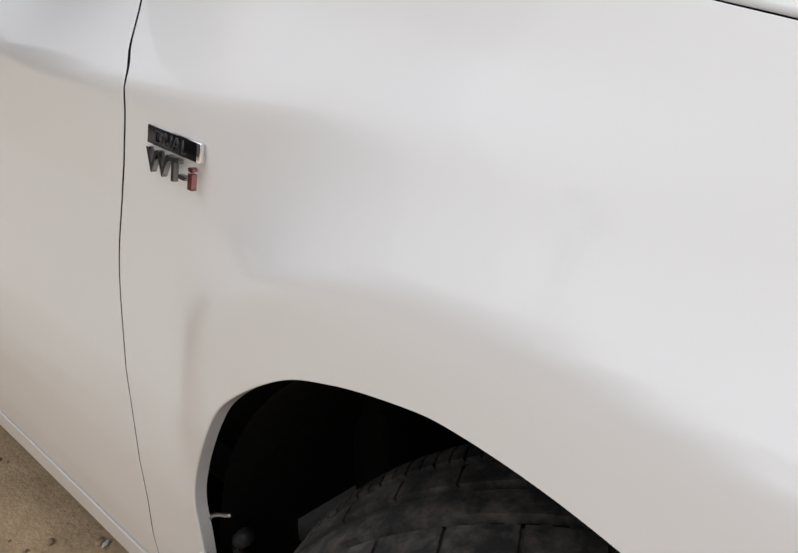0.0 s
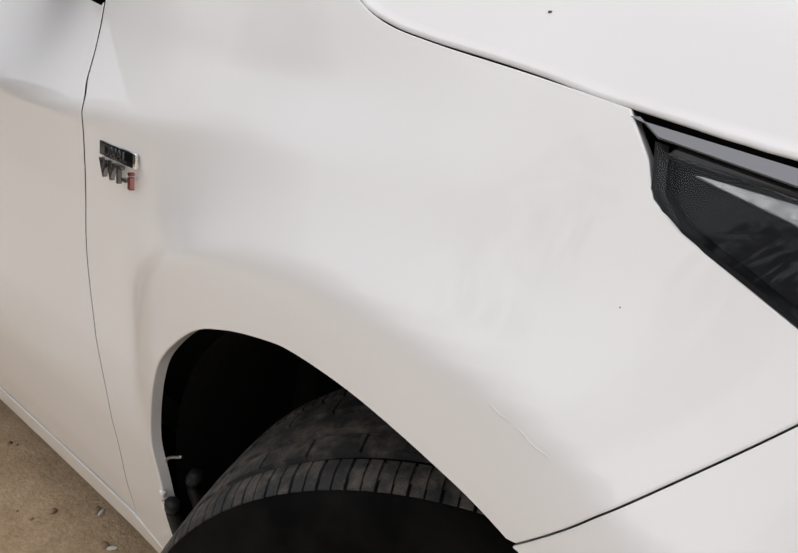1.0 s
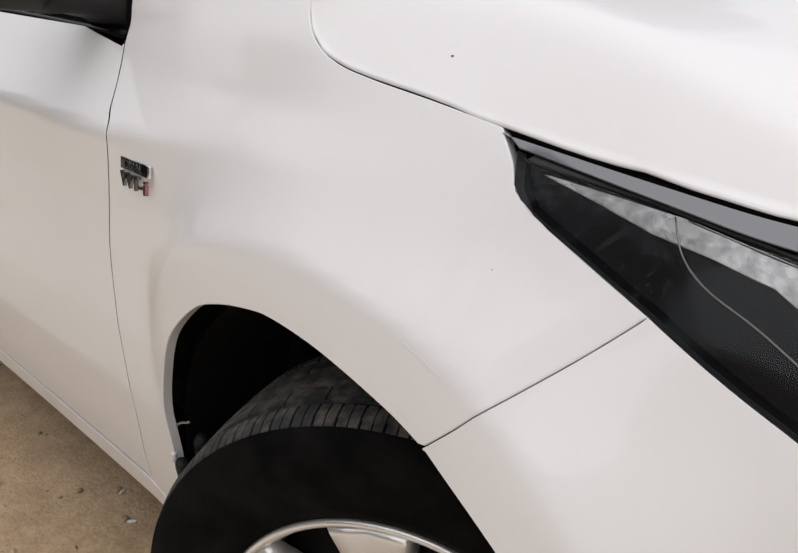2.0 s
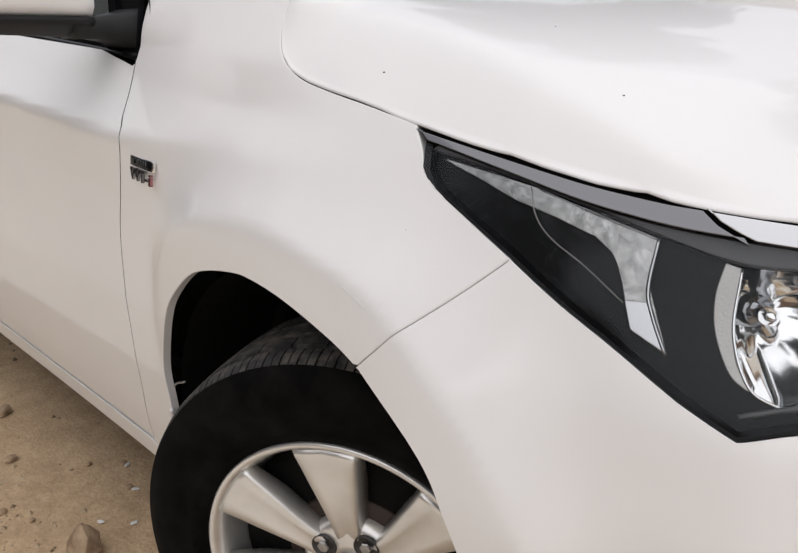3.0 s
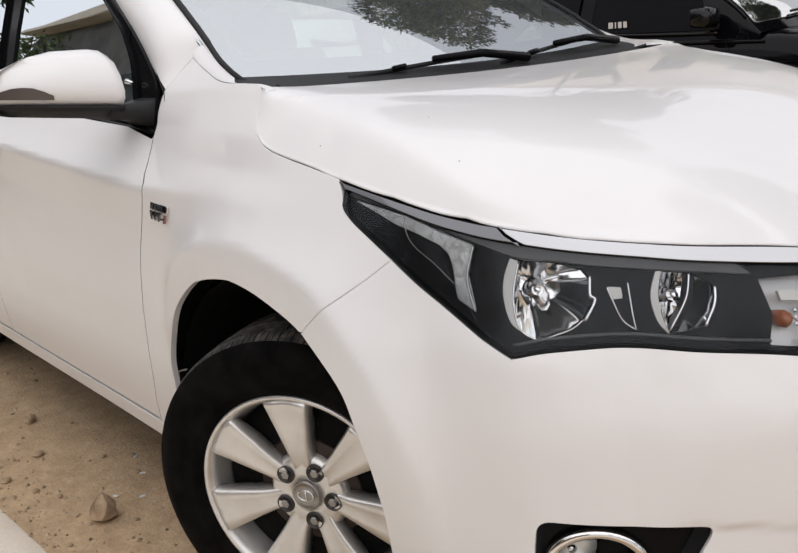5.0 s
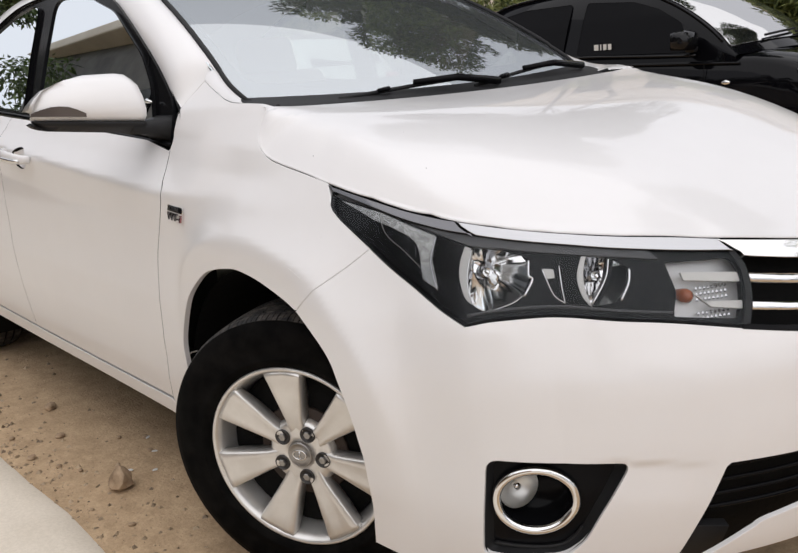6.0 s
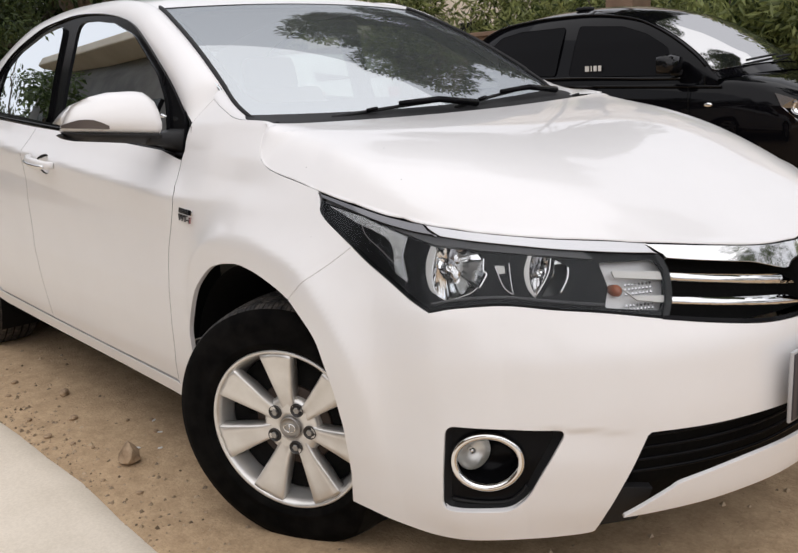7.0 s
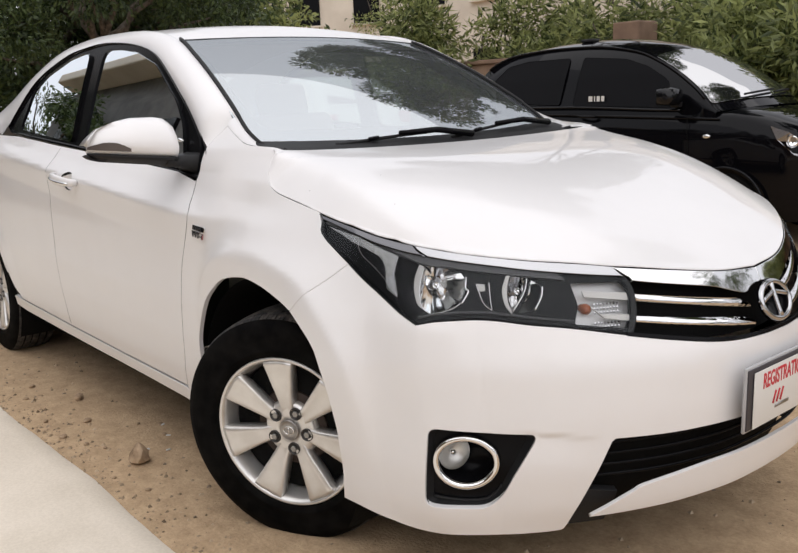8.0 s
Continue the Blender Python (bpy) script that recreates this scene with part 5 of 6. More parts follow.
# ---- fog lamps ----
fog_lamp, fog_lamp_l = both("fog_lamp_bezel", loft([inner(d)(_fog_rim[:, 0], _fog_rim[:, 1]) for d in (0.006, 0.012)] + [inner(0.030)(*((_fog_rim + (np.array((0.866, 0.378)) - _fog_rim) * 0.10).T))], False, True), MATT_BLACK, car, "black fog lamp bezel")
_oval2 = np.array([(0.868 + 0.072 * math.cos(w), 0.379 + 0.060 * math.sin(w)) for w in np.linspace(0, 2 * math.pi, 48, endpoint=False)])
_fr = _fog_rim + (np.array((0.866, 0.378)) - _fog_rim) * 0.085


def fog(name, shape, mat, label=""):
    part(name, shape, mat, fog_lamp, label)
    part(name, mirrored(shape), mat, fog_lamp_l, label)


fog("fog_face", sheet(_fr, inner(0.029), -1, 0.02, holes=[_oval2], edge=0.004), GLOSS_BLACK)
_ov = inner(0.020)(_oval2[:, 0], _oval2[:, 1])
fog("fog_ring", tube(_ov, 0.0085, 10, True), CHROME, "oval chrome ring")
fog("fog_step", tube([inner(0.026)(np.array([s]), np.array([z]))[0] for s, z in dense([(0.955, 0.285), (0.86, 0.279), (0.81, 0.288), (0.785, 0.32)], 0.02, True)], 0.004, 6), MATT_BLACK)
_cup = [inner(d)(0.868 + (_oval2[:, 0] - 0.868) * k, 0.379 + (_oval2[:, 1] - 0.379) * k) for d, k in ((0.022, 1.0), (0.060, 0.94), (0.085, 0.80), (0.088, 0.05))]
fog("fog_cup", loft(_cup, False, True), GLOSS_BLACK)
_p, _a, _u, _o = frame_at(0.898, 0.386, 0.056)
_ax = np.array((0.94, -0.33, 0.0))
_sd = np.cross((0, 0, 1.0), _ax)
fog("fog_reflector", loft([[_p - _ax * d + (_sd * math.cos(w) + np.array((0, 0, 1)) * math.sin(w)) * r for w in np.linspace(0, 2 * math.pi, 32, endpoint=False)] for d, r in ((0.0, 0.040), (0.012, 0.034), (0.022, 0.022), (0.026, 0.001))], False, True), FOG_BOWL)
fog("fog_glass", loft([[_p + _ax * d + (_sd * math.cos(w) + np.array((0, 0, 1)) * math.sin(w)) * r for w in np.linspace(0, 2 * math.pi, 32, endpoint=False)] for d, r in ((-0.002, 0.0415), (0.006, 0.040), (0.012, 0.030), (0.015, 0.015), (0.016, 0.001))], False, True), LENS, "clear round fog lamp")
fog("fog_bulb", tube([_p - _ax * 0.020, _p - _ax * 0.004], 0.007, 10), CHROME)

# ---- mirrors ----
def mirror_rows(kind):
    rows = []
    for y in np.concatenate([np.linspace(-0.832, -1.04, 13), [-1.056, -1.066, -1.071]]):
        k = (-0.832 - y) / 0.239
        tip = math.sqrt(max(0.0, 1 - max(0.0, (k - 0.86) / 0.14) ** 2))
        low = 1.050 + 0.024 * k
        top = np.interp(k, [0, 0.04, 0.15, 0.45, 0.7, 0.88, 1.0], [1.155, 1.166, 1.171, 1.171, 1.160, 1.142, 1.118])
        x0, x1 = -0.632 + 0.012 * k, -0.500 - 0.03 * k - 0.055 * k ** 3
        x1 = x0 + (x1 - x0) * (0.25 + 0.75 * tip)
        mid = low + 0.012
        if kind == "cap":
            top = mid + (top - mid) * (0.35 + 0.65 * tip)
            sec = [(x0, mid - 0.012), (x1 - 0.02, mid - 0.012), (x1 - 0.004, mid + 0.002), (x1, mid + 0.20 * (top - mid)), (x1 - 0.010, mid + 0.52 * (top - mid)), (x1 - 0.032, mid + 0.82 * (top - mid)), (x1 - 0.062, top - 0.002), (x0 + 0.025, top), (x0, top - 0.008)]
        else:
            b = low - 0.030 * (0.55 + 0.45 * tip) + 0.006 * k
            sec = [(x0 + 0.002, low), (x1 - 0.012, low), (x1 - 0.008, low - 0.006), (x1 - 0.022, 0.5 * (low + b)), (x1 - 0.05, b), (x0 + 0.02, b), (x0 + 0.004, b + 0.008)]
        rows.append([(x, y, z) for x, z in sec])
    return rows


mirror, mirror_l = both("door_mirror", solid_loft(mirror_rows("cap")), PAINT, car, "white door mirror on a black foot")


def on_mirror(name, shape, mat, label=""):
    part(name, shape, mat, mirror, label)
    part(name, mirrored(shape), mat, mirror_l, label)


on_mirror("mirror_base", solid_loft(mirror_rows("base")), MATT_BLACK, "black lower shell")
_rows = mirror_rows("cap")
_ind = [[np.array(r[2]) + (0.0035, -0.001, -0.004), np.array(r[2]) * (1 - q) + (np.array(r[3]) * 0.6 + np.array(r[4]) * 0.4) * q + (0.004, -0.001, 0.001)] for r, q in zip(_rows[8:], (0.15, 0.5, 0.8, 0.95, 1.0, 1.0, 1.0, 1.0, 1.0))]
on_mirror("indicator", loft(_ind), material("smoked_lens", (0.10, 0.085, 0.08), 0.12), "smoked indicator strip")
_arm = []
for y, xa, xb, za, zb in ((-0.86, -0.600, -0.520, 1.020, 1.048), (-0.82, -0.610, -0.520, 1.016, 1.050), (-0.79, -0.620, -0.520, 1.008, 1.050), (-0.765, -0.640, -0.515, 0.992, 1.052), (-0.735, -0.660, -0.505, 0.972, 1.060)):
    _arm.append([(x, y, z) for x, z in ((xa, za + 0.01), (xa + 0.012, za), (xb - 0.012, za), (xb, za + 0.010), (xb, zb - 0.008), (xb - 0.012, zb), (xa + 0.012, zb), (xa, zb - 0.008))])
on_mirror("mirror_arm", solid_loft(_arm), MATT_BLACK)
_sail = rounded([(-0.452, 0.960), (-0.488, 1.062), (-0.538, 1.108), (-0.66, 1.205), (-0.705, 1.222), (-0.695, 1.045), (-0.62, 1.000), (-0.530, 0.968)], 0.012)
on_mirror("mirror_sail", sheet(_sail, cab, -1, 0.02, edge=0.012, lift=0.010), MATT_BLACK, "black triangular mount")
_c = cab(-0.640, 1.093) + np.array((0, -0.016, 0))
on_mirror("sail_stud", tube([_c + np.array((-0.022, 0, -0.002)), _c + np.array((0, -0.004, 0.002)), _c + np.array((0.020, 0, -0.002))], [0.0035, 0.0065, 0.003], 8), CHROME)
on_mirror("mirror_glass", loft([[(-0.634 + 0.008 * q, -0.812 - 0.225 * q, 1.070 + 0.005 * q), (-0.634 + 0.008 * q, -0.812 - 0.225 * q, 1.148 - 0.02 * q)] for q in (0, 0.5, 1)]), REFLECTOR)

mirror_l.matrix_basis = Matrix.Translation((-0.58, 0.79, 0)) @ Matrix.Rotation(radians(62), 4, "Z") @ Matrix.Translation((0.58, -0.79, 0))

# ---- handles, badge, number plate ----
def handle(host, host_l, x0, z0, rise):
    pts = [np.array((x0 - 0.215 * t, float(body(s_at(x0 - 0.215 * t), z0 + rise * t)[1]) - 0.004 - 0.036 * (4 * t * (1 - t)) ** 0.5, z0 + rise * t)) for t in np.linspace(0.0, 1, 14)]
    rad = [0.012 + 0.008 * math.sin(math.pi * t) for t in np.linspace(0, 1, 14)]
    bar, bar_l = part("door_handle", tube(pts, rad, 12, flat=0.55), PAINT, host, "white door handle with a chrome strip"), part("door_handle", mirrored(tube(pts, rad, 12, flat=0.55)), PAINT, host_l, "white door handle with a chrome strip")
    strip = tube([p + np.array((0, -0.010, -0.004)) for p in pts[1:-1]], 0.0055, 8)
    part("handle_strip", strip, CHROME, bar)
    part("handle_strip", mirrored(strip), CHROME, bar_l)
    cup = []
    for k, d in ((1.06, 0.0), (1.04, 0.006), (0.9, 0.013), (0.6, 0.018), (0.02, 0.0195)):
        r = recess(x0, z0, rise, k)
        cup.append(body(r[:, 0], r[:, 1]) + np.array((0, 0.0015 + d, 0)))
    part("handle_cup", loft(cup, False, True), PAINT, bar)
    part("handle_cup", mirrored(loft(cup, False, True)), PAINT, bar_l)


handle(front_door, front_door_l, *HANDLES[0])
handle(rear_door, rear_door_l, *HANDLES[1])

_p = body(1.8815, 0.8452)
_out = np.array((0.02, -0.985, 0.17))
_out /= np.linalg.norm(_out)
_ex = np.array((1.0, 0.02, -0.075))
_ex -= _out * (_ex @ _out)
_ex /= np.linalg.norm(_ex)
_ey = np.cross(_out, _ex)
_bm = Matrix(((_ex[0], _ey[0], _out[0], _p[0]), (_ex[1], _ey[1], _out[1], _p[1]), (_ex[2], _ey[2], _out[2], _p[2]), (0, 0, 0, 1))) @ Matrix.Diagonal((0.86, 0.86, 1, 1))
_bb = block((0.083, 0.0175, 0.004), (0, 0, 0.0015), 0.0012, 2)
_bb.transform(_bm)
badge = part("badge", _bb, CHROME, car, "small black and chrome lettered badge")
_bb = block((0.078, 0.0160, 0.001), (-0.0022, 0, 0.0035), 0.0004, 1)
_bb.transform(_bm)
part("badge_face", _bb, GLOSS_BLACK, badge)
writing("DUAL", 0.0165, _bm @ Matrix.Translation((-0.002, -0.0003, 0.0045)) @ Matrix.Diagonal((1.22, 1.0, 1.0, 1)), LAMP_STRIP, badge, "badge_lettering", 0.0006)
for _w, _x, _k in (("V", -0.0315, 1.05), ("V", -0.0135, 1.05), ("T", 0.0035, 1.0), ("-", 0.0180, 1.2)):
    writing(_w, 0.0285, _bm @ Matrix.Translation((_x, -0.0232, 0.0025)) @ Matrix.Diagonal((_k, 1.0, 1.0, 1)), DARK_CHROME, badge, "badge_lettering", 0.0022, 0.0006)
writing("i", 0.0285, _bm @ Matrix.Translation((0.0310, -0.0240, 0.0025)) @ Matrix.Diagonal((1.7, 1.0, 1.0, 1)), material("red_chrome", (0.45, 0.20, 0.21), 0.15, 1.0), badge, "badge_lettering", 0.0022, 0.0006)

plate = part("number_plate", block((0.008, 0.436, 0.160), (1.002, 0.0, 0.486), 0.003), CLEAR_FRAME, car, "white plate frame on the front bumper")
part("plate_border", block((0.004, 0.424, 0.148), (1.0075, 0.0, 0.486), 0.001), INK_DARK, plate)
part("plate_foot", block((0.03, 0.20, 0.06), (0.985, 0.0, 0.455), 0.004), MATT_BLACK, plate)
_pp = block((0.002, 0.396, 0.138), (1.0130, 0.006, 0.482), 0.0006)
part("plate_card", _pp, PLATE, plate, "white paper card with red print")
_pm = Matrix(((0, 0, 1, 1.0145), (1, 0, 0, 0.012), (0, 1, 0, 0.517), (0, 0, 0, 1)))
writing("REGISTRATION", 0.046, _pm @ Matrix.Translation((-0.056, 0.003, 0)) @ Matrix.Diagonal((0.68, 1.15, 1, 1)), INK_RED, plate, "plate_lettering", 0.0004, 0.0009)
for _x in (-0.118, -0.100, -0.082):
    _q = block((0.0008, 0.008, 0.034), (0, 0, 0))
    _q.transform(Matrix.Translation((1.0147, _x + 0.026, 0.470)) @ Matrix.Rotation(radians(-24), 4, "X"))
    part("plate_mark", _q, INK_RED, plate)
part("plate_mark", block((0.0006, 0.07, 0.008), (1.0147, -0.054, 0.445)), STEEL, plate)

# ---- cabin ----
def seat(x, y):
    st = part("seat", block((0.50, 0.50, 0.16), (x, y, 0.52), 0.05, 3), SEAT, car, "beige cloth seat")
    b = block((0.14, 0.48, 0.58), (0, 0, 0.29), 0.05, 3)
    b.transform(Matrix.Translation((x - 0.24, y, 0.58)) @ Matrix.Rotation(radians(-18), 4, "Y"))
    part("seat_back", b, SEAT, st)
    h = block((0.10, 0.27, 0.17), (0, 0, 0), 0.04, 3)
    h.transform(Matrix.Translation((x - 0.46, y, 1.20)) @ Matrix.Rotation(radians(-14), 4, "Y"))
    part("headrest", h, SEAT, st)


for _x, _y in ((-1.30, -0.36), (-1.30, 0.36), (-2.20, -0.36), (-2.20, 0.36)):
    seat(_x, _y)
_dash = []
for y in np.linspace(-0.66, 0.66, 9):
    _dash.append([(-0.42, y, 1.005), (-0.60, y, 1.015 + 0.02 * math.cos(3 * y)), (-0.76, y, 0.985), (-0.82, y, 0.90), (-0.78, y, 0.62)])
part("dashboard", loft(_dash), DASH, car, "grey dashboard")
_wc, _wa = np.array((-0.90, -0.36, 0.92)), radians(24)
_st = [_wc + np.array((math.sin(_wa) * 0.185 * math.sin(w) * -1, 0.185 * math.cos(w), 0.185 * math.sin(w) * math.cos(_wa))) for w in np.linspace(0, 2 * math.pi, 36, endpoint=False)]
_sw = part("steering_wheel", tube(_st, 0.015, 10, True), TRIM, car, "dark steering wheel")
part("steering_boss", block((0.06, 0.14, 0.12), tuple(_wc + (0.02, 0, -0.01)), 0.03), TRIM, _sw)
part("steering_column", tube([_wc, _wc + np.array((0.25, 0, -0.10))], 0.035, 10), TRIM, _sw)
part("cabin_floor", block((2.6, 1.45, 0.03), (-1.75, 0, 0.36), 0.0), TRIM, car)
both("door_lining", loft([[(x, -0.70, z) for x in (-0.50, -1.6, -2.6)] for z in (0.36, 0.70, 0.98)]), TRIM)
part("parcel_shelf", block((0.6, 1.20, 0.03), (-2.85, 0, 1.02), 0.005), TRIM, car)
part("rear_mirror", block((0.03, 0.22, 0.06), (-0.78, 0.0, 1.345), 0.012), TRIM, car)

# ---- small marks on the paint ----
def speck(name, at, size, mat, host):
    bm = bmesh.new()
    bmesh.ops.create_icosphere(bm, subdivisions=2, radius=1.0)
    for v in bm.verts:
        v.co = Vector((v.co.x * size[0], v.co.y * size[1], v.co.z * size[2])) + Vector(at)
    part(name, bm, mat, host)


for _x, _y, _r in ((0.065, -0.752, 0.0016), (0.336, -0.690, 0.0014), (0.20, -0.62, 0.0010)):
    speck("paint_speck", tuple(bonnet_skin(_x, _y)), (_r, _r * 0.8, _r * 0.5), INK_DARK, bonnet)
speck("paint_speck", tuple(body(float(s_at(0.177)), 0.828)), (0.0006, 0.0004, 0.0006), STEEL, wing)
for _a, _b in (((0.122, 0.7695), (0.140, 0.7635)), ((0.143, 0.7625), (0.168, 0.7525))):
    part("paint_scratch", tube([body(float(s_at(_a[0] + (_b[0] - _a[0]) * t)), _a[1] + (_b[1] - _a[1]) * t + 0.0006 * math.sin(9 * t)) for t in np.linspace(0, 1, 8)], [0.0001, 0.0003, 0.0005, 0.0003, 0.0005, 0.0004, 0.0003, 0.0001], 6), PLATE, wing)

# ---- setting: soil, pavement, wall ----
def hills(x, y):
    """Height of the trodden soil."""
    v = 0.0
    for k, a in ((0.7, 0.010), (2.3, 0.005), (7.0, 0.0022)):
        v += a * noise.noise(Vector((x * k, y * k, 3.1 * k)))
    flat = min(1.0, max(0.0, (math.hypot(x + 0.3, y + 0.9) - 0.0) / 0.4))
    return v * 0.8 * flat - 0.002


_xs = np.concatenate([[-400, -120, -40, -15, -8], np.arange(-5, 4.01, 0.06), [6, 12, 40, 120, 400]])
_ys = np.concatenate([[-400, -120, -40, -10, -3], np.arange(-1.5, 3.01, 0.06), [5, 8, 15, 40, 120, 400]])
_soil = [[(x, y, hills(x, y) if -5 <= x <= 4 and -1.5 <= y <= 3 else -0.004) for y in _ys] for x in _xs]
_v, _f = loft(_soil)
ground = tagged(part("ground", (_v, _f), SOIL, None), "sandy trodden soil with small stones", "ground", kind="structure")
# pavement of smooth concrete with an uneven edge, partly under sand
_edge = []
for _x in np.concatenate([[-40, -12], np.arange(-5, 3.6, 0.08), [12, 40]]):
    _y = -1.125 + 0.018 * noise.noise(Vector((_x * 1.7, 0.3, 0))) + 0.008 * noise.noise(Vector((_x * 6, 4.3, 0)))
    _edge.append([(_x, -3.32, -0.03), (_x, -3.30, 0.018), (_x, -3.27, 0.022), (_x, -1.6, 0.022), (_x, _y - 0.080, 0.0215), (_x, _y - 0.066, 0.0195), (_x, _y - 0.010, 0.0080), (_x, _y + 0.012, -0.012)])
pavement = tagged(part("pavement", loft(_edge), CONCRETE, None), "pale smooth concrete pavement with a worn sandy edge", "pavement", kind="structure")


def stone(name, size, at, seed, mat=STONE, sub=2):
    bm = bmesh.new()
    bmesh.ops.create_icosphere(bm, subdivisions=sub, radius=0.5)
    for v in bm.verts:
        k = 1 + 0.35 * noise.noise(v.co * 1.6 + Vector((seed * 3.7, seed, 0))) + 0.12 * noise.noise(v.co * 5 + Vector((seed, 0, 0)))
        v.co = Vector((v.co.x * k * size[0], v.co.y * k * size[1], max(-0.42, v.co.z * k) * size[2]))
    bmesh.ops.rotate(bm, cent=(0, 0, 0), matrix=Matrix.Rotation(seed * 1.3, 3, "Z"), verts=bm.verts)
    low = min(v.co.z for v in bm.verts)
    bmesh.ops.translate(bm, vec=(0, 0, -low - 0.06 * size[2]), verts=bm.verts)
    ob = part(name, bm, mat, None, shade=False)
    ob.location = at
    return ob


def gz(x, y):
    return hills(x, y)


# the pointed ochre stone by the wheel
_bm = bmesh.new()
bmesh.ops.create_icosphere(_bm, subdivisions=2, radius=0.5)
for _v in _bm.verts:
    _k = 1 + 0.34 * noise.noise(_v.co * 2.6 + Vector((5, 1, 0))) + 0.10 * noise.noise(_v.co * 7)
    _h = _v.co.z + 0.5
    _w = 1.0 - 0.62 * _h
    _v.co = Vector((_v.co.x * _k * 0.088 * _w * 1.25 + 0.010 * _h, _v.co.y * _k * 0.075 * _w * 1.25, max(0.06, _h) * 0.082))
bmesh.ops.translate(_bm, vec=(0, 0, -0.007), verts=_bm.verts)
rock = part("rock", _bm, STONE, None, shade=False)
rock.location = (-0.785, -0.945, gz(-0.785, -0.945))
tagged(rock, "pointed ochre stone lying on the soil", "stone", "stones on the soil")
_rnd = random.Random(5)
for _i, (_x, _y, _r) in enumerate([(-1.30, -0.93, 0.035), (-1.584, -0.858, 0.05), (-1.20, -1.06, 0.03), (-1.07, -1.02, 0.022), (-0.985, -0.985, 0.018), (-1.90, -0.95, 0.03), (-1.42, -1.05, 0.025), (-0.55, -1.02, 0.02), (-1.12, -0.80, 0.018), (-0.941, -0.776, 0.022), (-1.054, -0.739, 0.020), (-0.72, -1.06, 0.016), (-1.75, -1.02, 0.022)]):
    _o = stone("stone", (_r, _r * 0.8, _r * 0.55), (_x, _y, gz(_x, _y)), _i + 1)
    tagged(_o, "small brown stone half sunk in the soil", "stone", "stones on the soil")
for _i, (_x, _y) in enumerate([(-0.925, -0.770), (-1.045, -0.735), (-0.86, -0.88), (-0.80, -0.83)]):
    _o = stone("pale_chip", (0.022, 0.012, 0.006), (_x, _y, gz(_x, _y) + 0.001), _i + 20, PLATE, 1)
    tagged(_o, "flat whitish chip on the soil", "chip", "pale chips on the soil")
# loose grit
_v, _f = [], []
for _i in range(5200):
    _x, _y = _rnd.uniform(-3.6, 2.4), _rnd.uniform(-1.16, 2.0) if _rnd.random() < 0.5 else -1.14 + abs(_rnd.gauss(0, 0.12))
    _r = 0.0022 + 0.0095 * _rnd.random() ** 4
    _z = gz(_x, _y)
    _b = len(_v)
    _w = _rnd.uniform(0, 6)
    for _k in range(4):
        _v.append((_x + _r * math.cos(_w + _k * 1.57) * _rnd.uniform(0.7, 1.3), _y + _r * math.sin(_w + _k * 1.57) * _rnd.uniform(0.7, 1.3), _z - 0.001))
    _v.append((_x + _r * 0.2, _y, _z + _r * _rnd.uniform(0.5, 1.1)))
    _f += [(_b, _b + 1, _b + 4), (_b + 1, _b + 2, _b + 4), (_b + 2, _b + 3, _b + 4), (_b + 3, _b, _b + 4)]
GRIT = leaf_material("grit", (0.12, 0.08, 0.045), (0.48, 0.36, 0.235))
tagged(part("grit", (_v, _f), GRIT, None, shade=False), "loose grit scattered over the soil", "grit", kind="stuff")

# low brown wall with a pier
_w = tagged(part("wall_back", block((40.0, 0.22, 1.60), (-8.0, 7.3, 0.80), 0.015), RENDERED, None, shade=False), "brown rendered garden wall behind the cars", "wall", kind="structure")
part("wall_coping", block((40.0, 0.30, 0.06), (-8.0, 7.3, 1.63), 0.012), RENDERED, _w, shade=False)
part("wall_pier", block((0.38, 0.40, 1.98), (-4.42, 7.25, 0.99), 0.02), RENDERED, _w, "square grey-brown pier", shade=False)

# ---- plants ----
def leaves(name, mat, blobs, count, length, width, seed, parent=None, droop=0.3):
    """Many small folded leaves in clumps: blobs of (x, y, z, rx, ry, rz)."""
    r = np.random.RandomState(seed)
    b = np.array(blobs, float)
    vol = b[:, 3] * b[:, 4] * b[:, 5]
    pick = r.choice(len(b), count, p=vol / vol.sum())
    d = r.normal(size=(count, 3))
    d /= np.linalg.norm(d, axis=1)[:, None]
    rad = r.uniform(0.45, 1.0, count) ** 0.6
    c = b[pick, :3] + d * b[pick, 3:] * rad[:, None] + r.normal(size=(count, 3)) * 0.04
    ax = d * 0.6 + r.normal(size=(count, 3)) * 0.6 - np.array((0, 0, droop))
    ax /= np.linalg.norm(ax, axis=1)[:, None]
    sd = np.cross(ax, r.normal(size=(count, 3)))
    sd /= np.linalg.norm(sd, axis=1)[:, None]
    nn = np.cross(ax, sd)
    ln, wd = length * r.uniform(0.6, 1.3, count)[:, None], width * r.uniform(0.7, 1.3, count)[:, None]
    v = np.stack([c, c + ax * ln * 0.45 + sd * wd * 0.5 + nn * wd * 0.15, c + ax * ln, c + ax * ln * 0.45 - sd * wd * 0.5 + nn * wd * 0.15], 1).reshape(-1, 3)
    k = np.arange(count) * 4
    f = np.concatenate([np.stack([k, k + 1, k + 2], 1), np.stack([k, k + 2, k + 3], 1)])
    return part(name, (v, f), mat, parent, shade=False)


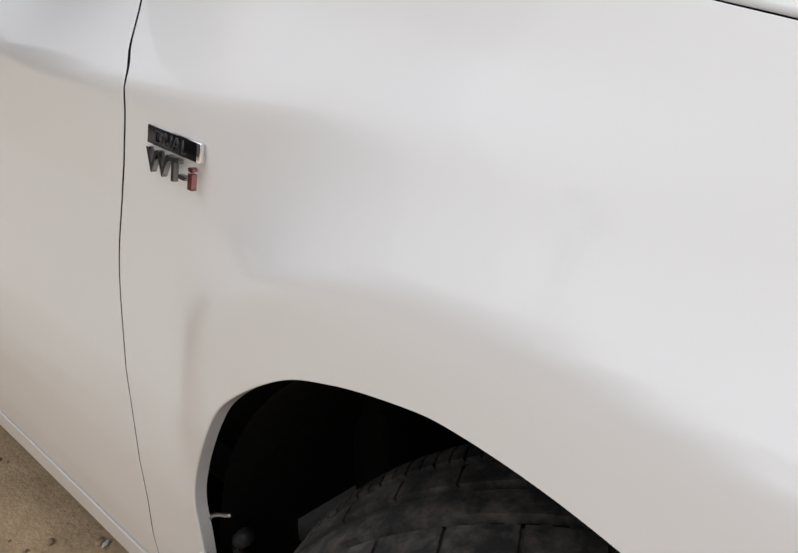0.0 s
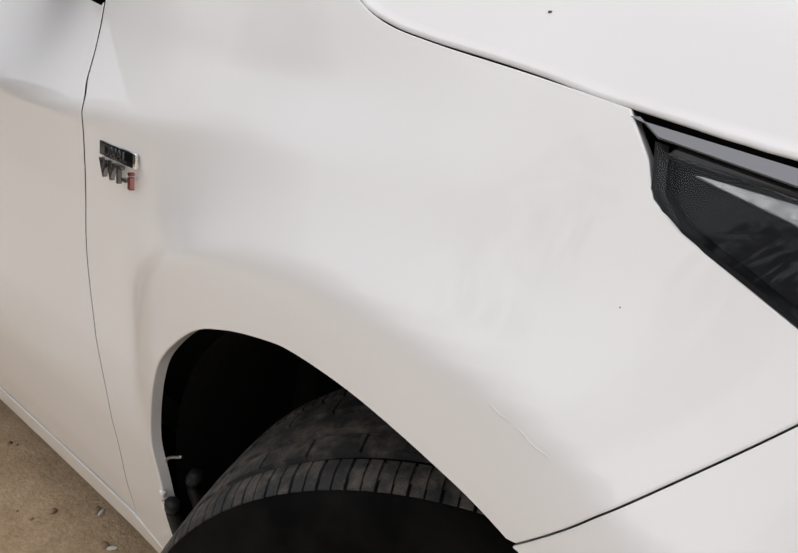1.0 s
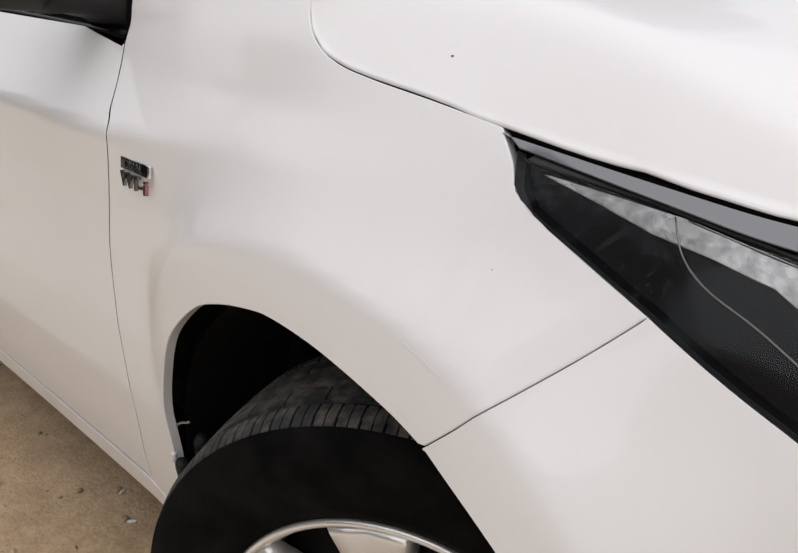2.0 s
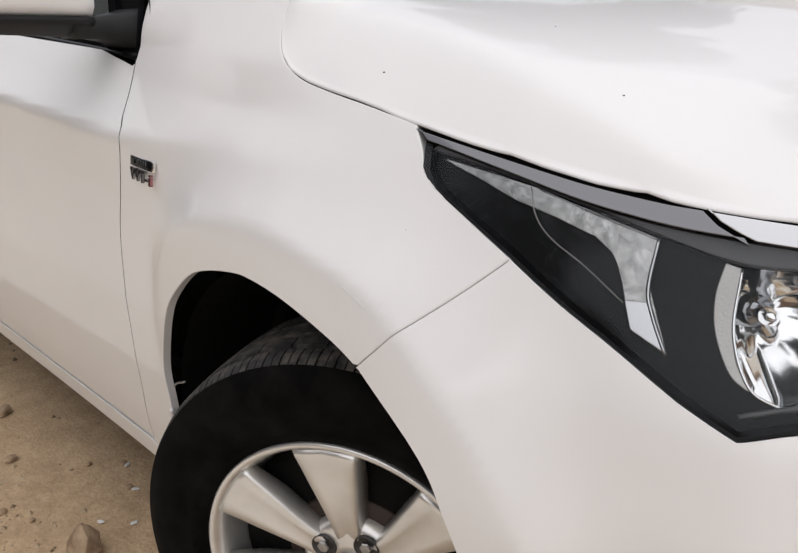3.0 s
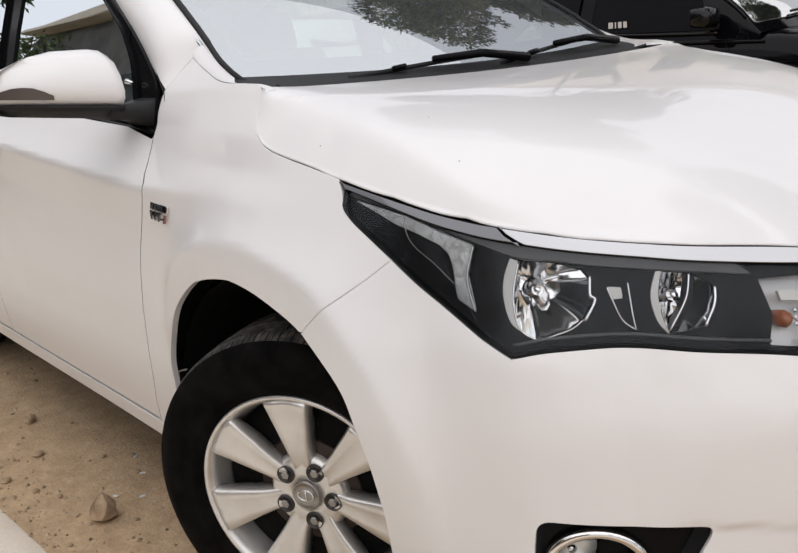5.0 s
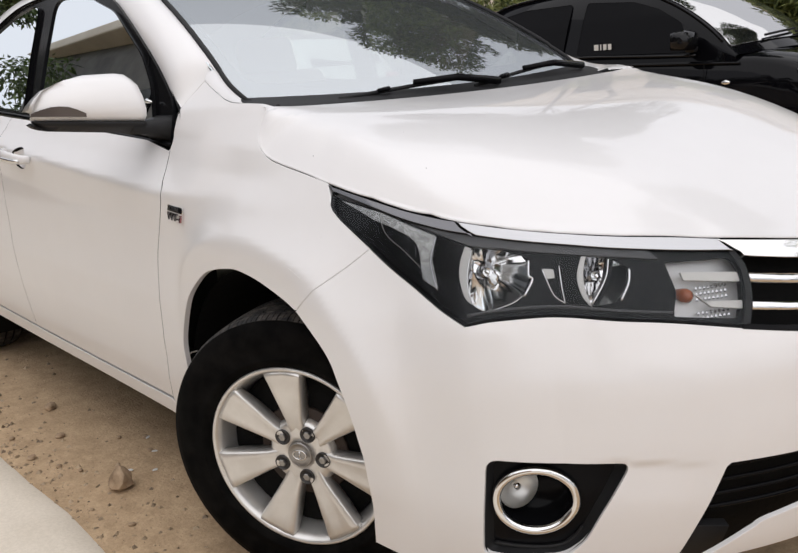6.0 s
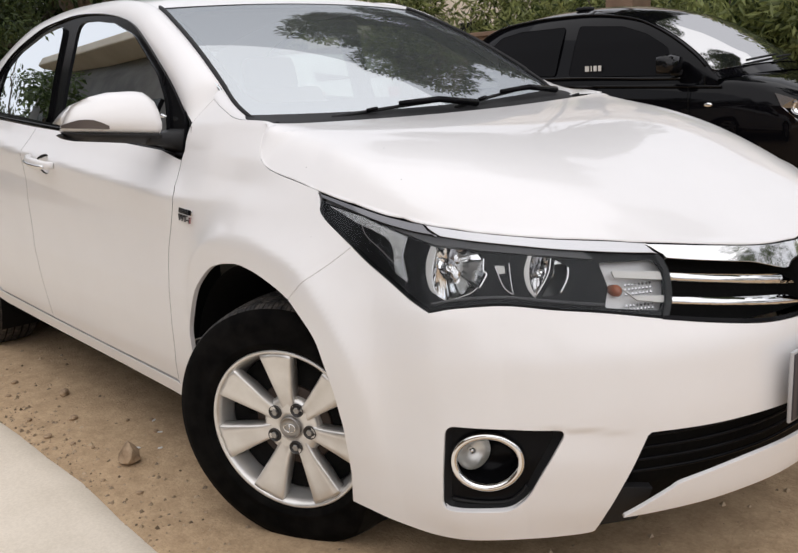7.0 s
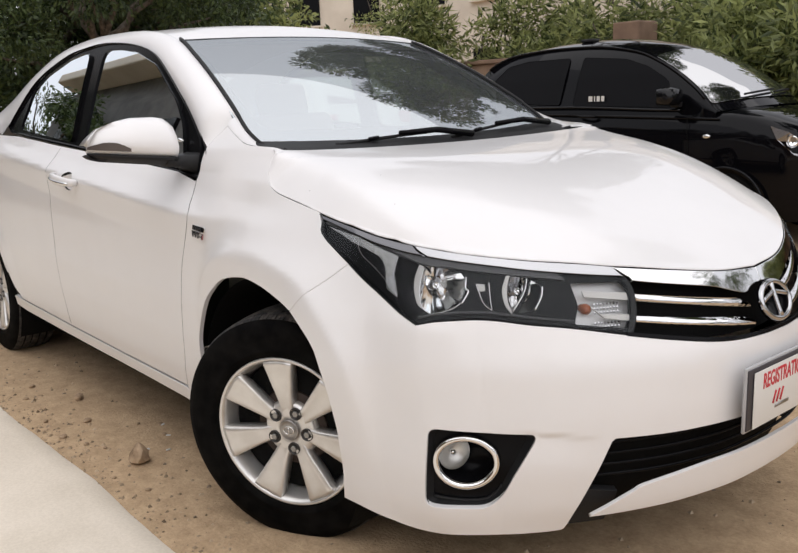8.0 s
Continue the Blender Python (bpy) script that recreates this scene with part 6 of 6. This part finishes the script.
def limb(a, b, r0, r1, seed, n=8):
    rr = random.Random(seed)
    pts = [np.array(a) + (np.array(b) - np.array(a)) * t + np.array((rr.gauss(0, 1), rr.gauss(0, 1), rr.gauss(0, 0.5))) * 0.05 * math.sin(math.pi * t) * np.linalg.norm(np.array(b) - np.array(a)) for t in np.linspace(0, 1, n)]
    return tube(pts, list(np.linspace(r0, r1, n)), 9)


def tree(x, y, height, spread, low, seed, mat=LEAF_DARK, count=9000, lean=(0, 0), label="", trunk=0.16, leaf=(0.10, 0.035), gaps=0.55):
    rr = random.Random(seed)
    t = thing("tree", label or "leafy green tree behind the wall", "tree", pose(x, y, 0), "trees round the place")
    fork = (lean[0] * 0.5, lean[1] * 0.5, height * 0.45)
    shapes, blobs = [limb((0, 0, -0.1), fork, trunk, trunk * 0.7, seed)], []
    for k in range(9):
        w = k * 2.4 + rr.uniform(-0.4, 0.4)
        h = rr.uniform(low, height)
        e = (lean[0] + spread * math.cos(w) * rr.uniform(0.45, 1.0), lean[1] + spread * math.sin(w) * rr.uniform(0.45, 1.0), h)
        shapes.append(limb((fork[0], fork[1], min(fork[2], h * 0.8)), e, trunk * 0.34, trunk * 0.06, seed + k))
        for _ in range(4):
            s = spread * rr.uniform(0.16, 0.34) * gaps / 0.55
            blobs.append((e[0] + rr.gauss(0, spread * 0.22), e[1] + rr.gauss(0, spread * 0.22), max(low, e[2] + rr.gauss(0, spread * 0.2)), s, s, s * 0.7))
    part("trunk", join(*shapes), BARK, t)
    leaves("crown", mat, blobs, count, leaf[0], leaf[1], seed, t)
    return t


tree(-11.2, 3.2, 4.6, 1.9, 1.9, 3, count=13000, lean=(0.1, 0.2), label="dark leafy tree with a leaning trunk", trunk=0.20)
tree(-13.4, 5.2, 4.8, 1.9, 1.3, 8, count=14000, leaf=(0.15, 0.06), label="dark leafy tree with a leaning trunk", trunk=0.2)
tree(-13.2, 3.4, 4.8, 2.4, 1.3, 12, count=16000, leaf=(0.15, 0.06))
tree(-14.8, 1.9, 4.8, 2.6, 0.9, 14, count=18000, leaf=(0.17, 0.07))
# tall tree by the pier: its foliage shows in the glass
tree(-5.5, 8.85, 11.0, 2.7, 5.2, 31, mat=LEAF_DARK, count=44000, lean=(-0.7, 0.2), label="tall leafy tree with a bare lower trunk behind the wall", trunk=0.07, leaf=(0.19, 0.075), gaps=0.80)
# two more tall trees, unseen themselves, added for reflections in glass and paint
tree(2.2, 9.8, 11.5, 2.8, 5.6, 33, count=40000, lean=(0.2, 0.2), label="tall leafy tree with a bare lower trunk behind the wall", trunk=0.07, leaf=(0.19, 0.075), gaps=0.80)
tree(-7.6, 10.6, 10.5, 2.4, 5.6, 35, count=26000, label="tall leafy tree with a bare lower trunk behind the wall", trunk=0.07, leaf=(0.19, 0.075), gaps=0.80)
tree(-16.0, 13.2, 4.2, 1.3, 1.4, 18, mat=LEAF, count=2600)
tree(-20.0, 7.0, 6.0, 3.4, 0.6, 19, count=14000, leaf=(0.22, 0.10))
tree(-19.0, 1.0, 6.6, 4.6, 0.6, 23, count=14000, leaf=(0.22, 0.10))
tree(-21.0, 10.5, 5.0, 2.4, 0.6, 24, mat=LEAF, count=8000, leaf=(0.22, 0.10))


def shrub(x, y, z0, z1, w, seed, count=5200, mat=LEAF):
    rr = random.Random(seed)
    t = thing("shrub", "dense green shrub with long narrow leaves", "shrub", pose(x, y, 0), "shrubs along the wall")
    blobs = [(rr.gauss(0, w * 0.42), rr.gauss(0, 0.28), rr.uniform(z0, z1), rr.uniform(0.28, 0.5), rr.uniform(0.25, 0.4), rr.uniform(0.25, 0.45)) for _ in range(16)]
    part("stem", join(*[limb((rr.gauss(0, 0.15), rr.gauss(0, 0.08), -0.1), b[:3], 0.03, 0.008, seed + i) for i, b in enumerate(blobs)]), BARK, t)
    leaves("foliage", mat, blobs, count, 0.16, 0.036, seed, t, 0.1)
    return t


for _i, _x in enumerate(np.arange(-8.1, 4.0, 1.05)):
    shrub(float(_x), (6.85 if _x < -7.8 or _x > -3.9 else 8.1) + 0.15 * math.sin(_i * 2.1), 1.25, 2.3 + 0.22 * math.sin(_i * 1.7) - (0.45 if -7.0 < _x < -5.6 else 0.50 if _x > -3.9 else 0), 0.9, 40 + _i)
# pale house far behind the trees
house = thing("house", "pale rendered house behind the trees", "house", pose(-13.0, 24.0, 0))
part("wall", block((20.0, 6.0, 7.5), (-2, 0, 3.75), 0.03), FACADE, house, shade=False)
part("roof", block((20.4, 6.4, 0.35), (-2, 0, 7.68), 0.03), FACADE, house, shade=False)
for _x in (-9.8, -7.0, -4.2, -1.4, 1.4, 4.2):
    for _z in (2.0, 5.2):
        _o = part("window", block((1.3, 0.10, 1.5), (_x, -3.01, _z), 0.01), GLOSS_BLACK, house, shade=False)
        part("sill", block((1.5, 0.2, 0.08), (_x, -3.08, _z - 0.80), 0.01), FACADE, _o, shade=False)
house4 = thing("house", "pale rendered house behind the trees", "house", pose(-29.0, 24.0, 0, 0, 0, 35))
part("wall", block((9.0, 7.0, 7.0), (0, 0, 3.5), 0.03), FACADE, house4, shade=False)
part("roof", block((9.4, 7.4, 0.30), (0, 0, 7.15), 0.03), FACADE, house4, shade=False)
for _x in (-2.6, 0.0, 2.6):
    for _z in (1.9, 4.9):
        _o = part("window", block((1.1, 0.10, 1.4), (_x, -3.51, _z), 0.01), GLOSS_BLACK, house4, shade=False)
        part("sill", block((1.3, 0.2, 0.08), (_x, -3.58, _z - 0.75), 0.01), FACADE, _o, shade=False)
# added house across the lane, behind the camera: cuts low sky, shows in doors
house2 = thing("house", "brown rendered house across the lane", "house", pose(-2.0, -16.0, 0))
part("wall", block((26.0, 6.0, 5.2), (0, 0, 2.6), 0.03), RENDERED, house2, shade=False)
part("roof", block((26.6, 6.6, 0.3), (0, 0, 5.35), 0.03), FACADE, house2, shade=False)
tree(-13.0, -3.9, 4.6, 1.5, 1.2, 61, count=9000, label="leafy tree along the lane", leaf=(0.14, 0.06))
# unseen trees added opposite the doors, to darken them and the lamp's reflections
for _i, (_x, _y, _h) in enumerate(((-7.5, -8.4, 6.0), (-4.6, -8.8, 6.4), (-1.8, -9.2, 6.2))):
    tree(_x, _y, _h, 2.1, 1.0, 71 + _i, count=9000, label="leafy tree along the lane", leaf=(0.17, 0.08), gaps=0.75)
tree(-18.0, -9.0, 8.0, 3.4, 1.2, 62, count=9000, label="leafy tree along the lane", leaf=(0.18, 0.08))
tree(-24.0, -5.0, 9.0, 4.0, 1.0, 63, count=9000, label="leafy tree along the lane", leaf=(0.22, 0.10))
# unseen far trees, made up for the chrome to mirror
tree(22.0, -8.0, 8.0, 4.0, 1.0, 64, count=7000, label="leafy tree along the lane", leaf=(0.24, 0.11))
tree(24.0, 2.0, 8.5, 4.4, 1.0, 65, count=7000, label="leafy tree along the lane", leaf=(0.24, 0.11))
tree(20.0, 11.0, 8.0, 4.2, 1.0, 66, count=7000, label="leafy tree along the lane", leaf=(0.24, 0.11))
tree(12.0, 13.0, 8.0, 4.2, 1.0, 67, count=7000, label="leafy tree along the lane", leaf=(0.24, 0.11))

house3 = thing("house", "brown rendered house across the lane", "house", pose(-13.0, -7.4, 0, 0, 0, 4))
part("wall", block((8.0, 5.0, 5.0), (0, 0, 2.5), 0.03), GREY_WALL, house3, shade=False)
part("roof", block((8.8, 5.9, 0.22), (0, 0, 5.11), 0.03), FACADE, house3, shade=False)
for _x in (-2.4, 0.4, 2.6):
    _o = part("window", block((1.2, 0.10, 1.3), (_x, 2.51, 2.9), 0.01), GLOSS_BLACK, house3, shade=False)
    part("sill", block((1.4, 0.2, 0.08), (_x, 2.58, 2.2), 0.01), FACADE, _o, shade=False)

# unseen wall added to block sky light from the doors and band their reflection
_w = tagged(part("wall_lane", block((17.0, 0.22, 2.8), (-9.7, -5.7, 1.40), 0.015), GREY_WALL, None, shade=False), "plain grey rendered wall along the lane", "wall", kind="structure")
part("wall_coping", block((17.0, 0.30, 0.06), (-9.7, -5.7, 2.83), 0.012), RENDERED, _w, shade=False)

# white car parked beyond, seen through the glass
white_car = thing("hatchback_car", "white hatchback car with red tail lamps parked by the wall", "car", pose(-7.55, 5.55, 0))
_rows = []
for _x, _w, _t in ((0.0, 0.66, 0.86), (-0.04, 0.76, 0.98), (-0.12, 0.81, 1.06), (-0.5, 0.83, 1.08), (-2.6, 0.83, 1.02), (-3.3, 0.80, 0.92), (-3.75, 0.66, 0.76), (-3.85, 0.45, 0.62)):
    _sec = [(_w * 0.9, 0.22), (_w * 0.98, 0.34), (_w, 0.62), (_w * 0.98, _t - 0.14), (_w * 0.90, _t - 0.02), (_w * 0.5, _t + 0.01), (0, _t + 0.02)]
    _rows.append([(_x, -y, z) for y, z in _sec] + [(_x, y, z) for y, z in _sec[-2::-1]])
part("body", solid_loft(_rows, False), PAINT, white_car)
_rows = []
for _x, _z in ((-0.10, 1.04), (-0.28, 1.30), (-0.50, 1.44), (-1.2, 1.50), (-1.9, 1.46), (-2.3, 1.32), (-2.75, 1.02)):
    _h = 0.74 - 0.34 * max(0.0, _z - 1.02)
    _rows.append([(_x, -0.76, 1.0), (_x, -_h, _z - 0.03), (_x, -_h * 0.9, _z), (_x, 0, _z + 0.02), (_x, _h * 0.9, _z), (_x, _h, _z - 0.03), (_x, 0.76, 1.0)])
part("cab", loft(_rows), PAINT, white_car)
part("rear_window", loft([[(-0.135 - 0.17 * t, u * (0.60 - 0.06 * t), 1.10 + 0.20 * t + 0.02) for u in np.linspace(-1, 1, 9)] for t in (0, 0.5, 1.0)]), GLOSS_BLACK, white_car)
part("rear_bumper", block((0.16, 1.52, 0.30), (0.01, 0, 0.42), 0.05, 3), PAINT, white_car)
part("number_plate", block((0.012, 0.36, 0.11), (0.045, 0, 0.74), 0.003), YELLOW, white_car, "plain yellow plate")
for _s in (-1, 1):
    part("tail_lamp", block((0.10, 0.22, 0.17), (-0.045, _s * 0.66, 0.90), 0.03, 3), TAIL_RED, white_car)
    for _x in (-0.75, -3.05):
        _t = part("wheel", (np.array(WHEEL["tyre"][0]) * 0.9 * (1, 1 if _s < 0 else -1, 1) + (_x, _s * 0.74, 0.288), [f if _s < 0 else f[::-1] for f in WHEEL["tyre"][1]]), RUBBER, white_car)
        part("wheel_cover", solid_loft([[(_x + 0.19 * math.cos(w), _s * y, 0.288 + 0.19 * math.sin(w)) for w in np.linspace(0, 2 * math.pi, 32, endpoint=False)] for y in (0.74, 0.82)]), ALLOY, _t)

# ---- black hatchback on the far side ----
hatch = thing("hatchback_car", "black hatchback car with dark tinted windows parked beyond", "car", pose(-2.40, 4.72, 0))


def hbody(x):
    """Half-width, bottom, shoulder and deck heights of the black car at x."""
    w = np.interp(x, [-1.74, -1.6, -1.2, 0.6, 1.15, 1.45, 1.60, 1.68], [0.60, 0.69, 0.735, 0.74, 0.725, 0.66, 0.54, 0.36])
    top = np.interp(x, [-1.74, -1.5, -0.4, 0.5, 1.08, 1.28, 1.48, 1.60, 1.68], [1.00, 1.030, 1.035, 1.020, 1.005, 0.955, 0.87, 0.77, 0.66])
    return w, top


_rows = []
for _x in np.concatenate([[-1.74, -1.70], np.linspace(-1.6, 1.4, 26), [1.48, 1.55, 1.60, 1.64, 1.68]]):
    _w, _t = hbody(_x)
    _sec = [(_w * 0.90, 0.20), (_w * 0.97, 0.30), (_w * 0.985, 0.48), (_w, 0.66), (_w * 0.995, min(_t - 0.10, 0.80)), (_w * 0.97, _t - 0.055), (_w * 0.90, _t - 0.012), (_w * 0.60, _t + 0.018), (0, _t + 0.03)]
    _row = [(_x, -y, z) for y, z in _sec] + [(_x, y, z) for y, z in _sec[-2::-1]]
    _rows.append(_row)
part("body", solid_loft(_rows, False), BLACK_PAINT, hatch)


def hcab(x, z):
    x, z = np.broadcast_arrays(np.asarray(x, float), np.asarray(z, float))
    return np.stack([x, -(0.700 - 0.30 * (z - 1.03) - 0.10 * np.clip(z - 1.3, 0, 1)), z], -1)


_rail = np.array(spline([(0.92, 1.00), (0.835, 1.070), (0.727, 1.168), (0.523, 1.306), (0.31, 1.415), (0.095, 1.492), (-0.277, 1.548), (-0.718, 1.557), (-1.01, 1.543), (-1.31, 1.505), (-1.52, 1.41), (-1.61, 1.28), (-1.70, 1.03)], 6))
_along = np.linspace(0, 1, len(_rail))


def htop(t, f):
    """The black car's screen and roof: t runs from the foot of the windscreen to the tail, f across from -1 to 1."""
    t, f = np.broadcast_arrays(np.asarray(t, float), np.asarray(f, float))
    x, z = np.interp(t, _along, _rail[:, 0]), np.interp(t, _along, _rail[:, 1])
    bow = np.interp(x, [-1.7, -1.4, -0.3, 0.33, 0.92], [-0.09, -0.03, 0.0, 0.075, 0.17])
    crown = np.interp(x, [-1.7, -1.4, -0.5, 0.3, 0.92], [0.02, 0.055, 0.075, 0.066, 0.035])
    return np.stack([x + bow * (1 - f ** 2), -f * hcab(x, z)[..., 1], z + crown * (1 - np.abs(f) ** 2.4)], -1)


_rows = []
for _t in _along:
    _side = htop(_t, -1.0)
    _low = -hcab(_side[0], 1.0)[1]
    _half = [(_side[0], -_low, 0.96), (_side[0], -(_low - _side[1]) / 2, (0.96 + _side[2]) / 2)] + [tuple(htop(_t, f)) for f in (-1.0, -0.985, -0.95, -0.86, -0.7, -0.5, -0.25, 0.0)]
    _rows.append(_half + [(x, -y, z) for x, y, z in _half[-2::-1]])
part("cab", loft(_rows), BLACK_PAINT, hatch)
HATCH_TRIM = material("smoked_acrylic", (0.006, 0.006, 0.007), 0.05, 0.0, 0.0, spec=0.30)
_win = [rounded([(0.60, 1.040), (0.615, 1.135), (0.42, 1.275), (0.25, 1.365), (0.02, 1.435), (-0.42, 1.468), (-0.44, 1.062)], 0.03), rounded([(-0.585, 1.070), (-0.565, 1.470), (-1.05, 1.465), (-1.28, 1.425), (-1.42, 1.30), (-1.36, 1.10)], 0.03)]
_cover = [ring_of(([(0.60, 1.185), (0.40, 1.322), (0.22, 1.415), (0.06, 1.462), (-0.30, 1.502), (-0.535, 1.512)], True), ([(-0.535, 1.418), (-0.23, 1.408), (0.06, 1.372), (0.25, 1.292), (0.42, 1.208), (0.60, 1.125)], True)),
          ring_of(([(-0.575, 1.513), (-0.90, 1.512), (-1.20, 1.478), (-1.40, 1.405), (-1.46, 1.34)], True), ([(-1.40, 1.32), (-1.26, 1.372), (-0.95, 1.418), (-0.575, 1.424)], True))]
for _o, _v in zip(_win, _cover):
    _sh = sheet(_o, hcab, -1, 0.05, edge=0.004, lift=0.006)
    _vis = sheet(_v, hcab, -1, 0.04, edge=0.006, lift=0.022)
    for _turned in (lambda q: q, mirrored):
        part("side_window", _turned(_sh), GLOSS_BLACK, hatch, "dark tinted window")
        part("rain_visor", _turned(_vis), HATCH_TRIM, hatch)


HATCH_GLASS = material("black_car_screen", (0.02, 0.022, 0.024), 0.02)
bsdf(HATCH_GLASS).inputs["IOR"].default_value = 8.0


def hscreen(u, v):
    return htop(_along[5] + (_along[25] - _along[5]) * np.asarray(v, float), u)


part("windscreen", sheet(rounded([(-0.965, 0.0), (0.965, 0.0), (0.955, 1), (-0.955, 1)], 0.06, 0.04), hscreen, 1, 0.08, edge=0.004, lift=0.008), HATCH_GLASS, hatch, "windscreen reflecting pale sky")
for _y0, _y1 in ((-0.55, 0.05), (0.0, 0.58)):
    part("wiper", tube([hscreen(_y0 + (_y1 - _y0) * t, 0.03 + 0.07 * t) + np.array((0.012, 0, 0.028)) for t in np.linspace(0, 1, 8)], 0.009, 6), MATT_BLACK, hatch)
def turned_at(c, r, side):
    """A shallow bowl facing forward and outward."""
    ax = Vector((0.75, 0.62 * side, 0.2)).normalized()
    u = ax.cross(Vector((0, 0, 1))).normalized()
    v = u.cross(ax)
    turn = np.linspace(0, 2 * math.pi, 20, endpoint=False)
    return loft([[tuple(Vector(c) + ax * (0.012 - d) + (u * math.cos(w) + v * math.sin(w)) * r * k) for w in turn] for d, k in ((0.0, 1.0), (0.015, 0.8), (0.028, 0.4), (0.032, 0.02))], False, True)


for _s in (-1, 1):
    _m = solid_loft([[(0.585 + dx * k * 1.15, _s * (0.72 + dy), 1.125 + dz * k * 1.1) for dx, dz in ((-0.06, -0.06), (0.045, -0.062), (0.065, -0.03), (0.055, 0.045), (0.01, 0.066), (-0.06, 0.06))] for dy, k in ((0.0, 0.85), (0.04, 1.0), (0.14, 1.0), (0.185, 0.8), (0.20, 0.45))])
    _mo = part("door_mirror", _m, HATCH_TRIM, hatch)
    part("mirror_foot", block((0.07, 0.09, 0.045), (0.585, _s * 0.70, 1.060), 0.012), MATT_BLACK, _mo)
    _hl = [(1.335, 0.895), (1.46, 0.85), (1.57, 0.745), (1.595, 0.66), (1.49, 0.69), (1.38, 0.80)]
    _sh = [(x, _s * (float(hbody(x)[0]) * 1.004 + 0.002), z) for x, z in _hl]
    _hd = part("headlamp", (_sh + [(x - 0.03, y * 0.93, z) for x, y, z in _sh], [(0, 1, 2, 3, 4, 5), (6, 7, 1, 0), (7, 8, 2, 1), (8, 9, 3, 2), (9, 10, 4, 3), (10, 11, 5, 4), (11, 6, 0, 5)]), DARK_CHROME, hatch, "clear headlamp", shade=False)
    part("reflector", turned_at((1.475, _s * 0.655, 0.785), 0.045, _s), REFLECTOR, _hd, "bright reflector bowl")
    part("signal", tube([(1.53, _s * (float(hbody(1.53)[0]) + 0.010), 0.725), (1.56, _s * (float(hbody(1.56)[0]) + 0.010), 0.715)], 0.02, 8), AMBER, _hd, "amber signal")
    part("side_repeater", solid_loft([[(0.86 + 0.035 * math.cos(w) * k, _s * (0.733 + dy), 0.82 + 0.016 * math.sin(w) * k) for w in np.linspace(0, 2 * math.pi, 16, endpoint=False)] for dy, k in ((0.0, 1.0), (0.006, 0.95), (0.009, 0.4))]), REFLECTOR, hatch)
    for _x in (-0.95, -0.24):
        part("door_handle", tube([(_x + 0.09 - 0.18 * t, _s * (0.742 + 0.028 * math.sin(math.pi * t)), 0.972) for t in np.linspace(0, 1, 8)], 0.012, 8), BLACK_PAINT, hatch)
    for _x in (0.72, -0.47):
        part("door_joint", tube([(_x + 0.02 * math.sin(5 * t), _s * (0.741 - 0.012 * (t - 0.66) ** 2), t) for t in np.linspace(0.30, 0.95, 8)], 0.0025, 6), LINER_GAP_BLACK, hatch)
    for _x in (1.02, -1.24):
        _t = part("wheel", (np.array(spun(WHEEL["tyre"], 0)[0]) * 0.86 * (1, 1 if _s < 0 else -1, 1) + (_x, _s * 0.66, 0.272), [f if _s < 0 else f[::-1] for f in WHEEL["tyre"][1]]), RUBBER, hatch)
        part("wheel_cover", (np.array(WHEEL["rim"][0]) * 0.86 * (1, 1 if _s < 0 else -1, 1) + (_x, _s * 0.66, 0.272), WHEEL["rim"][1]), ALLOY, _t)
        part("wheel_disc", solid_loft([[(_x + 0.18 * math.cos(w), _s * y, 0.272 + 0.18 * math.sin(w)) for w in np.linspace(0, 2 * math.pi, 32, endpoint=False)] for y in (0.66, 0.725)]), ALLOY, _t)
        part("wheel_arch", tube([(_x + 0.315 * math.cos(w), _s * 0.737, 0.275 + 0.315 * math.sin(w)) for w in np.linspace(-0.2, math.pi + 0.2, 24)], 0.014, 8), BLACK_PAINT, hatch)
    part("belt_trim", tube([(x, _s * (0.712 + 0.0), 1.050 - 0.034 * smooth(-0.5, 0.7, x)) for x in np.linspace(0.62, -1.40, 20)], 0.009, 8), HATCH_TRIM, hatch)
    part("shoulder_line", tube([(x, _s * (float(hbody(x)[0]) * 0.979), 0.972 - 0.025 * x) for x in np.linspace(0.95, -1.45, 24)], 0.009, 8), BLACK_PAINT, hatch)
    part("roof_rail", tube([tuple(htop(t, _s)) for t in _along[8:62:2]], 0.010, 8), BLACK_PAINT, hatch)
# sticker on the window: plain pale bars
for _x, _b in ((-0.250, 0.040), (-0.208, 0.010), (-0.170, 0.030), (-0.125, 0.030)):
    _c = hcab(_x, 1.118)
    part("sticker_bar", block((_b, 0.002, 0.044), tuple(_c + np.array((0, -0.012, 0)))), PLATE, hatch, "pale window sticker", shade=False)
part("roof_block", block((0.13, 0.10, 0.03), (-0.55, -0.30, 1.62), 0.01), MATT_BLACK, hatch)
